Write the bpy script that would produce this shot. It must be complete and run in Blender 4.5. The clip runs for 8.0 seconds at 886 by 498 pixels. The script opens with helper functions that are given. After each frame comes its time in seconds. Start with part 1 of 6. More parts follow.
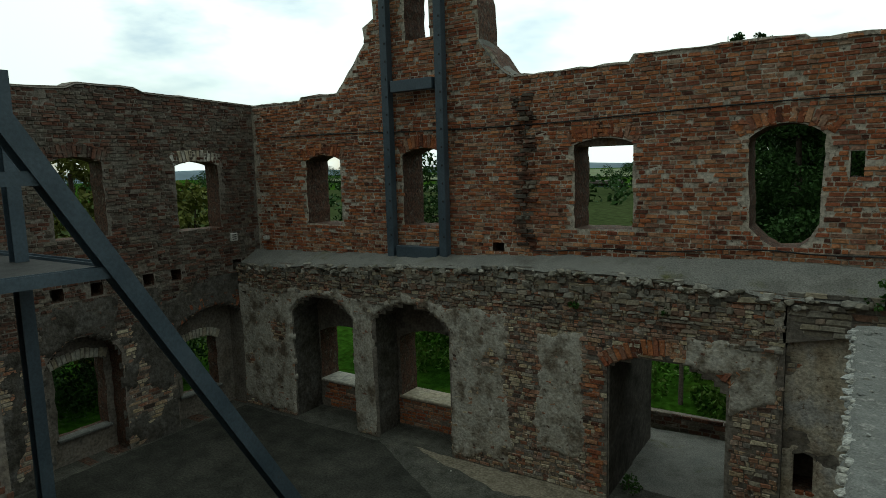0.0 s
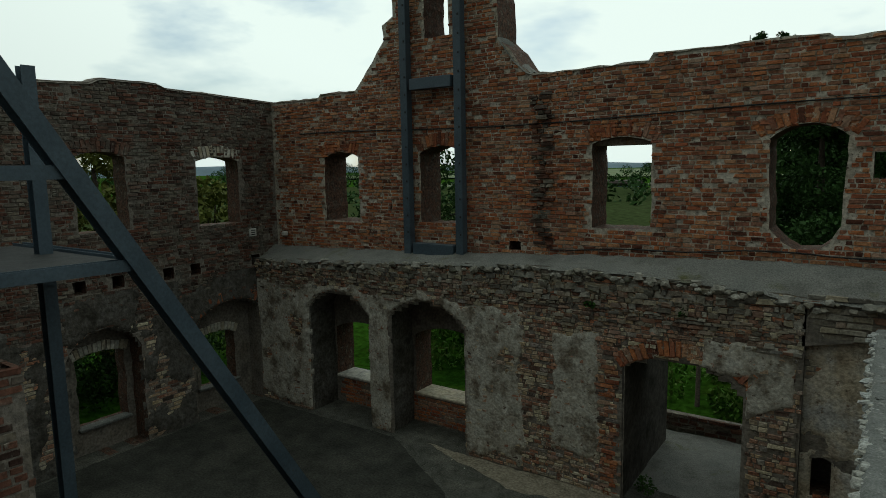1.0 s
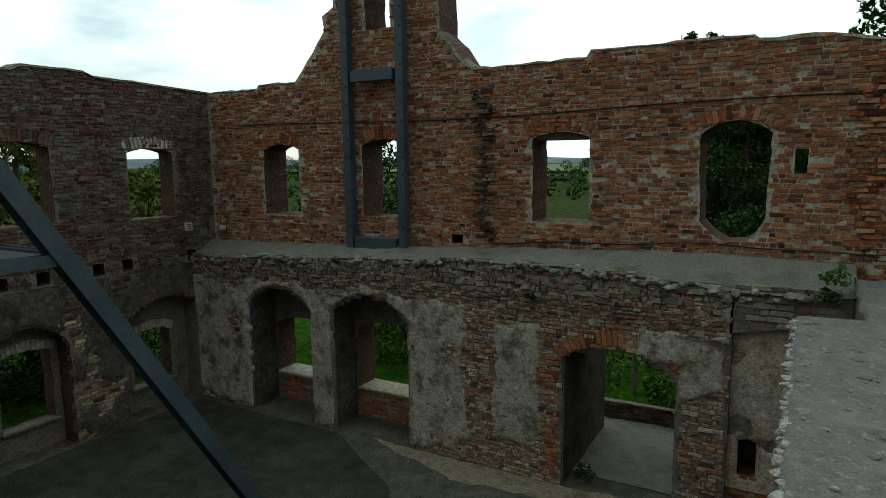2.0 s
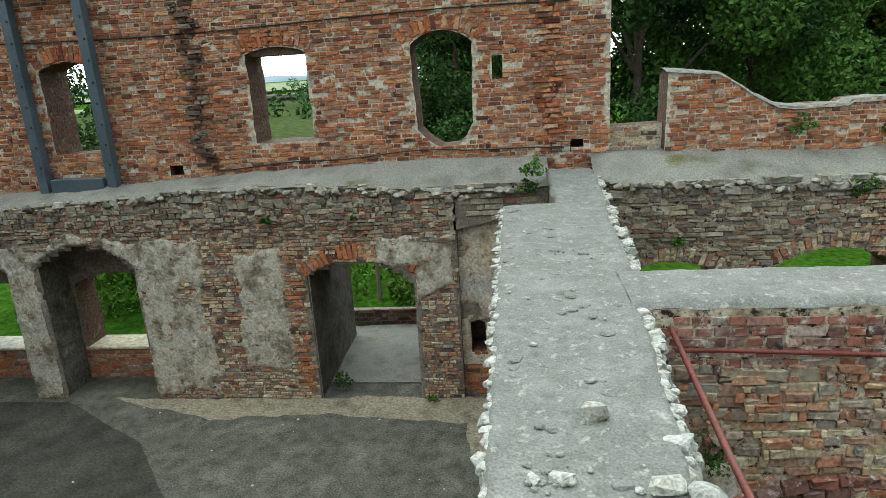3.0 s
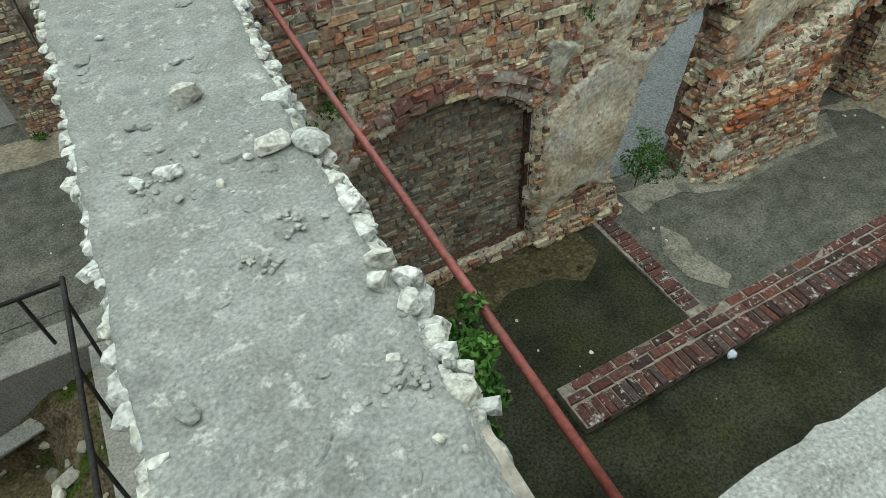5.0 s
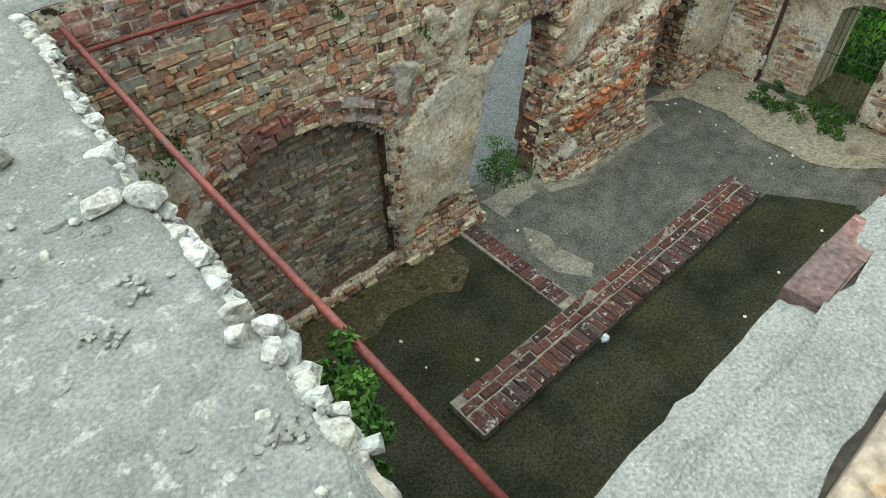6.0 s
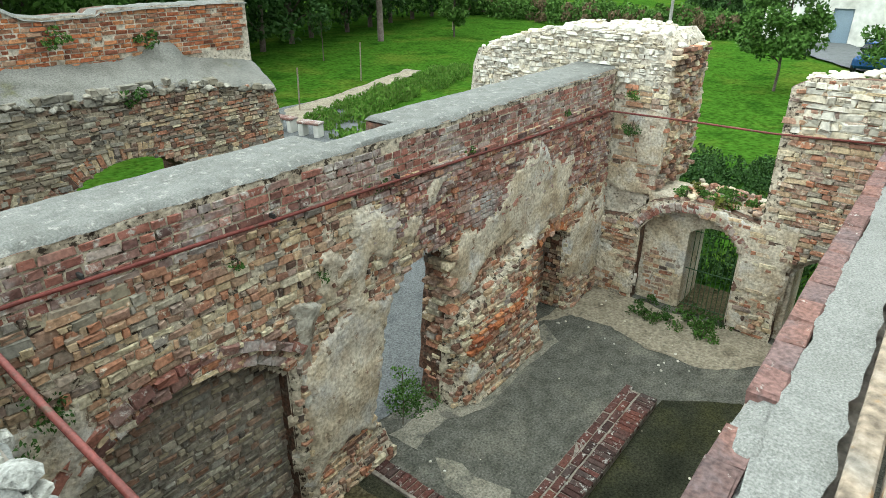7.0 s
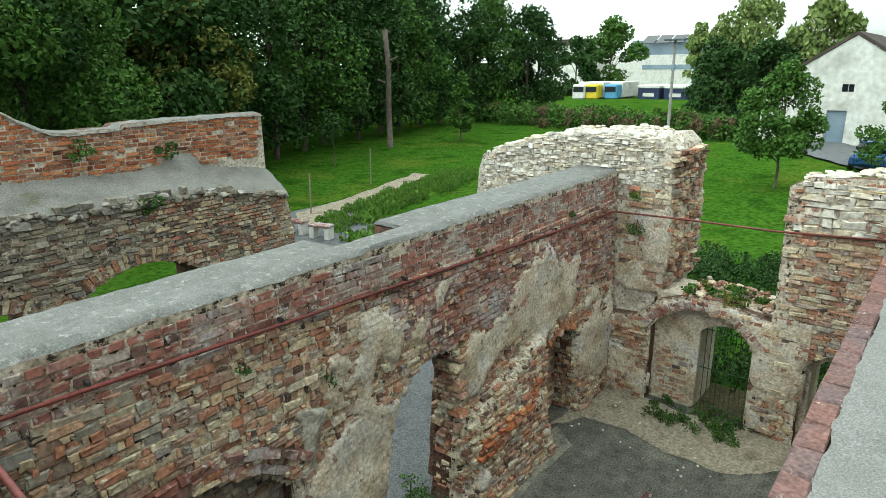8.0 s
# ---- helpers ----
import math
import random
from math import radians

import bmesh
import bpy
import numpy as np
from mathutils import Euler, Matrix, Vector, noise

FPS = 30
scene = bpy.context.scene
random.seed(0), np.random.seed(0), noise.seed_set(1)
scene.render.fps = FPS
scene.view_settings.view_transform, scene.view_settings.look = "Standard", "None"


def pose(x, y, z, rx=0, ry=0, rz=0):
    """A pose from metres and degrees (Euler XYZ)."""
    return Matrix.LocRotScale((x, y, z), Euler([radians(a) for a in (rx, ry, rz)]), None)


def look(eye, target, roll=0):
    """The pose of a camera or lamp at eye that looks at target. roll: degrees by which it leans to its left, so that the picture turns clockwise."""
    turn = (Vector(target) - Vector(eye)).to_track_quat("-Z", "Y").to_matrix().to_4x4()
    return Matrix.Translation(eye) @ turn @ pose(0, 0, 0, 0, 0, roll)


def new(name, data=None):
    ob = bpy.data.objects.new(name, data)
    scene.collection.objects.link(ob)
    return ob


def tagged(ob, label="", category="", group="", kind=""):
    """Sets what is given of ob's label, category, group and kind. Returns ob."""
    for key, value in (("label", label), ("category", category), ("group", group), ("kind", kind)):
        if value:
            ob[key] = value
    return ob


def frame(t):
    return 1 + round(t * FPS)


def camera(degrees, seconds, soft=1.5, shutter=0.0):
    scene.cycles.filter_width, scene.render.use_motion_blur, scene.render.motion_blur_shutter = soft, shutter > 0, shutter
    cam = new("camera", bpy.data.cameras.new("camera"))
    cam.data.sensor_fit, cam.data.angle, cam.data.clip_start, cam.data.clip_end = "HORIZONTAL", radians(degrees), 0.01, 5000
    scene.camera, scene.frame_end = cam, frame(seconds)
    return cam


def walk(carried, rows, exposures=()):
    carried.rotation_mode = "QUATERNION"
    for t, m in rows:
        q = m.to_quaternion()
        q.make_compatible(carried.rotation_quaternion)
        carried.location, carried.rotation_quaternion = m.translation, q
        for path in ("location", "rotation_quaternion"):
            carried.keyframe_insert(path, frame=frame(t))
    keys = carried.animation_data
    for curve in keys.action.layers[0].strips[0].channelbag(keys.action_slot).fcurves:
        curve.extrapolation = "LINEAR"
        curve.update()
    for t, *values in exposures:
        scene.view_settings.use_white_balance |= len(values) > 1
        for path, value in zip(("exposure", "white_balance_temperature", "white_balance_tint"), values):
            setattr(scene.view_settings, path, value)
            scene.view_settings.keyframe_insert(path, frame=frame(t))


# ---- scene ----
cam = camera(69.6, 8.0, soft=0.8)
PATH = [
    (0, pose(0.011, 0.041, 5.692, 82.56, 1.59, 33.11)),
    (0.5, pose(0.011, 0.038, 5.692, 83.00, 1.13, 32.75)),
    (1, pose(0.040, 0.029, 5.685, 82.44, 1.07, 34.75)),
    (1.2, pose(0.040, 0.029, 5.685, 82.44, 1.07, 34.75)),
    (2.3, pose(0.083, 0.026, 5.655, 80.77, 1.27, 24.40)),
    (2.5, pose(0.114, 0.060, 5.637, 78.75, 2.17, 19.72)),
    (3, pose(0.190, 0.059, 5.642, 73.88, 3.34, 5.91)),
    (3.5, pose(0.291, 0.080, 5.632, 68.87, 4.67, -4.61)),
    (4, pose(0.369, 0.086, 5.611, 60.10, 4.17, -15.02)),
    (4.5, pose(0.419, 0.112, 5.549, 49.37, 3.48, -22.32)),
    (4.7, pose(0.432, 0.118, 5.533, 46.41, 2.97, -24.59)),
    (5.8, pose(0.490, 0.138, 5.463, 41.77, 1.24, -39.83)),
    (6, pose(0.519, 0.127, 5.514, 44.84, 0.73, -42.31)),
    (6.5, pose(0.516, 0.095, 5.592, 57.05, -0.66, -49.72)),
    (7, pose(0.515, 0.052, 5.634, 64.84, -0.20, -51.56)),
    (7.5, pose(0.509, 0.039, 5.658, 70.27, 0.18, -51.97)),
    (8, pose(0.505, 0.020, 5.674, 73.71, 0.72, -51.02)),
]
walk(cam, PATH, [(0.0, -2.0, 6350, -6), (0.5, -2.25, 6350, -6), (1.2, -2.3, 6350, -5), (2.5, -1.2, 6350, -5), (3.0, -0.15, 6330, 0), (3.5, 0.1, 6330, 1), (4.5, -0.2, 6340, -3), (6.0, 0.05, 6330, -1), (6.5, 0.3, 6330, 1), (7.0, 0.12, 6320, 1), (8.0, -0.22, 6320, -1)])

# ---- sky and sun: bright, thinly clouded ----
world = bpy.data.worlds.new("sky")
scene.world = world
world.use_nodes = True
wn, wl = world.node_tree.nodes, world.node_tree.links
wn.clear()
SUN_ELEV, SUN_AZ = radians(48), radians(-25)
sky = wn.new("ShaderNodeTexSky")
sky.sky_type, sky.sun_disc = "NISHITA", False
sky.sun_elevation, sky.sun_rotation = SUN_ELEV, SUN_AZ
gain = wn.new("ShaderNodeMix")
gain.data_type, gain.blend_type = "RGBA", "MULTIPLY"
gain.inputs[0].default_value = 1.0
gain.inputs[7].default_value = (0.1, 0.1, 0.1, 1)
wl.new(sky.outputs[0], gain.inputs[6])
wco = wn.new("ShaderNodeTexCoord")
wmap = wn.new("ShaderNodeMapping")
wmap.inputs["Scale"].default_value = (1.6, 1.6, 4.5)
wl.new(wco.outputs["Generated"], wmap.inputs[0])
cl = wn.new("ShaderNodeTexNoise")
cl.inputs["Scale"].default_value, cl.inputs["Detail"].default_value, cl.inputs["Roughness"].default_value = 1.7, 6, 0.55
wl.new(wmap.outputs[0], cl.inputs[0])
ramp = wn.new("ShaderNodeValToRGB")
ramp.color_ramp.elements[0].position, ramp.color_ramp.elements[1].position = 0.32, 0.5
wl.new(cl.outputs[0], ramp.inputs[0])
cmix = wn.new("ShaderNodeMix")
cmix.data_type = "RGBA"
wl.new(ramp.outputs[0], cmix.inputs[0])
wl.new(gain.outputs[2], cmix.inputs[6])
cmix.inputs[7].default_value = (1.12, 1.17, 1.16, 1)
# clouds glow on the side of the hidden sun
sdir = wn.new("ShaderNodeVectorMath")
sdir.operation = "DOT_PRODUCT"
wl.new(wco.outputs["Generated"], sdir.inputs[0])
sdir.inputs[1].default_value = (-0.30, 0.62, 0.72)
glow = wn.new("ShaderNodeMapRange")
glow.inputs[1].default_value, glow.inputs[2].default_value, glow.inputs[3].default_value, glow.inputs[4].default_value = -0.35, 0.75, 0.6, 4.0
wl.new(sdir.outputs["Value"], glow.inputs[0])
bg = wn.new("ShaderNodeBackground")
wl.new(glow.outputs[0], bg.inputs[1])
wl.new(cmix.outputs[2], bg.inputs[0])
wout = wn.new("ShaderNodeOutputWorld")
wl.new(bg.outputs[0], wout.inputs[0])
sun_data = bpy.data.lights.new("sun", "SUN")
sun_data.energy, sun_data.angle, sun_data.color = 0.5, radians(14), (1.0, 0.96, 0.88)
sun = new("sun", sun_data)
sun.matrix_world = look((-8, 17, 25), (0, 0, 0))


# ---- materials ----
def mat(name, colors, scale=4.0, rough=0.85, bump=0.3, bump_scale=40.0, spread=(0.3, 0.7), per_piece=0.0, metal=0.0, fine=25.0, fine_amount=0.35, tint=None, tint_scale=0.6, tint_range=(0.5, 0.62), spec=0.15, smear=None):
    """Noise between two or more colours at a large and a fine scale; per_piece also draws from each piece's own random value."""
    m = bpy.data.materials.new(name)
    m.use_nodes = True
    n, l = m.node_tree.nodes, m.node_tree.links
    b = n["Principled BSDF"]
    b.inputs["Roughness"].default_value, b.inputs["Metallic"].default_value = rough, metal
    b.inputs["Specular IOR Level"].default_value = spec
    geo = n.new("ShaderNodeNewGeometry")
    big = n.new("ShaderNodeTexNoise")
    big.inputs["Scale"].default_value, big.inputs["Detail"].default_value = scale, 5
    small = n.new("ShaderNodeTexNoise")
    small.inputs["Scale"].default_value, small.inputs["Detail"].default_value = fine, 6
    for t in (big, small):
        l.new(geo.outputs["Position"], t.inputs["Vector"])
    fac = big.outputs[0]
    if per_piece:
        info = n.new("ShaderNodeObjectInfo")
        add = n.new("ShaderNodeMath")
        l.new(geo.outputs["Random Per Island"], add.inputs[0])
        l.new(info.outputs["Random"], add.inputs[1])
        fr = n.new("ShaderNodeMath")
        fr.operation = "FRACT"
        l.new(add.outputs[0], fr.inputs[0])
        mx = n.new("ShaderNodeMix")
        mx.inputs[0].default_value = per_piece
        l.new(big.outputs[0], mx.inputs[2])
        l.new(fr.outputs[0], mx.inputs[3])
        fac = mx.outputs[0]
    r = n.new("ShaderNodeValToRGB")
    e = r.color_ramp.elements
    for i, c in enumerate(colors):
        pos = spread[0] + (spread[1] - spread[0]) * i / max(1, len(colors) - 1)
        el = e[i] if i < 2 else e.new(pos)
        el.position, el.color = pos, (*c, 1)
    l.new(fac, r.inputs[0])
    dark = n.new("ShaderNodeMapRange")
    dark.inputs[1].default_value, dark.inputs[2].default_value = 0.3, 0.7
    dark.inputs[3].default_value, dark.inputs[4].default_value = 1 - fine_amount, 1 + fine_amount
    l.new(small.outputs[0], dark.inputs[0])
    mul = n.new("ShaderNodeMix")
    mul.data_type, mul.blend_type = "RGBA", "MULTIPLY"
    mul.inputs[0].default_value = 1.0
    l.new(dark.outputs[0], mul.inputs[7])
    col = r.outputs[0]
    if tint:
        tn = n.new("ShaderNodeTexNoise")
        tn.inputs["Scale"].default_value, tn.inputs["Detail"].default_value, tn.inputs["Roughness"].default_value = tint_scale, 7, 0.62
        l.new(geo.outputs["Position"], tn.inputs["Vector"])
        tr = n.new("ShaderNodeMapRange")
        tr.inputs[1].default_value, tr.inputs[2].default_value = tint_range
        l.new(tn.outputs[0], tr.inputs[0])
        tm = n.new("ShaderNodeMix")
        tm.data_type = "RGBA"
        l.new(tr.outputs[0], tm.inputs[0])
        l.new(col, tm.inputs[6])
        tm.inputs[7].default_value = (*tint, 1)
        col = tm.outputs[2]
    if smear:
        # small ragged spots over single pieces: lime, moss, grit, dark mortar hollows
        sc, size, lo, hi = smear
        sn = n.new("ShaderNodeTexNoise")
        sn.inputs["Scale"].default_value, sn.inputs["Detail"].default_value, sn.inputs["Roughness"].default_value = size, 6, 0.7
        l.new(geo.outputs["Position"], sn.inputs["Vector"])
        sr = n.new("ShaderNodeMapRange")
        sr.inputs[1].default_value, sr.inputs[2].default_value = lo, hi
        l.new(sn.outputs[0], sr.inputs[0])
        sm = n.new("ShaderNodeMix")
        sm.data_type = "RGBA"
        l.new(sr.outputs[0], sm.inputs[0])
        l.new(col, sm.inputs[6])
        sm.inputs[7].default_value = (*sc, 1)
        col = sm.outputs[2]
    l.new(col, mul.inputs[6])
    l.new(mul.outputs[2], b.inputs["Base Color"])
    if bump:
        bn = n.new("ShaderNodeTexNoise")
        bn.inputs["Scale"].default_value, bn.inputs["Detail"].default_value = bump_scale, 5
        l.new(geo.outputs["Position"], bn.inputs["Vector"])
        bp = n.new("ShaderNodeBump")
        bp.inputs["Strength"].default_value, bp.inputs["Distance"].default_value = bump, 0.02
        l.new(bn.outputs[0], bp.inputs["Height"])
        l.new(bp.outputs[0], b.inputs["Normal"])
    return m


BRICK = mat("old_red_brick", [(0.09, 0.04, 0.028), (0.28, 0.094, 0.048), (0.41, 0.152, 0.062), (0.22, 0.12, 0.08), (0.35, 0.11, 0.052), (0.46, 0.215, 0.10), (0.35, 0.235, 0.165), (0.25, 0.08, 0.047)], scale=1.3, per_piece=0.84, spread=(0.08, 0.92), fine=32, fine_amount=0.42, tint=(0.36, 0.29, 0.22), tint_scale=1.3, tint_range=(0.62, 0.78), smear=((0.46, 0.41, 0.33), 9.0, 0.61, 0.67))
# Dark brick; on the west wall this tone carries the wall's shade
BRICK_DARK = mat("dark_shaded_brick", [(0.05, 0.03, 0.024), (0.12, 0.055, 0.038), (0.16, 0.075, 0.05), (0.085, 0.068, 0.056), (0.2, 0.17, 0.13)], scale=1.3, per_piece=0.75, spread=(0.15, 0.85), tint=(0.13, 0.122, 0.1), tint_scale=1.6, tint_range=(0.48, 0.66), smear=((0.26, 0.24, 0.2), 6.0, 0.58, 0.68))
BRICK_NEW = mat("repaired_brick", [(0.10, 0.06, 0.055), (0.23, 0.10, 0.075), (0.29, 0.125, 0.095), (0.19, 0.13, 0.115), (0.33, 0.145, 0.105), (0.21, 0.09, 0.075), (0.33, 0.27, 0.235)], scale=2.0, per_piece=0.8, spread=(0.12, 0.88), fine=30, tint=(0.34, 0.32, 0.30), tint_scale=2.0, tint_range=(0.5, 0.68), smear=((0.46, 0.43, 0.39), 9.0, 0.55, 0.64))
RUBBLE = mat("mixed_rubble", [(0.085, 0.066, 0.055), (0.31, 0.145, 0.092), (0.46, 0.365, 0.23), (0.27, 0.165, 0.12), (0.54, 0.475, 0.33), (0.23, 0.205, 0.18), (0.36, 0.16, 0.09), (0.33, 0.265, 0.21)], scale=1.1, per_piece=0.86, spread=(0.08, 0.92), fine=30, fine_amount=0.42, tint=(0.40, 0.33, 0.24), tint_scale=1.3, tint_range=(0.6, 0.78), smear=((0.54, 0.48, 0.38), 9.0, 0.585, 0.65))
RUBBLE_GREY = mat("grey_ochre_rubble", [(0.09, 0.08, 0.068), (0.22, 0.195, 0.15), (0.32, 0.275, 0.19), (0.16, 0.135, 0.11), (0.22, 0.12, 0.08), (0.37, 0.34, 0.27), (0.18, 0.17, 0.15)], scale=1.1, per_piece=0.84, spread=(0.08, 0.92), tint=(0.24, 0.21, 0.165), tint_scale=1.5, tint_range=(0.54, 0.74), smear=((0.36, 0.33, 0.27), 7.0, 0.57, 0.67))
GREY_STONE = mat("mossy_grey_stone", [(0.10, 0.095, 0.075), (0.28, 0.265, 0.225), (0.18, 0.16, 0.12), (0.40, 0.38, 0.33)], scale=3.0, per_piece=0.7, spread=(0.15, 0.85), bump=0.6, fine=14, smear=((0.10, 0.11, 0.05), 5.0, 0.58, 0.7))
PALE_STONE = mat("pale_limestone", [(0.36, 0.335, 0.275), (0.54, 0.515, 0.45), (0.46, 0.40, 0.29), (0.63, 0.615, 0.56)], scale=3.0, per_piece=0.7, spread=(0.15, 0.85), bump=0.6, fine=14)
# Dark smear spots put the shade of deep joint holes into both mortars
MORTAR = mat("lime_mortar", [(0.33, 0.285, 0.225), (0.54, 0.49, 0.41), (0.42, 0.36, 0.28)], scale=2.0, bump=0.6, fine=22, fine_amount=0.4, smear=((0.10, 0.075, 0.055), 12.0, 0.555, 0.63))
MORTAR_HOLLOW = mat("washed_out_mortar", [(0.27, 0.22, 0.16), (0.50, 0.445, 0.35), (0.37, 0.31, 0.23)], scale=2.0, bump=0.8, fine=22, fine_amount=0.45, smear=((0.04, 0.03, 0.022), 13.0, 0.52, 0.6))
# Darker mortar tone for wall bodies, inner leaves and cores
MORTAR_DARK = mat("dark_mortar", [(0.13, 0.115, 0.095), (0.22, 0.195, 0.165), (0.16, 0.135, 0.105)], scale=2.0, bump=0.6, fine=18, fine_amount=0.4)
PLASTER = mat("weathered_grey_plaster", [(0.27, 0.25, 0.205), (0.50, 0.475, 0.41), (0.38, 0.345, 0.28), (0.60, 0.575, 0.51)], scale=3.2, spread=(0.28, 0.7), bump=0.9, bump_scale=22, fine=22, fine_amount=0.32, tint=(0.16, 0.13, 0.095), tint_scale=2.2, tint_range=(0.5, 0.62), smear=((0.13, 0.09, 0.065), 9.0, 0.6, 0.65))
CLAY = mat("ochre_clay_plaster", [(0.29, 0.23, 0.16), (0.45, 0.375, 0.27), (0.52, 0.465, 0.37), (0.38, 0.315, 0.24)], scale=2.4, bump=0.9, bump_scale=24, fine=26, fine_amount=0.38, tint=(0.46, 0.44, 0.405), tint_scale=1.8, tint_range=(0.5, 0.66), smear=((0.20, 0.145, 0.1), 9.0, 0.58, 0.66))
CAP = mat("cement_capping", [(0.105, 0.106, 0.098), (0.15, 0.153, 0.143), (0.125, 0.126, 0.115), (0.172, 0.175, 0.162)], scale=6.0, spread=(0.25, 0.75), bump=0.8, bump_scale=42, fine=75, fine_amount=0.28, tint=(0.175, 0.177, 0.166), tint_scale=4.0, tint_range=(0.48, 0.66), smear=((0.25, 0.247, 0.226), 12.0, 0.56, 0.64))
CEMENT = mat("smooth_pale_cement", [(0.155, 0.156, 0.145), (0.20, 0.2, 0.187), (0.175, 0.175, 0.162)], scale=4.0, bump=0.7, bump_scale=80, fine=90, fine_amount=0.35, tint=(0.135, 0.135, 0.122), tint_scale=3.0, tint_range=(0.52, 0.7), smear=((0.25, 0.25, 0.23), 40.0, 0.58, 0.66))
EDGE_STONE = mat("pale_edge_stone", [(0.24, 0.24, 0.22), (0.36, 0.365, 0.345), (0.30, 0.29, 0.25), (0.43, 0.43, 0.41)], scale=6.0, per_piece=0.6, spread=(0.15, 0.85), bump=1.0, bump_scale=45, fine=40, fine_amount=0.35, smear=((0.17, 0.165, 0.145), 16.0, 0.55, 0.66))
BRICK_MAROON = mat("dark_maroon_brick", [(0.04, 0.026, 0.024), (0.075, 0.036, 0.031), (0.10, 0.041, 0.034), (0.062, 0.046, 0.042), (0.115, 0.046, 0.035)], scale=2.0, per_piece=0.8, spread=(0.12, 0.88), fine=30, spec=0.08, smear=((0.32, 0.31, 0.285), 13.0, 0.57, 0.63))
BRICK_PINK = mat("worn_coping_brick", [(0.085, 0.06, 0.057), (0.13, 0.075, 0.066), (0.165, 0.095, 0.084), (0.125, 0.09, 0.087), (0.2, 0.09, 0.064)], scale=3.0, per_piece=0.7, spread=(0.12, 0.88), fine=40, fine_amount=0.4, bump=0.6, tint=(0.10, 0.075, 0.075), tint_scale=7.0, tint_range=(0.55, 0.7), smear=((0.36, 0.34, 0.31), 12.0, 0.62, 0.7))
LEDGE = mat("grey_cement_ledge", [(0.12, 0.117, 0.102), (0.21, 0.206, 0.185), (0.165, 0.165, 0.15)], scale=1.6, bump=0.6, bump_scale=50, fine=45, fine_amount=0.35, tint=(0.12, 0.12, 0.055), tint_scale=1.4, tint_range=(0.6, 0.72))
PLASTER_DARK = mat("dark_plaster", [(0.045, 0.04, 0.035), (0.10, 0.09, 0.08), (0.07, 0.06, 0.05)], scale=2.0, bump=0.6, fine=12, fine_amount=0.4)
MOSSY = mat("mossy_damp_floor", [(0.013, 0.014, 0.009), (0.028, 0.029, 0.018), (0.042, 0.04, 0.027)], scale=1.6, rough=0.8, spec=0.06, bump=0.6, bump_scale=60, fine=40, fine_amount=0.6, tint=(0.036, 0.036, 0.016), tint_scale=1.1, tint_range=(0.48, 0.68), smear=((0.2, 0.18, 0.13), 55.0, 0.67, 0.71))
# Brown masonry tone with the shade of deep reveals put into it
REVEAL = mat("reveal_shade_masonry", [(0.04, 0.026, 0.02), (0.13, 0.07, 0.048), (0.08, 0.056, 0.043), (0.19, 0.15, 0.115)], scale=9.0, bump=1.0, bump_scale=14, fine=26, fine_amount=0.55)
ASPHALT = mat("damp_asphalt_floor", [(0.066, 0.065, 0.053), (0.096, 0.095, 0.08), (0.12, 0.118, 0.1)], scale=5.0, rough=0.9, bump=0.9, bump_scale=60, fine=34, fine_amount=0.5, tint=(0.18, 0.17, 0.138), tint_scale=1.6, tint_range=(0.52, 0.74), spec=0.06, smear=((0.28, 0.27, 0.235), 36.0, 0.62, 0.67))
DIRT = mat("olive_dirt", [(0.03, 0.027, 0.014), (0.085, 0.07, 0.038), (0.055, 0.046, 0.024), (0.13, 0.11, 0.07)], scale=5.0, bump=1.0, bump_scale=30, fine=30, fine_amount=0.5, spec=0.05)
# Damp asphalt with the dimmer light of the court corner mixed into its colour
ASPHALT_SHADED = mat("damp_shaded_asphalt", [(0.03, 0.03, 0.025), (0.046, 0.046, 0.038), (0.062, 0.061, 0.051)], scale=2.5, rough=0.8, bump=0.8, bump_scale=60, fine=24, fine_amount=0.4, spec=0.08, tint=(0.075, 0.073, 0.06), tint_scale=0.8, tint_range=(0.52, 0.7))
# Darker version of the grey plaster: stains plus painted shade
PLASTER_SHADED = mat("stained_shaded_plaster", [(0.055, 0.05, 0.042), (0.13, 0.122, 0.108), (0.085, 0.077, 0.064), (0.17, 0.16, 0.145)], scale=3.0, spread=(0.28, 0.7), bump=0.9, bump_scale=28, fine=18, fine_amount=0.4, tint=(0.05, 0.045, 0.035), tint_scale=2.2, tint_range=(0.5, 0.66))
GRAVEL = mat("blue_grey_gravel", [(0.075, 0.08, 0.082), (0.12, 0.126, 0.128), (0.1, 0.105, 0.105)], scale=1.5, bump=0.8, bump_scale=60, fine=40, fine_amount=0.5)
SOIL = mat("sandy_rubble_soil", [(0.14, 0.115, 0.08), (0.27, 0.235, 0.175), (0.2, 0.17, 0.125)], scale=2.5, bump=0.9, bump_scale=30, fine=22, fine_amount=0.4, smear=((0.09, 0.08, 0.062), 8.0, 0.58, 0.7))
STAIN = mat("pale_dust_stain", [(0.13, 0.12, 0.094), (0.22, 0.205, 0.165), (0.175, 0.16, 0.125)], scale=4.0, bump=0.8, bump_scale=50, fine=45, fine_amount=0.45, tint=(0.10, 0.097, 0.08), tint_scale=3.5, tint_range=(0.52, 0.64))
GRASS_GROUND = mat("mown_grass_ground", [(0.017, 0.049, 0.006), (0.036, 0.09, 0.01), (0.026, 0.068, 0.008)], scale=0.6, bump=1.0, bump_scale=25, fine=6, fine_amount=0.45, tint=(0.065, 0.10, 0.014), tint_scale=0.25, tint_range=(0.52, 0.68), spec=0.0, rough=1.0)
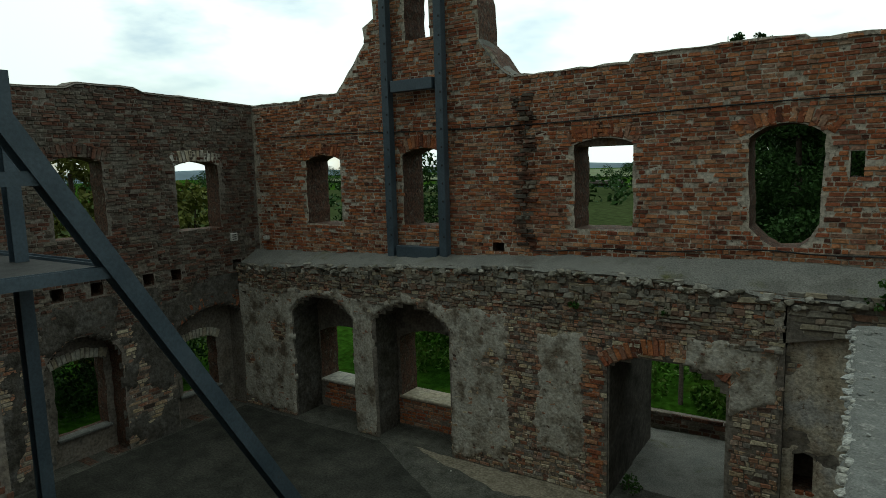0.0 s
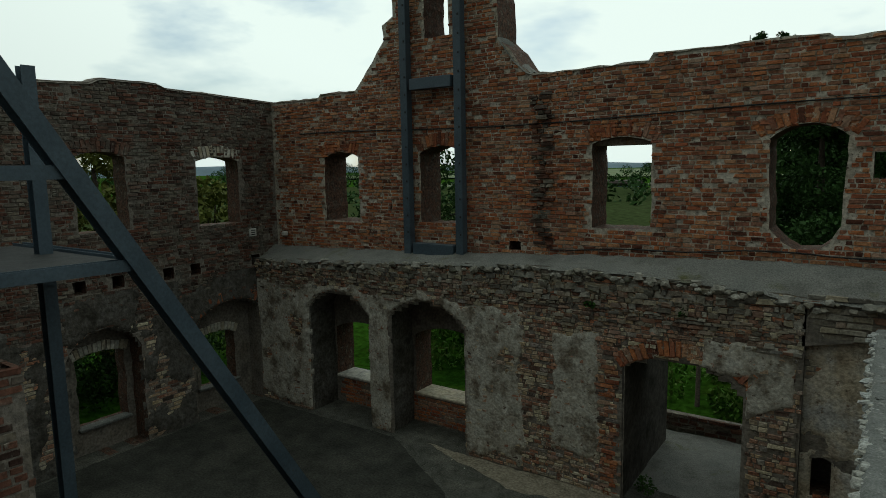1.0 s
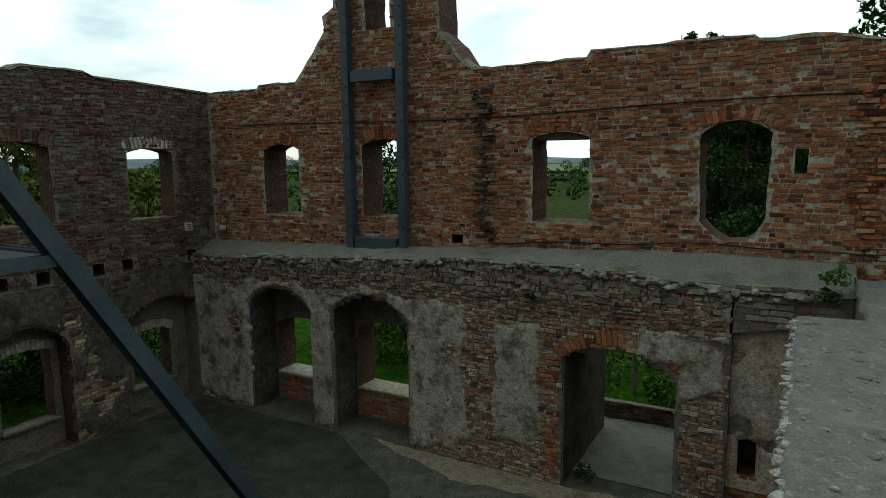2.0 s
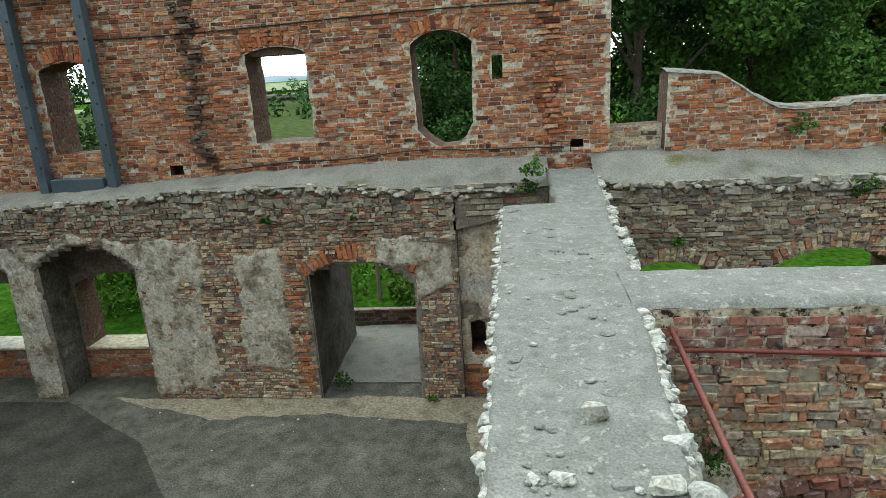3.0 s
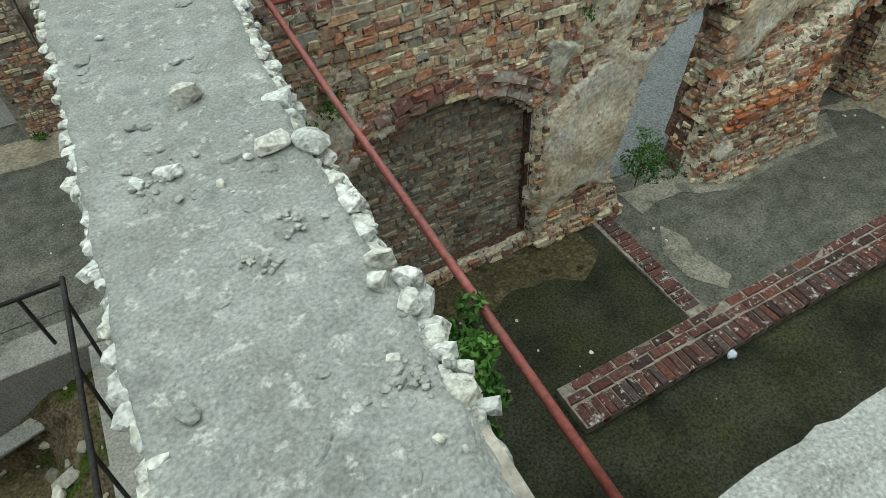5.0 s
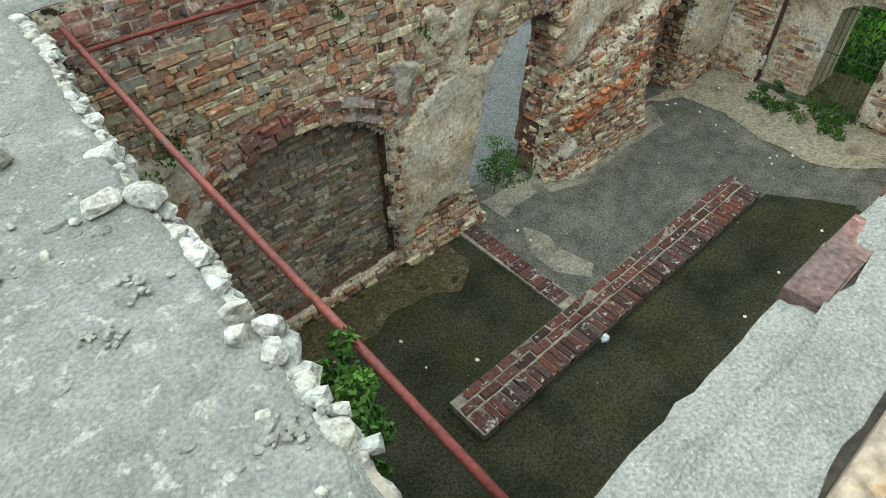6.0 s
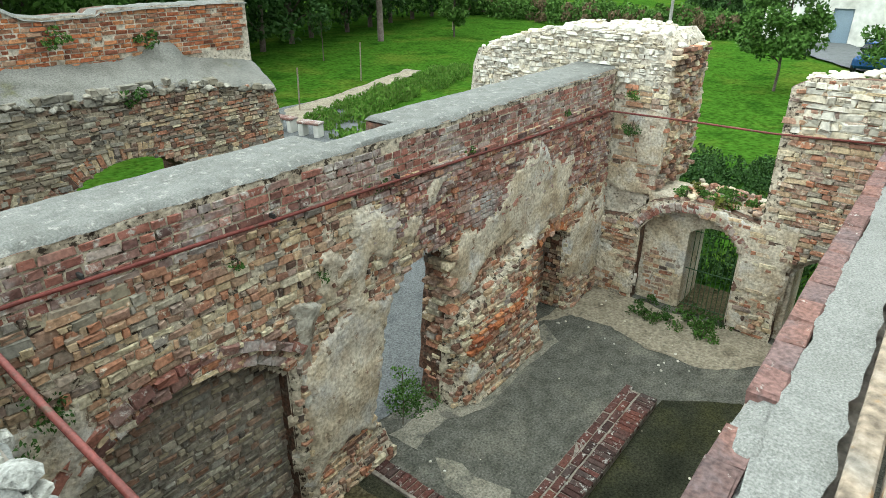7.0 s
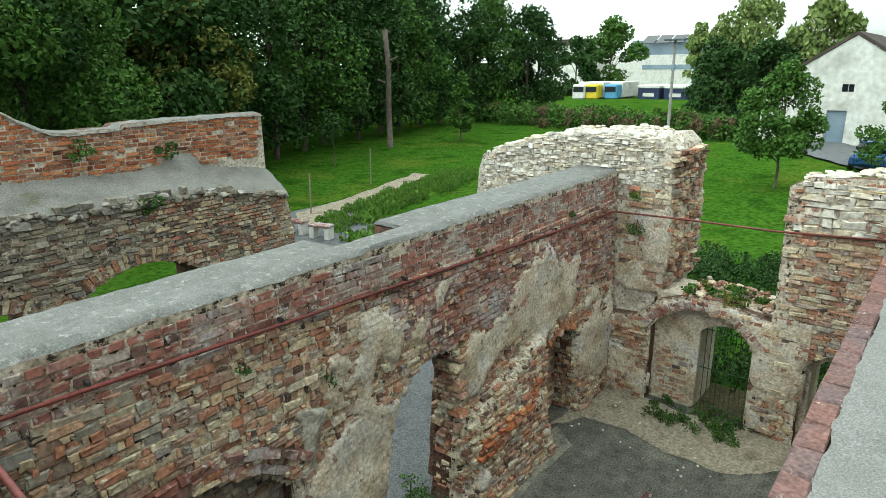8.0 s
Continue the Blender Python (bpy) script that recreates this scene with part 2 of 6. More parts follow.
STEEL = mat("blue_grey_painted_steel", [(0.045, 0.068, 0.088), (0.075, 0.105, 0.13)], scale=2.0, rough=0.5, bump=0.1, fine=30, fine_amount=0.2, tint=(0.13, 0.07, 0.04), tint_scale=6.0, tint_range=(0.68, 0.76), spec=0.5)
PIPE_RED = mat("red_oxide_pipe", [(0.10, 0.026, 0.021), (0.17, 0.042, 0.034)], scale=4.0, rough=0.6, bump=0.15, fine=40, fine_amount=0.3, spec=0.3, tint=(0.09, 0.05, 0.035), tint_scale=9.0, tint_range=(0.58, 0.66))
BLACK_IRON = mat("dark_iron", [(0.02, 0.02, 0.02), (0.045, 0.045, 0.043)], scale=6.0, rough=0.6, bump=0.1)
WOOD = mat("weathered_timber", [(0.13, 0.105, 0.08), (0.25, 0.2, 0.15), (0.2, 0.18, 0.155)], scale=3.0, bump=0.5, fine=24, fine_amount=0.4, tint=(0.24, 0.135, 0.05), tint_scale=5.0, tint_range=(0.58, 0.68))
BARK = mat("tree_bark", [(0.05, 0.04, 0.03), (0.11, 0.09, 0.07)], scale=4, bump=0.8, bump_scale=18)
DEADWOOD = mat("pale_dead_bark", [(0.075, 0.062, 0.05), (0.15, 0.125, 0.105)], scale=4, bump=0.8, bump_scale=14)


def leaf_mat(name, colors):
    m = mat(name, colors, scale=0.35, rough=0.6, bump=0, per_piece=0.6, spread=(0.1, 0.9), fine=3, fine_amount=0.25, spec=0.05)
    return m


LEAF_DARK = leaf_mat("dark_leaves", [(0.018, 0.042, 0.014), (0.04, 0.085, 0.022), (0.03, 0.06, 0.02)])
LEAF_MID = leaf_mat("green_leaves", [(0.035, 0.08, 0.018), (0.075, 0.15, 0.03), (0.055, 0.11, 0.025)])
LEAF_YELLOW = leaf_mat("yellowing_leaves", [(0.07, 0.09, 0.02), (0.14, 0.15, 0.035), (0.10, 0.11, 0.03)])
LEAF_WILLOW = leaf_mat("willow_leaves", [(0.09, 0.14, 0.04), (0.17, 0.22, 0.07), (0.13, 0.18, 0.055)])
SCRUB_DRY = leaf_mat("dry_brown_scrub", [(0.09, 0.065, 0.04), (0.16, 0.115, 0.07), (0.08, 0.085, 0.035)])
LEAF_WEED = leaf_mat("weed_leaves", [(0.022, 0.055, 0.014), (0.05, 0.105, 0.024), (0.035, 0.075, 0.02)])
BLADES = leaf_mat("grass_blades", [(0.05, 0.12, 0.018), (0.10, 0.21, 0.03), (0.13, 0.17, 0.05)])

# ---- building helpers ----
from mathutils.geometry import tessellate_polygon

ORIGIN = {}
Z = np.array((0.0, 0.0, 1.0))


def thing(name, loc, label, category, group="", kind=""):
    ob = new(name)
    ob.location = loc
    ORIGIN[ob] = np.array(loc, float)
    return tagged(ob, label, category, group, kind)


def mesh_part(name, verts, faces, material, parent=None, label="", smooth=False):
    """World-space vertices and faces as one mesh object under parent."""
    o = ORIGIN.get(parent, np.zeros(3))
    me = bpy.data.meshes.new(name)
    me.from_pydata((np.asarray(verts, float).reshape(-1, 3) - o).tolist(), [], [list(map(int, f)) for f in faces])
    me.materials.append(material)
    me.update()
    if smooth:
        me.polygons.foreach_set("use_smooth", [True] * len(me.polygons))
    ob = new(name, me)
    ob.parent = parent
    ORIGIN[ob] = o
    if label:
        ob["label"] = label
    return ob


def part(name, bm, material, parent=None, label="", smooth=False):
    bmesh.ops.recalc_face_normals(bm, faces=bm.faces)
    v = [tuple(p.co) for p in bm.verts]
    bm.verts.index_update()
    f = [[q.index for q in p.verts] for p in bm.faces]
    bm.free()
    return mesh_part(name, v, f, material, parent, label, smooth)


def add_box(bm, lo, hi, bevel=0.0, m=None):
    size = [hi[i] - lo[i] for i in range(3)]
    mid = [(hi[i] + lo[i]) / 2 for i in range(3)]
    mm = (m or Matrix()) @ Matrix.Translation(mid) @ Matrix.Diagonal((*size, 1))
    r = bmesh.ops.create_cube(bm, size=1, matrix=mm)
    if bevel:
        edges = list({e for v in r["verts"] for e in v.link_edges})
        bmesh.ops.bevel(bm, geom=edges, offset=bevel, segments=1, affect="EDGES")


def box_part(name, lo, hi, material, parent=None, label="", bevel=0.01, m=None):
    bm = bmesh.new()
    add_box(bm, lo, hi, bevel, m)
    return part(name, bm, material, parent, label)


def tube(name, pts, radius, material, parent=None, label="", sides=8, taper=1.0):
    """A round bar through the points."""
    pts = [np.array(p, float) for p in pts]
    verts, faces = [], []
    for i, p in enumerate(pts):
        a = pts[min(i + 1, len(pts) - 1)] - pts[max(i - 1, 0)]
        a /= np.linalg.norm(a)
        s = np.cross(a, (0.31, 0.17, 0.93))
        s /= np.linalg.norm(s)
        t = np.cross(a, s)
        r = radius * (1 + (taper - 1) * i / (len(pts) - 1))
        for k in range(sides):
            w = 2 * math.pi * k / sides
            verts.append(p + r * (math.cos(w) * s + math.sin(w) * t))
    for i in range(len(pts) - 1):
        for k in range(sides):
            faces.append((i * sides + k, i * sides + (k + 1) % sides, (i + 1) * sides + (k + 1) % sides, (i + 1) * sides + k))
    faces.append(list(range(sides)))
    faces.append([(len(pts) - 1) * sides + k for k in range(sides)])
    return mesh_part(name, verts, faces, material, parent, label, smooth=sides > 6)


def fbm(x, y, s=1.0, seed=0.0):
    return noise.fractal(Vector((x * s + seed * 7.3, y * s - seed * 3.1, seed * 1.7)), 1.0, 2.0, 4)


class Face:
    """A wall's plane: u along it, v up, d out of it towards the viewer."""

    def __init__(self, origin, along, out):
        self.o, self.a, self.n = (np.array(q, float) for q in (origin, along, out))

    def at(self, u, v, d=0.0):
        return self.o + u * self.a + v * Z + d * self.n


def contains(poly, u, v):
    odd, j = False, len(poly) - 1
    for i in range(len(poly)):
        (a, b), (c, d) = poly[i], poly[j]
        if (b > v) != (d > v) and u < (c - a) * (v - b) / (d - b) + a:
            odd = not odd
        j = i
    return odd


def ragged(poly, step=0.25, amp=0.03, seed=1, closed=True):
    rng = random.Random(seed)
    out = []
    for i, (a, b) in enumerate(poly if closed else poly[:-1]):
        c, d = poly[(i + 1) % len(poly)]
        n = max(1, round(math.hypot(c - a, d - b) / step))
        for k in range(n):
            j = amp if k else amp * 0.3
            out.append((a + (c - a) * k / n + rng.uniform(-j, j), b + (d - b) * k / n + rng.uniform(-j, j)))
    return out if closed else out + [poly[-1]]


def arch(u0, u1, v0, spring, rise, n=10):
    """An opening with a segmental head."""
    w = (u1 - u0) / 2
    r = (w * w + rise * rise) / (2 * rise)
    a = math.asin(min(1, w / r))
    pts = [(u0, v0), (u1, v0)]
    for k in range(n + 1):
        t = a - 2 * a * k / n
        pts.append((u0 + w + r * math.sin(t), spring + rise - r + r * math.cos(t)))
    return pts


def slab(name, face, outline, holes, thick, material, parent=None, label="", side=None):
    """A wall with its openings cut through it."""
    loops = [outline] + holes
    flat = [p for lp in loops for p in lp]
    tris = tessellate_polygon([[Vector((p[0], p[1], 0)) for p in lp] for lp in loops])
    n = len(flat)
    verts = [face.at(*p) for p in flat] + [face.at(*p, -thick) for p in flat]
    faces = [tuple(t) for t in tris] + [tuple(i + n for i in t[::-1]) for t in tris]
    k = 0
    for lp in loops:
        m = len(lp)
        faces += [(k + i, k + (i + 1) % m, n + k + (i + 1) % m, n + k + i) for i in range(m)]
        k += m
    bm = bmesh.new()
    vs = [bm.verts.new(v) for v in verts]
    for f in faces:
        try:
            bm.faces.new([vs[i] for i in f])
        except ValueError:
            pass
    ob = part(name, bm, material, parent, label)
    # edge and opening sides get the darker tone, recess shade included
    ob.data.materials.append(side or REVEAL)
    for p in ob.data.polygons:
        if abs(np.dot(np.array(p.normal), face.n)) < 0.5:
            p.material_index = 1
    return ob


def unit_piece(name, seed, wobble, material):
    """A block one unit each way with a worn front, its front at +z."""
    rng = random.Random(seed)
    v = []
    for z, k in ((-0.5, 0.5), (0.38, 0.5), (0.5, 0.44)):
        for x, y in ((-1, -1), (1, -1), (1, 1), (-1, 1)):
            v.append((x * k + rng.uniform(-wobble, wobble) * 0.5, y * k + rng.uniform(-wobble, wobble) * 0.5, z + (rng.uniform(-0.12, 0.12) if z > 0 else 0)))
    f = [(8, 9, 10, 11)]
    for a, b in ((0, 4), (4, 8)):
        f += [(a + i, a + (i + 1) % 4, b + (i + 1) % 4, b + i) for i in range(4)]
    me = bpy.data.meshes.new(name)
    me.from_pydata(v, [], f)
    me.materials.append(material)
    return me


PIECES = {}


def piece_meshes(material, wobble):
    key = (material.name, wobble)
    if key not in PIECES:
        PIECES[key] = [unit_piece("brick", 40 + i, wobble, material) for i in range(6)]
    return PIECES[key]


def place_pieces(name, rows, material, parent, wobble=0.08, limit=300, rest_name="brickwork"):
    """rows: centre, along, up, out, length, height, depth. The first ones are objects, the rest one joined mesh."""
    meshes = piece_meshes(material, wobble)
    base = [np.array([v.co for v in me.vertices]) for me in meshes]
    polys = [tuple(p.vertices) for p in meshes[0].polygons]
    o = ORIGIN.get(parent, np.zeros(3))
    verts, faces, count = [], [], 0
    for i, (c, a, up, out, ln, ht, dp) in enumerate(rows):
        if i < limit:
            ob = new(name, meshes[i % 6])
            ob.parent = parent
            m = Matrix([[*(a * ln), 0], [*(up * ht), 0], [*(out * dp), 0], [0, 0, 0, 1]]).transposed()
            m.translation = Vector(c - o)
            ob.matrix_local = m
        else:
            b = base[i % 6]
            verts.append(c + b[:, :1] * ln * a + b[:, 1:2] * ht * up + b[:, 2:] * dp * out)
            faces += [tuple(q + count for q in p) for p in polys]
            count += len(b)
    if verts:
        ob = mesh_part(rest_name, np.concatenate(verts), faces, material, parent)
        ob["kind"] = "stuff"


def skin(parent, face, box, ok, material, seed, course=0.083, lengths=(0.13, 0.26, 0.26), proud=(0.004, 0.016), wobble=0.08, vary=0.0, limit=300, first=None, name="brick", gap=0.02, skip=0.015, deep=0.06, bulge=None):
    """Courses of bricks or rubble laid over a face wherever ok(u, v) holds. first: the stretch of u whose pieces are objects."""
    rng = random.Random(seed)
    u0, u1, v0, v1 = box
    rows, v = [], v0
    while v < v1:
        h = course * rng.uniform(1 - vary, 1 + vary)
        u = u0 - rng.uniform(0, 0.25)
        while u < u1:
            ln = rng.choice(lengths) * rng.uniform(1 - vary * 0.6 - 0.04, 1 + vary * 0.6 + 0.04)
            cu, cv = u + ln / 2, v + h / 2
            if rng.random() > skip and u > u0 - 0.02 and u + ln < u1 + 0.02 and ok(cu, cv) and ok(u + 0.02, cv) and ok(u + ln - 0.02, cv):
                tilt = rng.gauss(0, 0.012 + vary * 0.06)
                a = face.a * math.cos(tilt) + Z * math.sin(tilt)
                up = Z * math.cos(tilt) - face.a * math.sin(tilt)
                p = rng.uniform(*proud) + (bulge(cu, cv) if bulge else 0.0)
                wav = 0.012 * fbm(cu, cv, 0.5, seed)
                rows.append((face.at(cu, cv + wav, p - deep / 2), a, up, face.n, ln - gap, h - gap, deep))
            u += ln
        v += h
    if first:
        mid = [r for r in rows if first[0] <= (r[0] - face.o) @ face.a <= first[1]]
        rows = mid + [r for r in rows if not first[0] <= (r[0] - face.o) @ face.a <= first[1]]
    place_pieces(name, rows, material, parent, wobble, limit)


def uneven(seed, amp=0.05, extra=None, top=99.0):
    """How far an old wall bellies out of its plane, fading towards its top."""
    def f(u, v):
        k = 0.5 * amp + amp * fbm(u, v, 0.8, seed) + 0.5 * amp * fbm(u, v, 2.6, seed + 1)
        return (max(0.0, k) + (extra(u, v) if extra else 0.0)) * max(0.0, min(1.0, (top - v) / 0.4))
    return f


def belly(name, face, box, f, material, parent, ok, step=0.07):
    """The mortar body that carries the uneven masonry."""
    return sheet(name, face, box, step, lambda u, v: f(u, v) - 0.002 if ok(u, v) else -1.0, material, parent, low=-0.02)


def arch_ring(parent, face, u0, u1, spring, rise, depth, material, seed, proud=0.02, width=0.085, deep=0.12):
    """The standing bricks over a segmental opening."""
    rng = random.Random(seed)
    w = (u1 - u0) / 2
    r = (w * w + rise * rise) / (2 * rise)
    a = math.asin(min(1, w / r))
    n = max(5, round(2 * a * r / width))
    rows = []
    for k in range(n):
        t = -a + 2 * a * (k + 0.5) / n
        up = face.a * math.sin(t) + Z * math.cos(t)
        al = face.a * math.cos(t) - Z * math.sin(t)
        rr = r + depth / 2 + rng.uniform(-0.012, 0.012)
        c = face.at(u0 + w + rr * math.sin(t), spring + rise - r + rr * math.cos(t), proud - deep / 2 + rng.uniform(-0.008, 0.008))
        rows.append((c, al, up, face.n, 2 * a * (r + depth / 2) / n - 0.012, depth * rng.uniform(0.9, 1.05), deep))
    place_pieces("brick", rows, material, parent)


def sheet(name, face, box, step, height, material, parent, label="", low=-0.03):
    """An uneven coat on a wall: height(u, v) out of the face; it is left away where it sinks under the masonry."""
    u0, u1, v0, v1 = box
    nu, nv = max(2, round((u1 - u0) / step)), max(2, round((v1 - v0) / step))
    hs, verts = np.zeros((nu + 1, nv + 1)), []
    for i in range(nu + 1):
        for j in range(nv + 1):
            u, v = u0 + (u1 - u0) * i / nu, v0 + (v1 - v0) * j / nv
            hs[i, j] = height(u, v)
            verts.append(face.at(u, v, max(hs[i, j], low)))
    faces = []
    for i in range(nu):
        for j in range(nv):
            if hs[i:i + 2, j:j + 2].max() > low:
                k = i * (nv + 1) + j
                faces.append((k, k + nv + 1, k + nv + 2, k + 1))
    bm = bmesh.new()
    used = {q for f in faces for q in f}
    vs = {q: bm.verts.new(verts[q]) for q in used}
    for f in faces:
        bm.faces.new([vs[q] for q in f])
    return part(name, bm, material, parent, label, smooth=True)


def coat(face, amount, seed, lo, hi, cut=None):
    """How far plaster stands out: positive where it still clings."""
    def height(u, v):
        if cut and not cut(u, v):
            return -0.1
        k = 0.9 * fbm(u, v, 0.9, seed) + 0.45 * fbm(u, v, 2.8, seed + 2) + 0.12 * fbm(u, v, 11, seed + 3) + amount(u, v)
        return max(-0.05, min(lo + (hi - lo) * (k + 0.12) / 0.2, hi)) + 0.006 * fbm(u, v, 6, seed + 5)
    return height


def top_sheet(name, rail_a, rail_b, n_along, n_across, z, material, parent, label="", rough=0.02, drop=0.05, seed=3):
    """An uneven capping between two edge lines (functions of 0..1 giving x, y), turned down at its edges."""
    verts, faces = [], []
    for i in range(n_along + 1):
        a, b = rail_a(i / n_along), rail_b(i / n_along)
        for j in range(n_across + 1):
            t = j / n_across
            x, y = a[0] + (b[0] - a[0]) * t, a[1] + (b[1] - a[1]) * t
            edge = min(t, 1 - t) * n_across
            zz = z(x, y) + rough * fbm(x, y, 2.2, seed) + rough * 0.6 * fbm(x, y, 9, seed + 1)
            if edge < 1:
                zz -= drop
                x += 0.03 * fbm(x, y, 5, seed + 2)
                y += 0.03 * fbm(x, y, 5, seed + 4)
            verts.append((x, y, zz))
    w = n_across + 1
    for i in range(n_along):
        for j in range(n_across):
            k = i * w + j
            faces.append((k, k + w, k + w + 1, k + 1))
    bm = bmesh.new()
    vs = [bm.verts.new(v) for v in verts]
    for f in faces:
        bm.faces.new([vs[q] for q in f])
    return part(name, bm, material, parent, label, smooth=True)


def poly_rail(pts):
    d = [0.0]
    for p, q in zip(pts, pts[1:]):
        d.append(d[-1] + math.hypot(q[0] - p[0], q[1] - p[1]))
    xs, ys, ds = [p[0] for p in pts], [p[1] for p in pts], [k / d[-1] for k in d]
    return lambda t: (float(np.interp(t, ds, xs)), float(np.interp(t, ds, ys)))


LUMPS = {}


def lumps(material):
    if material.name not in LUMPS:
        made = []
        for s in range(6):
            bm = bmesh.new()
            rr = random.Random(900 + s)
            for _ in range(26):
                d = Vector((rr.gauss(0, 1), rr.gauss(0, 1), rr.gauss(0, 1))).normalized()
                q = max(abs(d.x), abs(d.y), abs(d.z))
                bm.verts.new(d * (0.5 * q + 0.5) / q * rr.uniform(0.37, 0.46))
            bmesh.ops.convex_hull(bm, input=bm.verts)
            bmesh.ops.delete(bm, geom=[v for v in bm.verts if not v.link_faces], context="VERTS")
            bmesh.ops.recalc_face_normals(bm, faces=bm.faces)
            me = bpy.data.meshes.new("stone")
            bm.to_mesh(me)
            bm.free()
            me.materials.append(material)
            made.append(me)
        LUMPS[material.name] = made
    return LUMPS[material.name]


def stones(rows, material, parent, name="stone"):
    """rows: x, y, z, sx, sy, sz, turn."""
    me = lumps(material)
    o = Vector(ORIGIN.get(parent, np.zeros(3)))
    for i, (x, y, z, sx, sy, sz, turn) in enumerate(rows):
        ob = new(name, me[i % 6])
        ob.parent = parent
        ob.matrix_local = Matrix.Translation(Vector((x, y, z)) - o) @ Matrix.Rotation(turn, 4, "Z") @ Matrix.Diagonal((sx, sy, sz, 1))


# ---- ground and floors ----
def ground_height(x, y):
    far = math.hypot(x, y)
    h = -0.03
    if y > 13.5:
        h += min(0.35, (y - 13.5) * 0.25) * max(0.0, min(1.0, (6 - x) / 4))
    if x < -13.5:
        h += min(0.3, (-13.5 - x) * 0.2)
    if x > 11.5:
        h += -0.05 + 0.08 * fbm(x, y, 0.08, 5)
    if far > 60:
        h -= (far - 60) * 0.012 if far < 400 else 4.1
    return h


ticks = sorted({-13.5, 13.5, -4.4, -1.22, 2.6, 5.47, *[round(v, 2) for v in np.arange(-60, 60.1, 2.0)], *[s * v for v in (75, 95, 120, 160, 220, 320, 480, 800, 1400, 2600) for s in (1, -1)]})
gv = [(x, y, ground_height(x, y)) for x in ticks for y in ticks]
gn = len(ticks)
PIT = (-4.4, -1.22, 2.6, 5.47)
gf = [(i * gn + j, (i + 1) * gn + j, (i + 1) * gn + j + 1, i * gn + j + 1) for i in range(gn - 1) for j in range(gn - 1) if not (PIT[0] <= ticks[i] < PIT[1] and PIT[2] <= ticks[j] < PIT[3])]
ground = mesh_part("ground", gv, gf, GRASS_GROUND, smooth=True)
tagged(ground, "mown green grass ground around the brick ruin", "ground", kind="structure")


def flat_patch(name, poly, z, material, label, category, seed=1, amp=0.15):
    pts = [(x + amp * 1.2 * fbm(x, y, 0.9, seed) + amp * 0.5 * fbm(x, y, 4, seed), y + amp * 1.2 * fbm(x, y, 0.9, seed + 3) + amp * 0.5 * fbm(x, y, 4, seed + 5)) for x, y in ragged(poly, 0.12 if amp < 1 else 20, 0.01, seed)]
    bm = bmesh.new()
    top = bm.faces.new([bm.verts.new((x, y, z)) for x, y in pts])
    bmesh.ops.triangulate(bm, faces=[top])
    return tagged(part(name, bm, material), label, category, kind="structure")


loops = [[(-13, -5), (11.2, -5), (11.2, 5.2), (1.2, 5.2), (1.2, 11.0), (-13, 11.0)], [(-4.4, 2.6), (-1.22, 2.6), (-1.22, 5.47), (-4.4, 5.47)]]
floor = mesh_part("floor", [(x, y, 0.0) for lp in loops for x, y in lp], [t[::-1] for t in tessellate_polygon([[Vector((x, y, 0)) for x, y in lp] for lp in loops])], ASPHALT)
tagged(floor, "dark damp asphalt floor with pale dusty stains", "floor", kind="structure")
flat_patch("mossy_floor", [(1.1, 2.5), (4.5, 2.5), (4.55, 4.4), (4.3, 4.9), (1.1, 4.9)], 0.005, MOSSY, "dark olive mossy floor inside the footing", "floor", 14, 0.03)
flat_patch("dirt_strip", [(1.1, 4.86), (1.15, 3.3), (1.7, 3.2), (2.3, 3.7), (3.1, 3.85), (3.8, 3.6), (4.2, 3.9), (4.4, 4.86)], 0.009, DIRT, "gritty olive dirt at the foot of the niche", "soil", 23, 0.1)
# damp strip, also painted dark for the shade below the parapet
flat_patch("damp_shaded_floor", [(1.1, 0.3), (8.2, 0.3), (8.6, 1.2), (8.0, 2.1), (2.9, 2.3), (2.9, 2.6), (1.1, 2.6)], 0.007, MOSSY, "damp floor with the parapet's shade put into its dark colour", "floor", 15, 0.06)
flat_patch("yard", [(1.0, 4.8), (10.4, 4.8), (14, 9), (17.2, 16), (17.5, 20.5), (12, 20.5), (8.6, 13), (8.4, 10.2), (1.0, 10.2)], 0.012, GRAVEL, "blue-grey gravel yard behind the cross wall", "yard", 4, 0.1)
flat_patch("doorstep_floor", [(-3.6, 10.6), (-1.2, 10.6), (-1.0, 13.35), (-4.2, 13.35)], 0.016, LEDGE, "pale dusty concrete strip through the doorway", "floor", 6, 0.05)
flat_patch("path", [(14.8, 18.2), (16, 20.2), (19, 20.6), (26, 22.6), (26, 21.6), (19.5, 19.6), (16.8, 19.0), (15.6, 17.6)], 0.02, SOIL, "pale sandy footpath through the grass", "path", 7, 0.12)
# dark sheet added over the paler floor inside the gate
flat_patch("gate_passage", [(10.58, 2.0), (11.7, 2.0), (11.7, 2.9), (10.58, 2.9)], 0.016, DIRT, "dark ground sheet in the gate passage", "soil", 13, 0.0)
flat_patch("road", [(37.5, 2.0), (46, 8.3), (54, 10.5), (70, 11), (70, 7.2), (54, 7.5), (43, 1), (41, -6), (37, -6)], 0.03, GRAVEL, "grey asphalt drive beside the white house", "road", 8, 0.1)
flat_patch("sandy_margin", [(8.7, 4.5), (10.4, 4.4), (10.4, 1.0), (10.2, 0.2), (9.8, 0.5), (9.66, 1.26), (9.2, 1.75), (9.05, 2.26), (8.95, 2.72), (9.3, 3.5), (9.2, 4.2)], 0.01, SOIL, "sandy rubble strip along the foot of the wall", "soil", 9, 0.12)
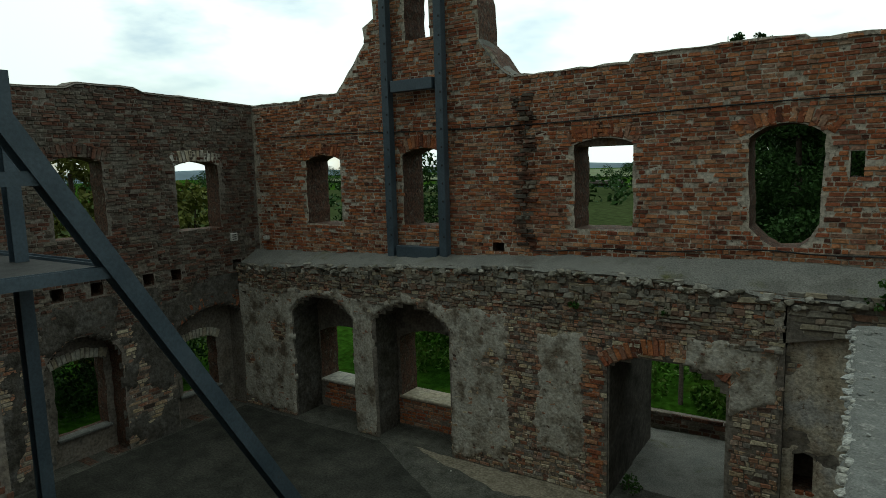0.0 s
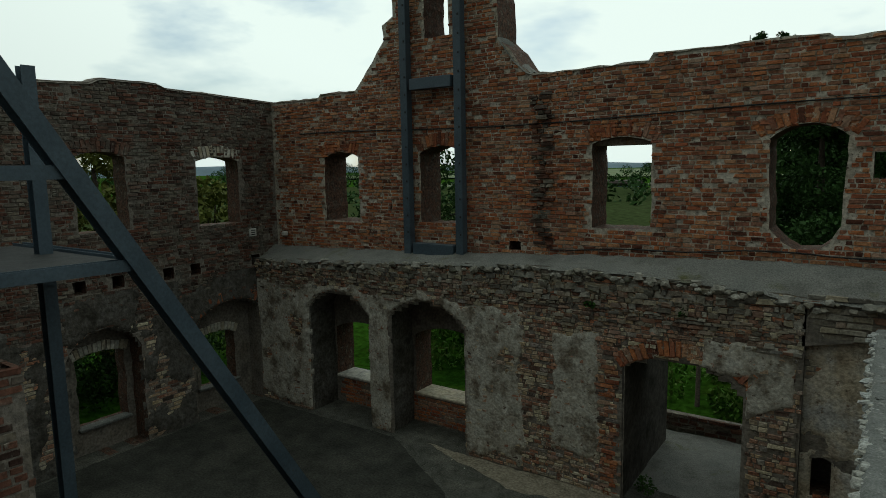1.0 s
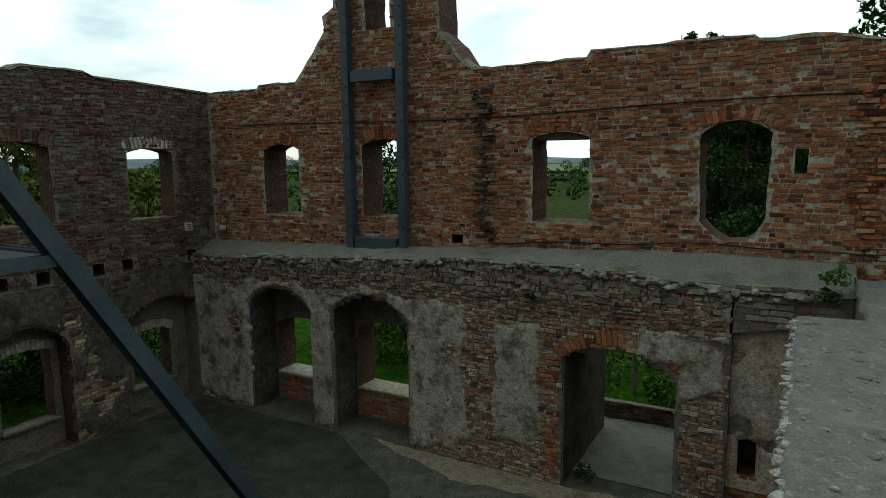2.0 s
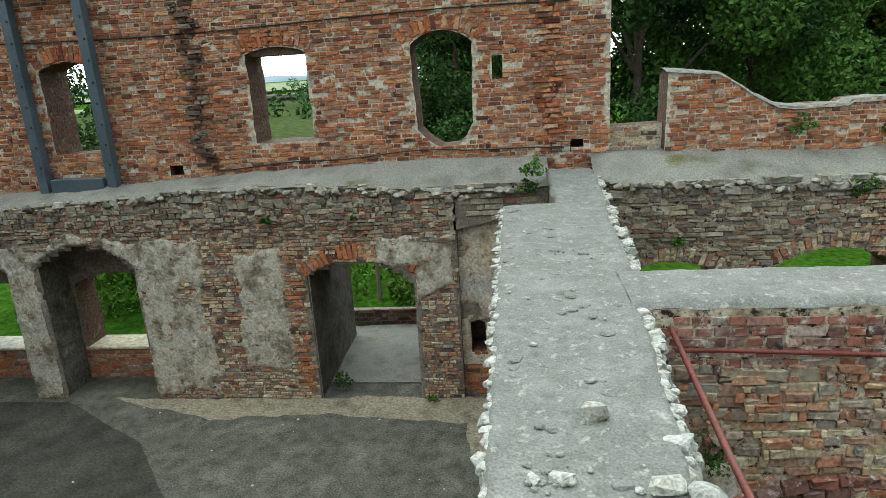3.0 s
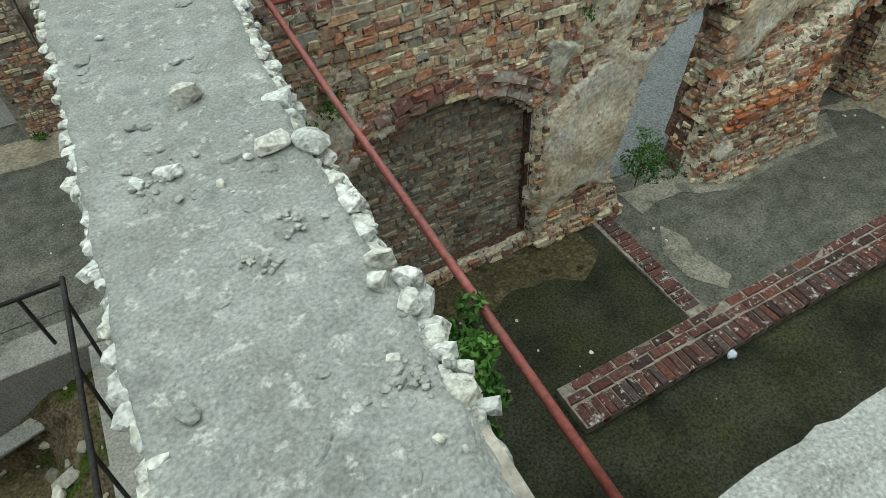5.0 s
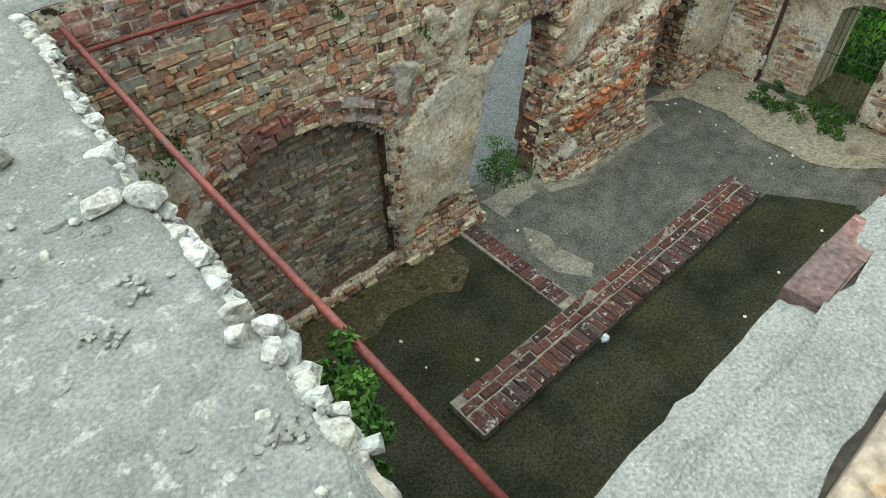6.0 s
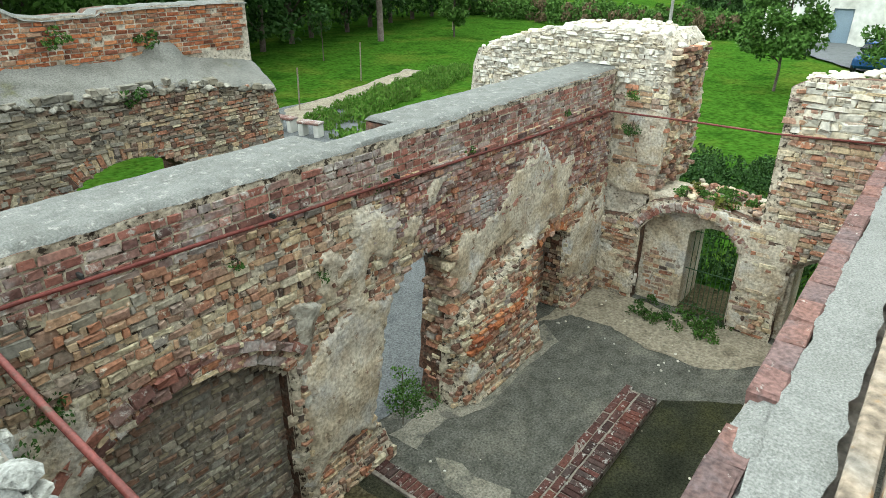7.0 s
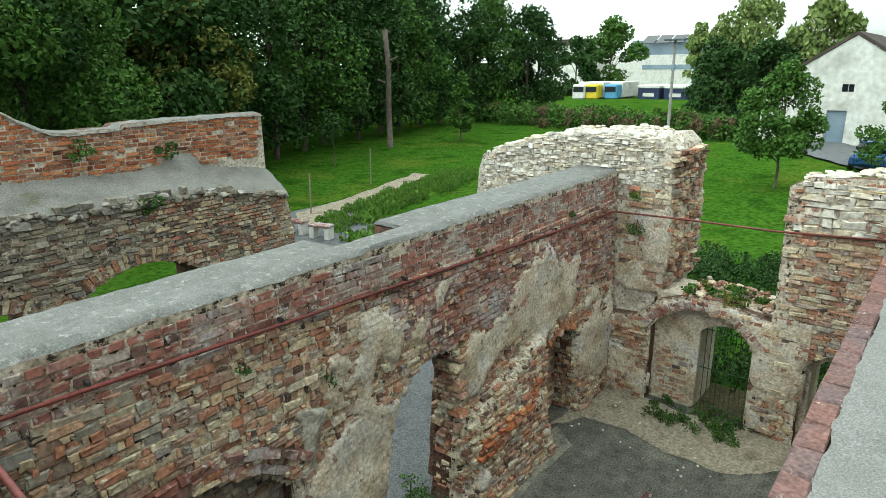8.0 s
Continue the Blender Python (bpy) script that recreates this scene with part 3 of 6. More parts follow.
flat_patch("floor_stain", [(5.1, 3.8), (5.25, 3.5), (5.2, 3.25), (5.3, 2.8), (5.1, 2.7), (4.87, 3.05), (4.86, 3.4)], 0.009, STAIN, "pale dusty stain on the damp floor", "stain", 19, 0.06)
flat_patch("pier_foot_dust", [(5.1, 4.5), (5.1, 4.1), (5.75, 4.1), (6.3, 3.9), (8.3, 3.9), (8.7, 4.4)], 0.011, STAIN, "gritty dust at the foot of the pier", "soil", 21, 0.08)
flat_patch("wall_foot_margin", [(-7.5, 10.06), (-0.2, 10.06), (-0.05, 7.9), (-0.5, 8.1), (-0.7, 9.2), (-3.0, 9.5), (-5.2, 9.3), (-6.4, 9.7)], 0.008, SOIL, "gritty dust strip along the wall foot", "soil", 10, 0.1)

# Dark overlay: corner shade painted onto the damp floor
flat_patch("shaded_court_floor", [(-12.4, 0.5), (-5.2, 0.5), (-4.4, 4.5), (-4.8, 7.2), (-6.0, 8.6), (-8.2, 9.9), (-12.4, 9.9)], 0.004, ASPHALT_SHADED, "damp floor darkened for the shade in the corner of the court", "floor", 22, 0.03)

# ---- north wall ----
NU = Face((0, 10.75, 0), (1, 0, 0), (0, -1, 0))
NL = Face((0, 10.05, 0), (1, 0, 0), (0, -1, 0))
top_line = [(1.74, 7.0), (1.6, 7.06), (0.22, 7.35), (-0.69, 7.36), (-0.75, 7.42), (-3.2, 7.42), (-3.28, 7.30), (-5.4, 7.29), (-5.62, 7.45), (-5.85, 7.78), (-6.1, 8.0), (-6.12, 8.75), (-6.4, 9.6), (-6.5, 10.1), (-7.1, 10.6), (-8.0, 10.5), (-8.4, 9.9), (-8.62, 9.15), (-8.6, 8.75), (-8.9, 8.6), (-8.85, 8.3), (-9.05, 8.08), (-9.5, 7.55), (-9.72, 7.33), (-10.8, 7.34), (-10.86, 7.26), (-12.75, 7.27)]
upper_outline = [(-12.75, 3.5), (1.74, 3.5)] + ragged(top_line, 0.22, 0.018, 3, False)
win_a = arch(-10.75, -9.7, 4.44, 5.88, 0.13)
win_b = arch(-7.97, -6.98, 4.47, 5.93, 0.14)
win_c = arch(-4.22, -3.19, 4.53, 5.99, 0.1)
win_d = [(-1.40, 4.62), (-1.2, 4.42), (-1.02, 4.31), (-0.74, 4.33), (-0.6, 4.45), (-0.47, 4.7)] + arch(-1.44, -0.44, 4.7, 5.98, 0.2)[2:]
slit = [(-0.13, 5.37), (0.04, 5.37), (0.04, 5.74), (-0.13, 5.74)]
gable_win = arch(-7.8, -7.2, 8.2, 9.45, 0.25)
holes_u = [ragged(w, 0.14, 0.015, 5 + i) for i, w in enumerate((win_a, win_b, win_c, win_d))] + [slit, ragged(gable_win, 0.16, 0.02, 12), ragged([(-5.88, 4.03), (-5.62, 4.03), (-5.62, 4.22), (-5.88, 4.22)], 0.1, 0.02, 39), ragged([(1.12, 4.22), (1.32, 4.22), (1.32, 4.36), (1.12, 4.36)], 0.1, 0.02, 40), ragged([(1.05, 6.75), (1.3, 6.75), (1.3, 6.87), (1.05, 6.87)], 0.1, 0.02, 41)]
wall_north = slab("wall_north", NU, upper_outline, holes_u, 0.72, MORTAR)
tagged(wall_north, "ruined red brick upper wall with arched window openings", "wall", kind="structure")


def clear_of(outline, holes, m=0.0):
    boxes = [(min(p[0] for p in h), max(p[0] for p in h), min(p[1] for p in h), max(p[1] for p in h)) for h in holes]

    def ok(u, v):
        if not contains(outline, u, v) or not contains(outline, u, v + 0.035):
            return False
        for h, (a, b, c, d) in zip(holes, boxes):
            if a - m < u < b + m and c - m < v < d + m and (m == 0 and contains(h, u, v) or m and any(contains(h, u + du, v + dv) for du in (-m, 0, m) for dv in (-m, 0, m))):
                return False
        return True
    return ok


ok_u = clear_of(upper_outline, holes_u)
skin(wall_north, NU, (-12.45, 1.74, 3.75, 10.6), ok_u, BRICK, 11, course=0.073, lengths=(0.1, 0.12, 0.19, 0.22), vary=0.06, wobble=0.14, proud=(0.004, 0.03), first=(-0.4, 1.7), skip=0.045, gap=0.019)
arch_ring(wall_north, NU, -10.8, -9.65, 5.88, 0.13, 0.26, BRICK, 21)
arch_ring(wall_north, NU, -8.0, -6.95, 5.93, 0.14, 0.26, BRICK, 22)
arch_ring(wall_north, NU, -4.3, -3.12, 5.99, 0.12, 0.25, BRICK, 23)
arch_ring(wall_north, NU, -1.56, -0.34, 5.98, 0.2, 0.24, BRICK, 24)
skin(wall_north, NU, (-5.42, -4.92, 4.1, 6.9), lambda u, v: True, BRICK_DARK, 31, lengths=(0.13, 0.26), proud=(0.02, 0.09), wobble=0.16, vary=0.1, limit=60, deep=0.14)
skin(wall_north, NU, (0.52, 1.06, 4.3, 6.95), lambda u, v: True, BRICK, 32, lengths=(0.13, 0.26), proud=(0.02, 0.07), wobble=0.14, vary=0.1, limit=60, deep=0.14)
# cement caps on the wall head
for k, (a, b, z) in enumerate([(-12.7, -10.9, 7.27), (-10.8, -9.75, 7.35), (-5.4, -3.3, 7.30), (-3.2, -0.75, 7.42), (-0.7, 1.5, 7.33)]):
    top_sheet("wall_capping", poly_rail([(a, 10.72), (b, 10.72)]), poly_rail([(a, 11.48), (b, 11.48)]), 24, 4, lambda x, y, z=z: z + 0.015 - (max(0, x - 0.22) * 0.2), REVEAL, wall_north, seed=50 + k)
top_sheet("gable_capping", poly_rail([(-5.4, 10.7), (-6.1, 10.7)]), poly_rail([(-5.4, 11.3), (-6.1, 11.3)]), 14, 4, lambda x, y: 7.33 + 0.72 * ((-5.4 - x) / 0.7) ** 1.4, LEDGE, wall_north, seed=57)
# backs of the wall pockets, coloured dark in place of deep shade
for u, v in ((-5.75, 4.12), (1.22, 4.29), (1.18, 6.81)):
    box_part("plug", (u - 0.2, 11.05, v - 0.2), (u + 0.2, 11.4, v + 0.2), PLASTER_DARK, wall_north)
box_part("lintel", (-4.3, 10.9, 5.96), (-3.1, 11.44, 6.12), WOOD, wall_north, "dark timber lintel")

# lower storey, thicker
front_top = [(1.5, 3.62), (-0.57, 3.74), (-1.6, 3.82), (-3.0, 3.92), (-5.2, 3.9), (-8.6, 3.72), (-11.3, 3.55), (-12.5, 3.5)]


def ledge_front(x):
    return float(np.interp(x, [-12.5, -11.3, -8.6, -5.2, -3.0, -0.57, 1.5, 3.9, 6.2, 8.2], [3.5, 3.55, 3.72, 3.9, 3.92, 3.74, 3.8, 3.7, 3.66, 3.32]))


def ledge_back(x):
    return float(np.interp(x, [-12.5, -8, -4, -1, 1.7, 4.5, 6, 8.2], [3.82, 3.9, 4.08, 4.22, 4.12, 4.05, 4.0, 3.72]))


low_outline = [(-13.0, -0.1), (-0.78, -0.1)] + ragged([(-0.78, 3.75), (-3.0, 3.9), (-5.2, 3.88), (-8.6, 3.7), (-11.3, 3.53), (-13.0, 3.5)], 0.25, 0.02, 9, False)
niche_a = ragged(arch(-10.75, -8.92, -0.05, 2.52, 0.44), 0.2, 0.015, 15)
niche_b = ragged(arch(-8.38, -6.46, -0.05, 2.55, 0.44), 0.2, 0.015, 16)
door_hole = ragged([(-3.38, -0.05), (-1.5, -0.05), (-1.5, 2.22), (-1.75, 2.38), (-2.1, 2.53), (-2.5, 2.6), (-2.9, 2.57), (-3.2, 2.48), (-3.38, 2.38)], 0.2, 0.012, 17)
low_holes = [niche_a, niche_b, door_hole]
wall_north_lower = slab("wall_north_lower", NL, low_outline, low_holes, 0.82, MORTAR_DARK, side=PLASTER_SHADED)
tagged(wall_north_lower, "lower wall of patchy grey plaster over brick and rubble with arched niches", "wall", kind="structure")
NB = Face((0, 10.873, 0), (1, 0, 0), (0, -1, 0))
back_holes = [ragged(arch(-10.7, -9.0, 0.64, 1.85, 0.2), 0.2, 0.02, 18), ragged(arch(-8.3, -6.55, 0.64, 2.0, 0.22), 0.2, 0.02, 19), [(-3.36, -0.05), (-1.52, -0.05), (-1.52, 2.05), (-2.4, 2.3), (-3.36, 2.25)]]
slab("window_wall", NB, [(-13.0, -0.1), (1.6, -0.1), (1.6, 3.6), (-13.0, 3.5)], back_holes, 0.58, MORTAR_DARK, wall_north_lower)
ok_l = clear_of(low_outline, low_holes)
bel_l = uneven(311, 0.035, None, 3.9)
belly("wall_body", NL, (-12.45, -0.82, 0.0, 3.6), bel_l, MORTAR_DARK, wall_north_lower, ok_l, 0.09)
skin(wall_north_lower, NL, (-12.4, -0.78, 2.9, 3.6), lambda u, v: ok_l(u, v) and v > 3.0 + 0.35 * fbm(u, v, 0.9, 12), RUBBLE_GREY, 39, bulge=bel_l, course=0.075, lengths=(0.07, 0.1, 0.15, 0.2), proud=(0.03, 0.06), wobble=0.26, vary=0.3, limit=80, skip=0.3)
skin(wall_north_lower, NL, (-12.5, -0.78, 0.02, 3.9), ok_l, RUBBLE, 41, bulge=bel_l, course=0.07, lengths=(0.07, 0.11, 0.15, 0.2), proud=(0.0, 0.03), wobble=0.18, vary=0.2, first=(-4.2, -0.8), skip=0.05, gap=0.017)
skin(wall_north_lower, NL, (-12.5, -0.78, 3.42, 3.95), lambda u, v: v < ledge_front(u) - 0.02, GREY_STONE, 42, course=0.1, lengths=(0.12, 0.2, 0.16), proud=(0.03, 0.08), wobble=0.3, vary=0.3, limit=60, deep=0.14, skip=0.35)
ok_b = clear_of([(-13, -0.1), (1.6, -0.1), (1.6, 3.6), (-13, 3.5)], back_holes)
skin(wall_north_lower, NB, (-10.7, -6.5, 0.02, 0.62), ok_b, BRICK, 43, limit=40)
for u0, u1 in ((-10.72, -8.95), (-8.36, -6.48)):
    box_part("sill", (u0, 10.84, 0.62), (u1, 11.46, 0.68), PALE_STONE, wall_north_lower, "pale stone window sill", 0.015)
# door surround
skin(wall_north_lower, NL, (-3.8, -3.4, 0.0, 2.4), lambda u, v: True, BRICK, 44, proud=(0.02, 0.04), limit=50)
arch_ring(wall_north_lower, NL, -3.4, -1.48, 2.3, 0.32, 0.27, BRICK, 45, proud=0.035)
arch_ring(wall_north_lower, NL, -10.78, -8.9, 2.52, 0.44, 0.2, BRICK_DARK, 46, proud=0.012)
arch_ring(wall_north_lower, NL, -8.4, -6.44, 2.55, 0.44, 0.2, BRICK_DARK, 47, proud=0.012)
# passage sides and jamb darker than the wall, the right side near black
box_part("passage_side", (-3.9, 11.46, -0.05), (-3.38, 12.8, 2.6), PLASTER_DARK, wall_north_lower)
box_part("jamb_lining", (-3.385, 10.06, -0.02), (-3.355, 11.47, 2.36), PLASTER_DARK, wall_north_lower, "dark plaster on the door jamb", 0.008)
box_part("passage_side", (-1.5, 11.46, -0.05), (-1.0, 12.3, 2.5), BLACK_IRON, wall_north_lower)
# recess beside the cross wall
NR = Face((0, 10.2, 0), (1, 0, 0), (0, -1, 0))
slab("recess_wall", NR, [(-0.95, -0.1), (1.55, -0.1), (1.55, 3.75), (-0.95, 3.75)], [[(-0.66, 0.78), (-0.35, 0.78), (-0.35, 1.36), (-0.5, 1.42), (-0.66, 1.36)]], 0.64, MORTAR_DARK, wall_north_lower)
skin(wall_north_lower, NR, (-0.8, 0.05, 0.0, 0.75), lambda u, v: True, BRICK, 48, limit=20)
slab("corbelled_rubble", NL, [(-0.82, 3.05), (-0.5, 3.12), (-0.1, 3.2), (0.3, 3.3), (0.7, 3.3), (0.7, 3.72), (-0.82, 3.74)], [], 0.5, MORTAR_DARK, wall_north_lower)
skin(wall_north_lower, NL, (-0.82, 0.68, 3.2, 3.74), lambda u, v: True, RUBBLE_GREY, 50, vary=0.2, wobble=0.2, limit=30, proud=(0.0, 0.05))
skin(wall_north_lower, NR, (-0.8, 0.7, 2.6, 3.72), lambda u, v: True, RUBBLE, 49, vary=0.2, wobble=0.16, limit=30)


def band(x, a, b, w):
    """From -1 outside a..b to 1 inside, over the width w."""
    return max(-1.0, min(1.0, (x - a) / w, (b - x) / w))


def low_amount(u, v):
    k = max(0.62 * min(band(u, -13.0, -5.25, 0.12), band(v, 0.1, 3.1, 0.2)),
            0.62 * min(band(u, -4.66, -3.82, 0.1), band(v, 0.62, 2.78, 0.12)),
            1.1 * min(band(u, -2.15, -0.86, 0.1), band(v, 2.45, 2.98, 0.12)),
            1.1 * min(band(u, -1.5, -0.86, 0.1), band(v, 1.9 + 0.5 * (u + 1.4), 2.98, 0.12)))
    return k - 0.1


low_coat = coat(NL, low_amount, 3, -0.012, 0.03, lambda u, v: ok_l(u, v))
plaster_low = sheet("plaster", NL, (-12.45, -0.8, 0.02, 3.5), 0.045, lambda u, v: low_coat(u, v) + (bel_l(u, v) if low_coat(u, v) > -0.06 else 0), PLASTER, wall_north_lower, "patchy weathered grey plaster")
sheet("clay_plaster", NR, (-0.78, 0.02, 0.6, 3.2), 0.05, coat(NR, lambda u, v: 0.25 - (0.9 if -0.68 < u < -0.33 and 0.75 < v < 1.45 else 0), 8, -0.012, 0.03), CLAY, wall_north_lower, "ochre clay plaster")

# the sloping ledge between the storeys
ledge = top_sheet("ledge", poly_rail([(-12.5, 10.0), (0.72, 10.0)]), poly_rail([(-12.5, 10.8), (0.72, 10.8)]), 200, 10, lambda x, y: ledge_front(x) + (ledge_back(x) - ledge_front(x)) * max(0, min(1, (y - 10.05) / 0.7)), LEDGE, None, rough=0.03, drop=0.06)
tagged(ledge, "sloping grey cement ledge with moss between the storeys", "ledge", kind="structure")

# ---- north wall, broken eastern part ----
e_top = [(8.1, 4.77), (6.3, 4.78), (5.42, 4.76), (5.36, 4.7), (4.6, 4.7), (4.3, 4.74), (3.95, 4.92), (3.4, 5.28), (2.63, 5.36)]
east_outline = [(2.6, 3.6), (8.1, 3.6)] + ragged(e_top, 0.25, 0.02, 13, False)
wall_north_east = slab("wall_north_east", NU, east_outline, [], 0.62, MORTAR)
tagged(wall_north_east, "low broken red brick wall with pale capping", "wall", kind="structure")
ok_e = clear_of(east_outline, [])
skin(wall_north_east, NU, (2.62, 8.05, 3.95, 5.4), ok_e, BRICK, 51, course=0.073, lengths=(0.1, 0.12, 0.19, 0.22), vary=0.06, wobble=0.14, proud=(0.004, 0.03), skip=0.045, gap=0.019, first=(2.6, 5.2))
slab("sill_wall", Face((0, 11.0, 0), (1, 0, 0), (0, -1, 0)), [(1.7, 3.7), (2.65, 3.7), (2.65, 4.52), (1.7, 4.5)], [], 0.4, MORTAR, wall_north_east)
skin(wall_north_east, Face((0, 11.0, 0), (1, 0, 0), (0, -1, 0)), (1.72, 2.6, 4.0, 4.48), lambda u, v: True, RUBBLE, 52, limit=20)
cap_pts = e_top[::-1]
top_sheet("wall_capping", poly_rail([(2.58, 10.71), (8.1, 10.71)]), poly_rail([(2.58, 11.4), (8.1, 11.4)]), 70, 5, lambda x, y: float(np.interp(x, [p[0] for p in cap_pts], [p[1] for p in cap_pts])) + 0.02, CAP, wall_north_east, "pale cement capping", seed=61)
el_outline = [(1.5, -0.1), (8.25, -0.1), (8.2, 1.8), (8.05, 3.1), (7.95, 3.34), (6.2, 3.64), (3.9, 3.68), (1.5, 3.78)]
el_holes = [ragged(arch(1.75, 3.45, -0.05, 2.16, 0.27), 0.2, 0.02, 20), ragged(arch(3.9, 6.3, -0.05, 2.05, 0.55), 0.2, 0.02, 25)]
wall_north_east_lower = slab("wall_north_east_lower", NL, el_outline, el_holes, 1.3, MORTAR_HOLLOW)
tagged(wall_north_east_lower, "rubble stone wall with two wide arches", "wall", kind="structure")
ok_el = clear_of(el_outline, el_holes)
skin(wall_north_east_lower, NL, (1.45, 8.15, 1.6, 3.8), ok_el, RUBBLE_GREY, 53, course=0.072, lengths=(0.07, 0.11, 0.17, 0.22), proud=(0.0, 0.06), wobble=0.26, skip=0.05, vary=0.3, first=(3.5, 8.2))
skin(wall_north_east_lower, NL, (5.2, 8.15, 1.6, 3.6), lambda u, v: ok_el(u, v) and fbm(u, v, 0.9, 14) + 0.5 * (u - 6.3) > -0.1, RUBBLE, 58, course=0.075, lengths=(0.08, 0.13, 0.19), proud=(0.03, 0.07), wobble=0.26, vary=0.3, limit=60, skip=0.08)
skin(wall_north_east_lower, NL, (1.45, 8.0, 3.5, 3.9), lambda u, v: v < ledge_front(u) + 0.02, GREY_STONE, 54, course=0.1, lengths=(0.12, 0.2, 0.26), proud=(0.03, 0.09), wobble=0.3, vary=0.3, limit=60, deep=0.16, skip=0.3)
arch_ring(wall_north_east_lower, NL, 3.85, 6.35, 2.05, 0.55, 0.26, RUBBLE, 55, proud=0.03)
arch_ring(wall_north_east_lower, NL, 1.7, 3.5, 2.16, 0.27, 0.24, RUBBLE, 56, proud=0.03)
ledge_e = top_sheet("ledge", poly_rail([(1.42, 10.0), (8.05, 10.0)]), poly_rail([(1.42, 11.05), (8.1, 10.85)]), 110, 12, lambda x, y: ledge_front(x) + (ledge_back(x) - ledge_front(x)) * max(0, min(1, (y - 10.05) / 0.7)) + 0.26 * min(1.0, 1.8 * math.exp(-((x - 6.35) / 0.27) ** 2 - ((y - 10.75) / 0.3) ** 2)), LEDGE, None, rough=0.04, drop=0.08, seed=66)
tagged(ledge_e, "sloping grey cement ledge over rubble stone", "ledge", kind="structure")

rng = random.Random(88)
rows = []
x = -12.2
while x < 8.0:
    k = rng.choice((0.09, 0.13, 0.18)) * rng.uniform(0.8, 1.2)
    if not 0.6 < x < 1.5 and rng.random() < (0.85 if x > -5.4 else 0.5):
        rows.append((x, 10.0 + rng.uniform(-0.05, 0.06), ledge_front(x) - rng.uniform(0.02, 0.16), k * 1.2, k, k * 0.75, rng.uniform(0, 6)))
    x += k * 0.62
stones([r for r in rows if r[0] < 1], GREY_STONE, ledge)
stones([r for r in rows if r[0] > 1], GREY_STONE, ledge_e)

# ---- west wall ----
WU = Face((-12.5, 0, 0), (0, 1, 0), (1, 0, 0))
w_outline = [(2.0, -0.1), (11.0, -0.1), (11.0, 7.27), (9.5, 7.33), (7.95, 7.38), (7.75, 7.46), (6.6, 7.46), (6.4, 7.36), (5.2, 7.3), (2.0, 7.3)]
w_holes = [ragged(arch(5.95, 6.95, 4.5, 5.95, 0.1), 0.2, 0.015, 26), ragged(arch(8.55, 9.65, 4.42, 5.85, 0.1), 0.2, 0.015, 27)] + [ragged([(y, 3.35), (y + 0.24, 3.35), (y + 0.24, 3.6), (y, 3.6)], 0.12, 0.02, 42) for y in (5.75, 6.5, 7.6, 8.25, 9.9)]
w_niches = [ragged(arch(5.5, 7.0, 0.0, 2.1, 0.5), 0.2, 0.02, 28), ragged(arch(8.2, 10.35, 0.0, 2.1, 0.52), 0.2, 0.02, 29)]
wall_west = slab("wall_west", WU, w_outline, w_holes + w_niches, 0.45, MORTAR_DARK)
tagged(wall_west, "dark shaded brick wall with stained plaster below and four openings", "wall", kind="structure")
WB = Face((-12.953, 0, 0), (0, 1, 0), (1, 0, 0))
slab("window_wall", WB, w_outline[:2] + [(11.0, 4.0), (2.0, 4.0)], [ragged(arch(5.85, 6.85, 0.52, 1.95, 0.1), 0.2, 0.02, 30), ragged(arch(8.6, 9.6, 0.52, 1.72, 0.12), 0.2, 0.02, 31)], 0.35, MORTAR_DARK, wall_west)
ok_w = clear_of(w_outline, w_holes + w_niches)
# This wall's shade is put into its brick and plaster colours
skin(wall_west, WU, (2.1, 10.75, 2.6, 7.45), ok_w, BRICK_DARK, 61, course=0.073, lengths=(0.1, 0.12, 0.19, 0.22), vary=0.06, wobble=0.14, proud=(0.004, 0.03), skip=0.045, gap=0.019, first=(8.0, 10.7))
skin(wall_west, WU, (2.1, 10.05, 0.02, 2.6), ok_w, RUBBLE, 62, vary=0.16, wobble=0.16, limit=60)
arch_ring(wall_west, WU, 5.9, 7.0, 5.95, 0.1, 0.26, BRICK_DARK, 63)
arch_ring(wall_west, WU, 8.5, 9.7, 5.85, 0.1, 0.26, PALE_STONE, 64)
arch_ring(wall_west, WU, 8.15, 10.4, 2.1, 0.52, 0.26, BRICK, 65)
arch_ring(wall_west, WB, 5.8, 6.9, 1.95, 0.1, 0.2, PALE_STONE, 66)
arch_ring(wall_west, WB, 8.55, 9.65, 1.72, 0.12, 0.2, PALE_STONE, 67)
for a, b in ((5.8, 6.9), (8.5, 9.65)):
    box_part("sill", (-13.1, a, 0.5), (-12.86, b, 0.56), CAP, wall_west, "pale stone window sill", 0.012)
sheet("plaster", WU, (2.1, 10.05, 0.02, 3.3), 0.06, coat(WU, lambda u, v: 0.28 - 0.5 * max(0, v - 2.4), 13, -0.012, 0.03, ok_w), PLASTER_SHADED, wall_west, "stained plaster darkened for the shade on this wall")
top_sheet("wall_capping", poly_rail([(-12.46, 2.0), (-12.46, 11.4)]), poly_rail([(-13.0, 2.0), (-13.0, 11.4)]), 60, 4, lambda x, y: float(np.interp(y, [2, 5.2, 6.4, 6.6, 7.75, 7.95, 9.5, 11], [7.3, 7.3, 7.36, 7.46, 7.46, 7.38, 7.33, 7.27])) + 0.015, MORTAR_DARK, wall_west, seed=70)

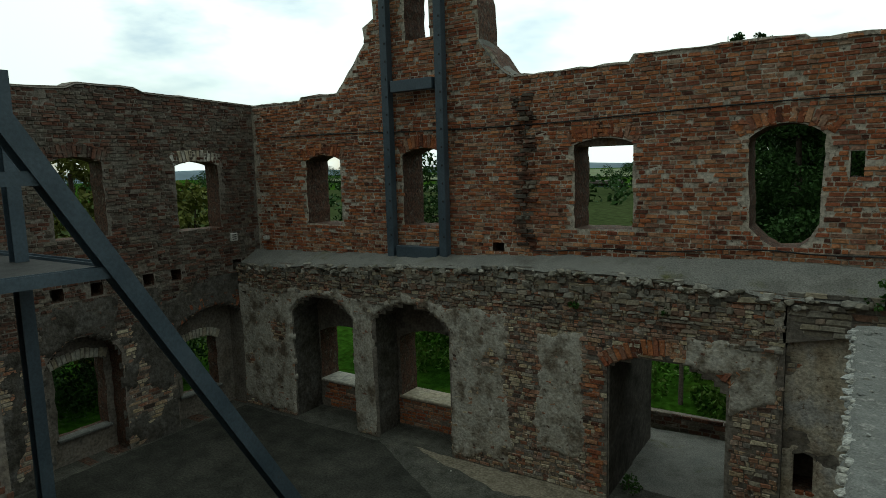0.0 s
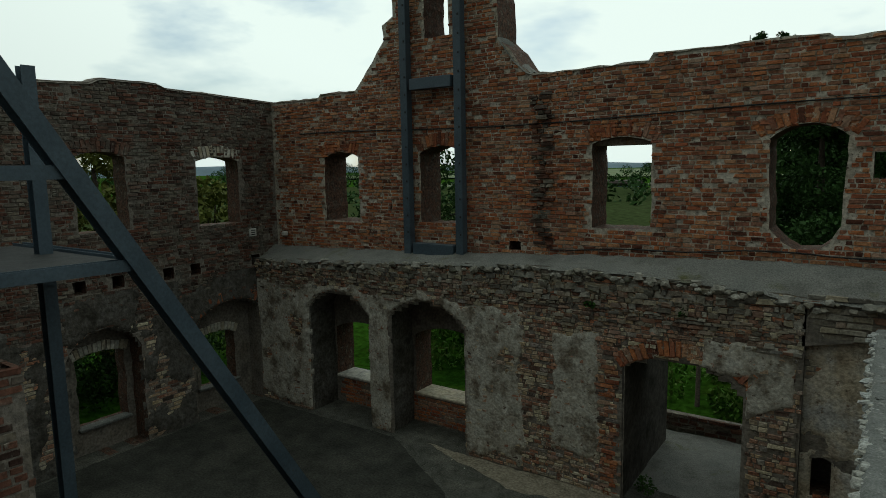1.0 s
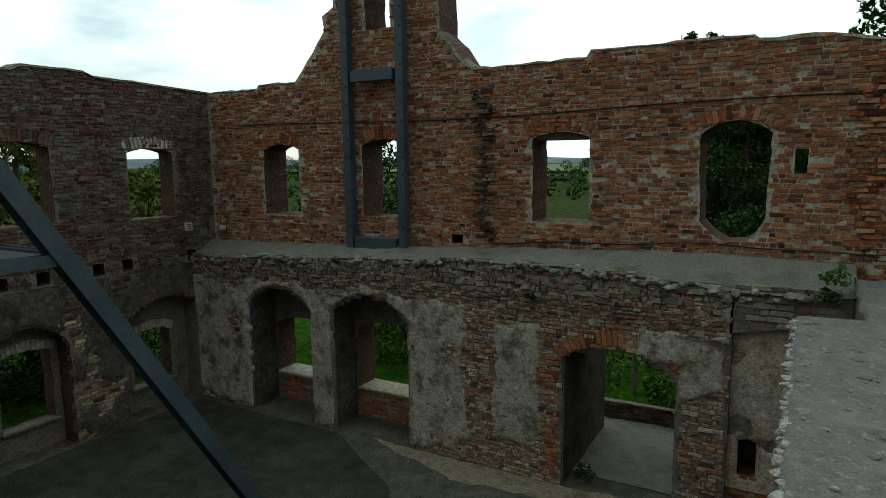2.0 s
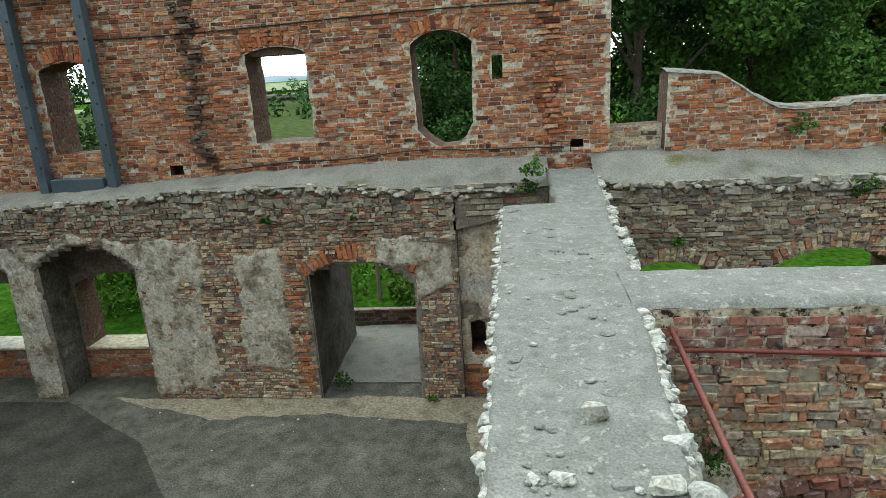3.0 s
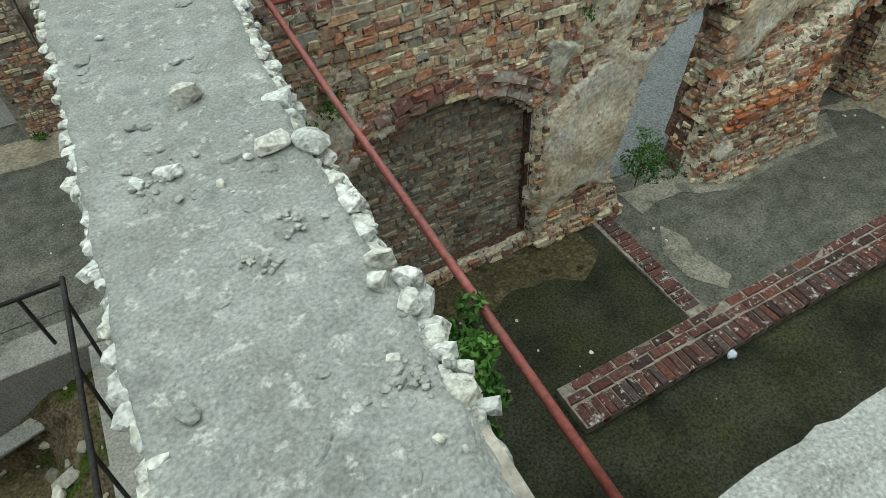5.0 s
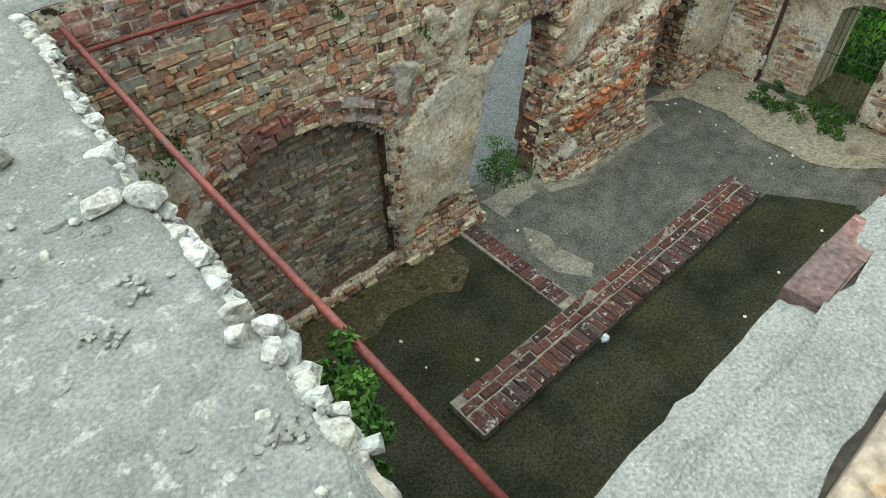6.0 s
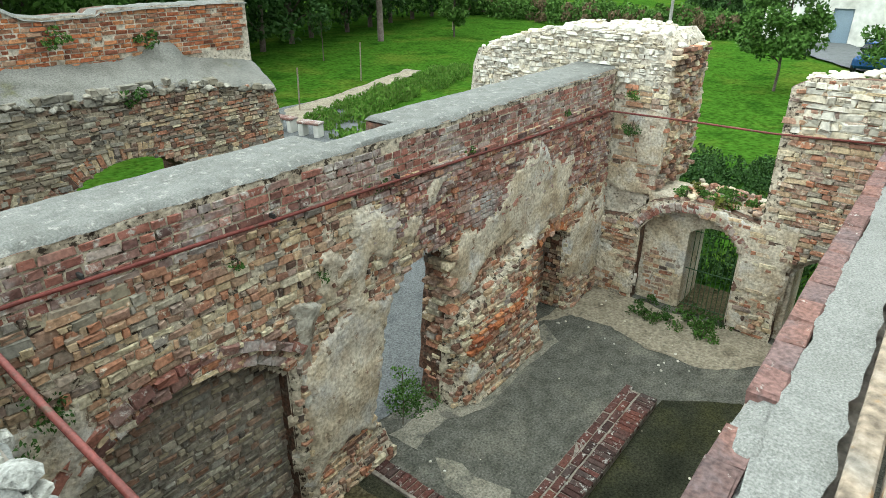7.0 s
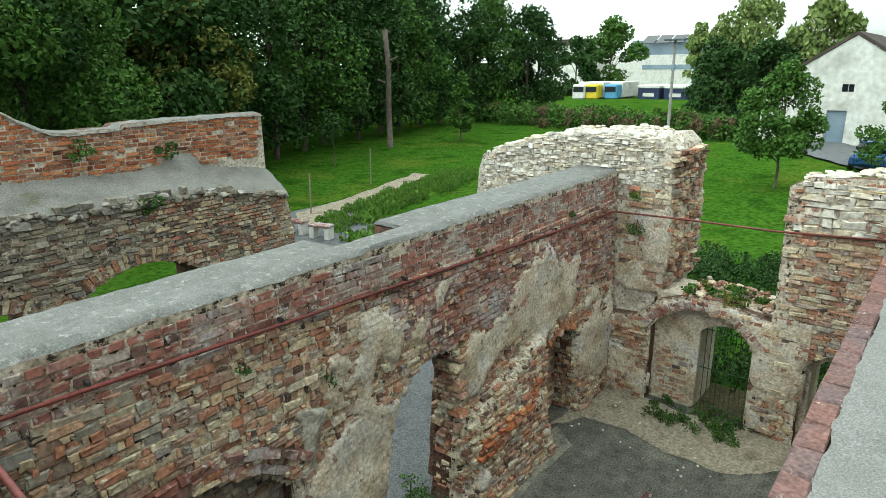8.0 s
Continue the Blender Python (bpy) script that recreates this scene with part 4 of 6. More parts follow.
# ---- south and outer walls, added unseen behind the viewer: they close the place and dim the north wall ----
slab("wall_south", Face((0, -5.0, 0), (1, 0, 0), (0, 1, 0)), [(-13, -0.1), (11.5, -0.1), (11.5, 4.2), (3, 4.4), (2.5, 7.2), (-13, 7.3)], [], 0.6, BRICK_DARK)
tagged(bpy.data.objects["wall_south"], "unseen plain dark brick wall added to close the court", "wall", kind="structure")
slab("wall_south_west", Face((-12.5, 0, 0), (0, 1, 0), (1, 0, 0)), [(-5.0, -0.1), (1.95, -0.1), (1.95, 7.3), (-5.0, 7.3)], [], 0.6, BRICK_DARK)
tagged(bpy.data.objects["wall_south_west"], "unseen plain dark brick wall added to close the court", "wall", kind="structure")

# ---- cross wall running north with its cement capping ----
LEFT = [(0.0, -0.6), (0.0, 7.86), (0.68, 7.94), (0.68, 10.15)]
RIGHT = [(0.92, -0.6), (0.94, 1.2), (0.98, 2.6), (1.07, 3.8), (1.12, 4.45), (1.2, 5.3), (1.36, 8.0), (1.45, 10.15)]


def cap_x(y, side):
    if side < 0:
        return (0.0 if y < 7.86 else 0.68) + 0.025 * fbm(0.0, y, 2.5, 77)
    return float(np.interp(y, [p[1] for p in RIGHT], [p[0] for p in RIGHT])) + 0.04 * fbm(0.0, y, 2.0, 78) + 0.02 * fbm(0.0, y, 7.0, 79)


bm = bmesh.new()
pts = [(x + 0.03, y) for x, y in LEFT] + [(x - 0.03, y) for x, y in RIGHT[::-1]]
lo_v, hi_v = [bm.verts.new((x, y, -0.1)) for x, y in pts], [bm.verts.new((x, y, 3.86)) for x, y in pts]
bm.faces.new(hi_v)
for i in range(len(pts)):
    j = (i + 1) % len(pts)
    bm.faces.new((lo_v[i], lo_v[j], hi_v[j], hi_v[i]))
wall_cross = part("wall_cross", bm, MORTAR_DARK)
tagged(wall_cross, "thick rubble cross wall capped with grey cement and white edge stones", "wall", kind="structure")
top_sheet("capping", lambda t: (cap_x(-0.6 + 10.75 * t, -1), -0.6 + 10.75 * t), lambda t: (cap_x(-0.6 + 10.75 * t, 1), -0.6 + 10.75 * t), 260, 26, lambda x, y: 3.92 + 0.02 * max(0, y - 8), CAP, wall_cross, "rough grey cement capping", rough=0.02, drop=0.07, seed=80)
skin(wall_cross, Face((0.03, 0, 0), (0, 1, 0), (-1, 0, 0)), (0.2, 7.8, 0.1, 3.8), lambda u, v: True, RUBBLE, 82, vary=0.25, wobble=0.2, limit=40)
rng = random.Random(5)
edge = []
y = 0.1
while y < 7.8:
    s = rng.choice((0.04, 0.06, 0.08, 0.11)) * rng.uniform(0.8, 1.2)
    edge.append((cap_x(y, -1) + rng.uniform(0.01, 0.06), y, 3.875 + rng.uniform(-0.02, 0.02), s * rng.uniform(0.8, 1.2), s * rng.uniform(1.0, 1.6), s * 0.6, rng.uniform(0, 6)))
    y += s * 0.62
y = 0.9
while y < 4.4:
    s = rng.choice((0.04, 0.06, 0.09, 0.12)) * rng.uniform(0.8, 1.2)
    edge.append((cap_x(y, 1) + rng.uniform(-0.08, -0.01), y, 3.865 + rng.uniform(-0.02, 0.025), s * rng.uniform(0.9, 1.3), s * rng.uniform(1.0, 1.5), s * 0.7, rng.uniform(0, 6)))
    edge.append((cap_x(y, 1) - 0.02 + rng.uniform(-0.02, 0.015), y, 3.81 + rng.uniform(-0.03, 0.02), s, s * 1.2, s * 0.7, rng.uniform(0, 6)))
    y += s * 0.6
for y in np.arange(5.4, 10.0, 0.17):
    edge.append((cap_x(y, 1) + rng.uniform(-0.05, 0.02), y, 3.87 + rng.uniform(-0.02, 0.02), 0.13, 0.16, 0.09, rng.uniform(0, 6)))
edge += [(0.55, 2.9, 3.95, 0.17, 0.13, 0.16, 0.4), (0.78, 2.36, 3.94, 0.2, 0.12, 0.09, 0.2), (0.92, 2.3, 3.93, 0.2, 0.14, 0.12, 2.2), (0.36, 2.42, 3.925, 0.08, 0.15, 0.07, 1.2), (0.23, 2.42, 3.925, 0.07, 0.12, 0.06, 0.2), (0.89, 1.54, 3.93, 0.13, 0.1, 0.12, 0), (0.84, 1.46, 3.93, 0.09, 0.09, 0.09, 1), (0.94, 1.44, 3.91, 0.14, 0.1, 0.13, 2), (0.9, 1.34, 3.91, 0.12, 0.09, 0.11, 1.4), (0.91, 1.14, 3.88, 0.08, 0.12, 0.08, 1), (0.93, 1.07, 3.87, 0.07, 0.11, 0.08, 0.6), (0.92, 0.99, 3.87, 0.08, 0.1, 0.07, 2), (0.94, 0.92, 3.86, 0.07, 0.1, 0.07, 1.2), (0.07, 1.55, 3.89, 0.09, 0.13, 0.08, 0.5), (0.06, 1.2, 3.89, 0.09, 0.13, 0.08, 1.5)]
grit = []
for cx, cy, n, r in ((0.3, 2.42, 26, 0.12), (0.55, 2.9, 22, 0.1), (0.78, 1.1, 30, 0.1), (0.52, 1.75, 16, 0.07), (0.72, 1.9, 14, 0.06)):
    for _ in range(n):
        k = rng.uniform(0.012, 0.04)
        grit.append((cx + rng.gauss(0, r * 0.6), cy + rng.gauss(0, r * 0.6), 3.925, k, k * rng.uniform(0.8, 1.4), k * 0.7, rng.uniform(0, 6)))
for _ in range(30):
    y = rng.uniform(0.6, 7.5)
    s = rng.uniform(0.015, 0.05)
    edge.append((rng.uniform(0.08, cap_x(y, 1) - 0.08), y, 3.925, s, s * rng.uniform(0.7, 1.5), s * 0.6, rng.uniform(0, 6)))
stones(edge, EDGE_STONE, wall_cross)
stones(grit, LEDGE, wall_cross)
stones([(rng.uniform(0.06, 0.9), rng.uniform(0.5, 7.6), 3.915, k * rng.uniform(0.8, 1.5), k, k * 0.35, rng.uniform(0, 6)) for k in [rng.uniform(0.03, 0.12) for _ in range(150)]], CAP, wall_cross)

# ---- wall running east, with a niche and a broken doorway ----
EF = Face((0, 4.42, 0), (1, 0, 0), (0, -1, 0))
e_out = [(1.02, -0.1), (10.65, -0.1), (10.65, 3.9), (1.02, 3.88)]
gap = ragged([(4.98, -0.05), (6.0, -0.05), (6.12, 1.2), (6.22, 2.08), (6.02, 2.34), (5.75, 2.43), (5.45, 2.38), (5.07, 2.12), (4.85, 1.33), (4.71, 0.6)], 0.22, 0.03, 33)
e_niche = ragged(arch(1.6, 3.6, 0.15, 1.9, 0.44), 0.2, 0.02, 34)
e_niche_b = ragged(arch(8.2, 9.3, -0.05, 1.35, 0.3), 0.2, 0.02, 35)
wall_middle = slab("wall_middle", EF, e_out, [gap, e_niche, e_niche_b], 0.36, MORTAR_HOLLOW)
tagged(wall_middle, "brick and rubble wall with bricked niche and broken doorway", "wall", kind="structure")
EB = Face((0, 4.783, 0), (1, 0, 0), (0, -1, 0))
slab("back_leaf", EB, [(1.02, -0.1), (10.65, -0.1), (10.65, 3.86), (5.6, 3.86), (5.55, 3.3), (4.55, 3.3), (4.5, 3.86), (1.02, 3.86)], [[(u + (0.15 if u < 5.5 else 0.45), v) for u, v in gap]], 0.42, MORTAR_DARK, wall_middle)
ok_m = clear_of(e_out, [gap, e_niche, e_niche_b])
skin(wall_middle, EF, (1.15, 10.55, 3.42, 3.9), ok_m, BRICK_NEW, 71, lengths=(0.13, 0.13, 0.26), first=(1.1, 5.0), limit=220, proud=(0.008, 0.018))
def pier_foot(u, v):
    edge_line = 1.36 + 0.3 * (u - 6.3) + 0.1 * fbm(u, v, 2.0, 6)
    return (0.15 * max(0.0, min(1.0, (edge_line - v) / 0.08)) + 0.12 * max(0.0, 1 - v / 1.5)) * max(0.0, min(1, (u - 6.0) / 0.3, (8.25 - u) / 0.3)) + 0.12 * max(0, 1 - v / 0.5) * (1 if u > 3.7 else 0)


bel_m = uneven(301, 0.06, pier_foot, 3.5)
belly("wall_body", EF, (1.2, 10.55, 0.0, 3.5), bel_m, MORTAR_HOLLOW, wall_middle, ok_m, 0.06)
skin(wall_middle, EF, (1.15, 2.4, 2.75, 3.42), lambda u, v: v > 2.9 + 0.3 * fbm(u, v, 1.2, 8), RUBBLE_GREY, 69, bulge=bel_m, course=0.1, lengths=(0.12, 0.2, 0.28), proud=(0.018, 0.036), wobble=0.2, vary=0.25, limit=40)
skin(wall_middle, EF, (1.15, 10.55, 0.02, 3.42), ok_m, RUBBLE, 72, bulge=bel_m, course=0.07, lengths=(0.06, 0.09, 0.13, 0.19), proud=(0.0, 0.045), wobble=0.24, vary=0.3, first=(1.3, 5.0), skip=0.05, gap=0.016)
skin(wall_middle, EF, (4.6, 10.5, 1.9, 3.42), lambda u, v: ok_m(u, v) and v > 2.75 - 0.13 * (u - 4.6) + 0.4 * fbm(u, v, 0.8, 4), BRICK_NEW, 73, course=0.074, lengths=(0.12, 0.12, 0.24), proud=(0.03, 0.05), limit=120, bulge=bel_m, skip=0.04)
skin(wall_middle, EF, (6.25, 8.15, 0.5, 1.5), lambda u, v: abs(v - 0.78 - 0.26 * (u - 6.24)) < 0.13 + 0.1 * fbm(u, v, 1.5, 9), BRICK, 70, course=0.07, lengths=(0.12, 0.2), proud=(0.03, 0.07), wobble=0.2, vary=0.2, limit=60, bulge=bel_m, deep=0.1)
NICHE = Face((0, 4.6, 0), (1, 0, 0), (0, -1, 0))
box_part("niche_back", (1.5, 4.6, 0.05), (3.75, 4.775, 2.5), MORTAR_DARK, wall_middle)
skin(wall_middle, NICHE, (1.55, 3.7, 0.1, 2.42), lambda u, v: True, RUBBLE_GREY, 74, course=0.07, lengths=(0.08, 0.12, 0.18), proud=(0.0, 0.03), vary=0.15, wobble=0.2, limit=100)
skin(wall_middle, EB, (8.1, 9.4, 0.02, 1.7), lambda u, v: True, RUBBLE, 77, lengths=(0.09, 0.13, 0.2), vary=0.2, wobble=0.2, limit=60)
GJ = Face((6.09, 0, 0), (0, 1, 0), (-1, 0, 0))
skin(wall_middle, GJ, (4.3, 4.78, 0.02, 2.15), lambda u, v: True, RUBBLE, 78, lengths=(0.09, 0.14, 0.2), proud=(0.0, 0.06), vary=0.25, wobble=0.22, limit=60, deep=0.14)
skin(wall_middle, Face((9.28, 0, 0), (0, 1, 0), (-1, 0, 0)), (4.3, 4.78, 0.02, 1.4), lambda u, v: True, RUBBLE, 79, lengths=(0.09, 0.14), proud=(0.0, 0.05), vary=0.25, wobble=0.22, limit=30, deep=0.12)
arch_ring(wall_middle, EF, 1.56, 3.64, 1.9, 0.44, 0.11, BRICK_NEW, 75, proud=0.05, width=0.17, deep=0.2)
arch_ring(wall_middle, EF, 1.45, 3.75, 2.02, 0.46, 0.1, BRICK_NEW, 68, proud=0.075, width=0.2, deep=0.2)
arch_ring(wall_middle, EF, 8.15, 9.35, 1.35, 0.3, 0.2, BRICK, 76, proud=0.07, deep=0.2)


def middle_clay(u, v):
    k = max(min(band(u, 3.72, 5.3, 0.12), band(v, 0.35 + 0.35 * (u - 3.6), 2.05 + 0.2 * (u - 4.2), 0.2)),
            min(band(u, 6.2, 7.7, 0.2), band(v, 1.55 + 0.4 * (u - 6.4), 2.6, 0.2)),
            0.6 * min(band(u, 9.3, 10.6, 0.3), band(v, 0.4, 2.4, 0.4)),
            0.8 * min(band(u, 1.3, 1.75, 0.15), band(v, 1.7, 2.7, 0.2)),
            0.45 * min(band(u, 7.6, 9.3, 0.3), band(v, 1.8, 2.8, 0.3)))
    return 0.85 * k - 0.12


def hopper(u, v):
    """A broken funnel-shaped plaster bracket over a pale strip, beside the doorway."""
    c = 3.82 + 0.12 * max(0.0, v - 2.0) + 0.03 * fbm(u, v, 3, 5)
    if 2.0 <= v < 2.62 - 0.5 * max(0.0, u - 3.75):
        k = 1 - abs(u - c) / (0.05 + 0.33 * (v - 2.0))
        return 0.03 + 0.09 * (v - 2.0) / 0.6 * min(1.0, 1.3 * k) if k > 0 else -1.0
    if 1.35 < v < 2.0 and abs(u - 3.8 - 0.04 * fbm(u, v, 2, 6)) < 0.09:
        return 0.025
    return -1.0


mid_coat = coat(EF, middle_clay, 21, -0.012, 0.05, ok_m)
sheet("clay_plaster", EF, (1.2, 10.5, 0.1, 3.3), 0.05, lambda u, v: mid_coat(u, v) + (bel_m(u, v) if mid_coat(u, v) > -0.06 else 0), CLAY, wall_middle, "flaking ochre and grey plaster")
sheet("bracket", EF, (3.5, 4.3, 1.3, 2.7), 0.025, lambda u, v: hopper(u, v) + (bel_m(u, v) if hopper(u, v) > 0 else 0), PLASTER, wall_middle, "broken funnel-shaped grey plaster bracket", low=0.0)
# capping, cut back above the doorway
top_sheet("capping", lambda t: (1.0 + 9.65 * t, 4.415), lambda t: (1.0 + 9.65 * t, 5.22 if not 0.368 < t < 0.475 else 4.76), 260, 12, lambda x, y: 3.93, CAP, wall_middle, "rough grey cement capping", rough=0.009, drop=0.05, seed=90)
# ---- east wall with gate arch and stone stump ----
EW = Face((10.4, 0, 0), (0, 1, 0), (-1, 0, 0))
g_out = [(-3.0, -0.1), (4.4, -0.1), (4.4, 1.45), (3.9, 1.5), (3.5, 1.86), (3.1, 2.0), (2.6, 2.05), (2.1, 1.95), (1.78, 1.9), (1.8, 3.95), (1.55, 4.1), (0.9, 4.14), (-3.0, 4.2)]
g_holes = [ragged(arch(1.98, 3.6, -0.05, 1.36, 0.48), 0.2, 0.02, 36), ragged(arch(0.3, 1.3, -0.05, 1.25, 0.35), 0.2, 0.02, 37)]
wall_east = slab("wall_east", EW, g_out, g_holes, 0.2, MORTAR_HOLLOW)
tagged(wall_east, "rubble and brick end wall with a low arched gateway", "wall", kind="structure")
slab("gate_wall", Face((10.603, 0, 0), (0, 1, 0), (-1, 0, 0)), [(-3, -0.1), (3.6, -0.1), (3.6, 1.95), (1.8, 1.95), (1.8, 3.9), (-3.0, 4.1)], [arch(2.04, 2.84, 0.0, 1.42, 0.16), arch(0.25, 1.2, 0.0, 1.2, 0.3)], 0.9, CLAY, wall_east, side=CLAY)
ok_g = clear_of(g_out, g_holes)
skin(wall_east, Face((10.603, 0, 0), (0, 1, 0), (-1, 0, 0)), (2.9, 3.58, 0.05, 1.75), lambda u, v: fbm(u, v, 1.5, 4) > -0.12, RUBBLE, 97, course=0.085, lengths=(0.1, 0.16, 0.24), proud=(0.0, 0.03), wobble=0.18, vary=0.2, limit=50)
skin(wall_east, EW, (-2.9, 4.35, 0.02, 4.15), ok_g, RUBBLE, 91, course=0.075, lengths=(0.08, 0.12, 0.18, 0.24), proud=(0.0, 0.055), wobble=0.24, vary=0.28, first=(0.5, 3.9), gap=0.017)
skin(wall_east, EW, (-2.9, 1.72, 3.35, 4.12), ok_g, PALE_STONE, 96, course=0.11, lengths=(0.12, 0.2, 0.28), proud=(0.03, 0.07), wobble=0.3, vary=0.35, limit=80, deep=0.14, gap=0.012)
rng = random.Random(18)
stones([(rng.uniform(10.45, 11.5), yy, float(np.interp(yy, [-3, 0.9, 1.55, 1.78], [4.17, 4.13, 4.08, 3.97])), s, s * rng.uniform(0.7, 1.2), s * 0.3, rng.uniform(0, 6)) for yy, s in [(rng.uniform(-1.5, 1.7), rng.uniform(0.14, 0.3)) for _ in range(90)]], PALE_STONE, wall_east)
arch_ring(wall_east, EW, 1.93, 3.65, 1.36, 0.48, 0.14, BRICK_NEW, 92, proud=0.04)
sheet("clay_plaster", EW, (1.25, 4.3, 0.1, 2.0), 0.05, coat(EW, lambda u, v: 0.02 + 0.6 * max(0, 1 - abs(u - 1.65) / 0.4), 31, -0.012, 0.04, ok_g), CLAY, wall_east, "ochre clay plaster")
TW = Face((10.62, 0, 0), (0, 1, 0), (-1, 0, 0))
t_out = [(3.66, -0.1), (7.3, -0.1), (7.35, 3.4), (7.22, 3.98), (6.6, 4.2), (5.6, 4.45), (4.4, 4.5), (3.8, 4.46), (3.56, 4.15), (3.5, 3.0), (3.56, 1.9), (3.66, 1.8)]
stump = slab("wall_stump", TW, ragged(t_out, 0.25, 0.04, 38), [], 1.6, MORTAR, side=MORTAR)
tagged(stump, "massive pale stone wall stump with ragged top", "wall", kind="structure")
ok_t = clear_of(t_out, [])
skin(stump, TW, (3.1, 7.3, 3.2, 4.5), lambda u, v: ok_t(u, v) and (u > 4.4 or v > 3.6 + 0.15 * fbm(u, v, 2, 7)), PALE_STONE, 93, course=0.07, lengths=(0.08, 0.12, 0.17), proud=(0.0, 0.05), wobble=0.36, vary=0.4, gap=0.014, limit=200, deep=0.16)
skin(stump, TW, (3.15, 4.4, 1.9, 3.65), ok_t, RUBBLE, 94, lengths=(0.13, 0.26, 0.2), proud=(0.0, 0.04), wobble=0.18, vary=0.15, limit=100)
sheet("clay_plaster", TW, (3.15, 4.38, 1.9, 3.3), 0.05, coat(TW, lambda u, v: 0.06 + 0.2 * (2.6 - v), 37, -0.012, 0.045, ok_t), CLAY, stump, "flaking ochre plaster")
TS_ = Face((0, 3.52, 0), (1, 0, 0), (0, -1, 0))
skin(stump, TS_, (10.6, 12.2, 2.0, 4.2), lambda u, v: True, RUBBLE, 95, course=0.08, lengths=(0.1, 0.16, 0.22), proud=(0.0, 0.1), wobble=0.2, vary=0.2, limit=60, deep=0.14)
rng = random.Random(17)
top_rows = []
for _ in range(290):
    yy = rng.uniform(3.62, 7.3)
    zz = float(np.interp(yy, [3.56, 3.8, 4.4, 5.6, 6.6, 7.3], [4.15, 4.44, 4.48, 4.44, 4.2, 3.98]))
    s = rng.uniform(0.1, 0.28)
    top_rows.append((rng.uniform(10.65, 12.15), yy, zz + rng.uniform(-0.06, 0.03), s, s * rng.uniform(0.8, 1.3), s * 0.5, rng.uniform(0, 6)))
stones(top_rows, PALE_STONE, stump)

# ---- steel bracing ----
def i_beam(name, p, q, size, material, parent, label=""):
    """A rolled steel beam from p to q: two flanges and a web."""
    p, q = np.array(p, float), np.array(q, float)
    a = (q - p) / np.linalg.norm(q - p)
    side = np.cross(a, (1, 0, 0) if abs(a[0]) < 0.8 else (0, 1, 0))
    side /= np.linalg.norm(side)
    up = np.cross(a, side)
    bm = bmesh.new()
    m = Matrix([[*a, 0], [*side, 0], [*up, 0], [0, 0, 0, 1]]).transposed()
    m.translation = Vector(p)
    ln, h, t = float(np.linalg.norm(q - p)), size / 2, size * 0.08
    prof = [(-h, -h), (h, -h), (h, -h + t), (t / 2, -h + t), (t / 2, h - t), (h, h - t), (h, h), (-h, h), (-h, h - t), (-t / 2, h - t), (-t / 2, -h + t), (-h, -h + t)]
    ends = [[bm.verts.new(m @ Vector((x, y, z))) for y, z in prof] for x in (0, ln)]
    for k in range(12):
        bm.faces.new((ends[0][k], ends[0][(k + 1) % 12], ends[1][(k + 1) % 12], ends[1][k]))
    for e in ends:
        bm.faces.new(e)
    return part(name, bm, material, parent, label)


def steel_post(name, x, y0, z0, z1, w, d, parent):
    """A box post of two channels."""
    ob = box_part(name, (x - w / 2, y0 - d, z0), (x + w / 2, y0, z1), STEEL, parent, bevel=0.006)
    return ob


brace = thing("steel_wall_brace", (-7.5, 10.5, 3.85), "blue-grey painted steel frame bolted to the gable wall", "steel brace")
for x in (-8.17, -6.86):
    steel_post("post", x, 10.66, 3.84, 11.0, 0.17, 0.17, brace)
    for z in np.arange(4.3, 9.2, 0.35):
        box_part("bolt", (x + 0.02, 10.478, z - 0.02), (x + 0.05, 10.495, z + 0.02), BLACK_IRON, brace, bevel=0.004)
box_part("cross_beam", (-8.0, 10.46, 7.18), (-7.0, 10.64, 7.4), STEEL, brace, bevel=0.006)
box_part("base_beam", (-8.0, 10.46, 3.85), (-7.0, 10.64, 4.08), STEEL, brace, bevel=0.006)

prop = thing("raking_steel_prop", (-6.75, 6.6, 0.0), "blue-grey steel raking shore with horizontal ties", "steel prop")
i_beam("raker", (-6.75, 2.35, 7.05), (-6.75, 6.66, 0.02), 0.2, STEEL, prop)
i_beam("tie_beam", (-6.75, 0.4, 4.72), (-6.75, 3.72, 4.66), 0.13, STEEL, prop)
i_beam("tie_beam", (-6.75, 0.4, 5.68), (-6.75, 3.12, 5.68), 0.14, STEEL, prop)
i_beam("cross_tie", (-6.8, 3.78, 4.68), (-9.6, 3.78, 4.68), 0.13, STEEL, prop)
box_part("deck_plate", (-9.5, 0.6, 4.69), (-6.83, 3.7, 4.715), BLACK_IRON, prop, "dark steel deck plate")
i_beam("upright", (-8.2, 3.5, 0.0), (-8.2, 3.5, 6.9), 0.15, STEEL, prop)
box_part("foot_plate", (-7.0, 6.4, 0.0), (-6.5, 6.9, 0.03), STEEL, prop)

pier = slab("wall_pier", Face((-6.3, 0, 0), (0, 1, 0), (1, 0, 0)), [(-4.9, -0.1), (2.42, -0.1), (2.42, 3.9), (-4.9, 3.9)], [], 0.8, MORTAR_DARK)
tagged(pier, "brick pier beside the steel shore", "wall", kind="structure")
skin(pier, Face((-6.3, 0, 0), (0, 1, 0), (1, 0, 0)), (1.0, 2.42, 1.8, 3.9), lambda u, v: True, BRICK_DARK, 101, limit=60)
skin(pier, Face((0, 2.42, 0), (1, 0, 0), (0, 1, 0)), (-7.1, -6.3, 1.8, 3.9), lambda u, v: True, BRICK_DARK, 102, limit=40)


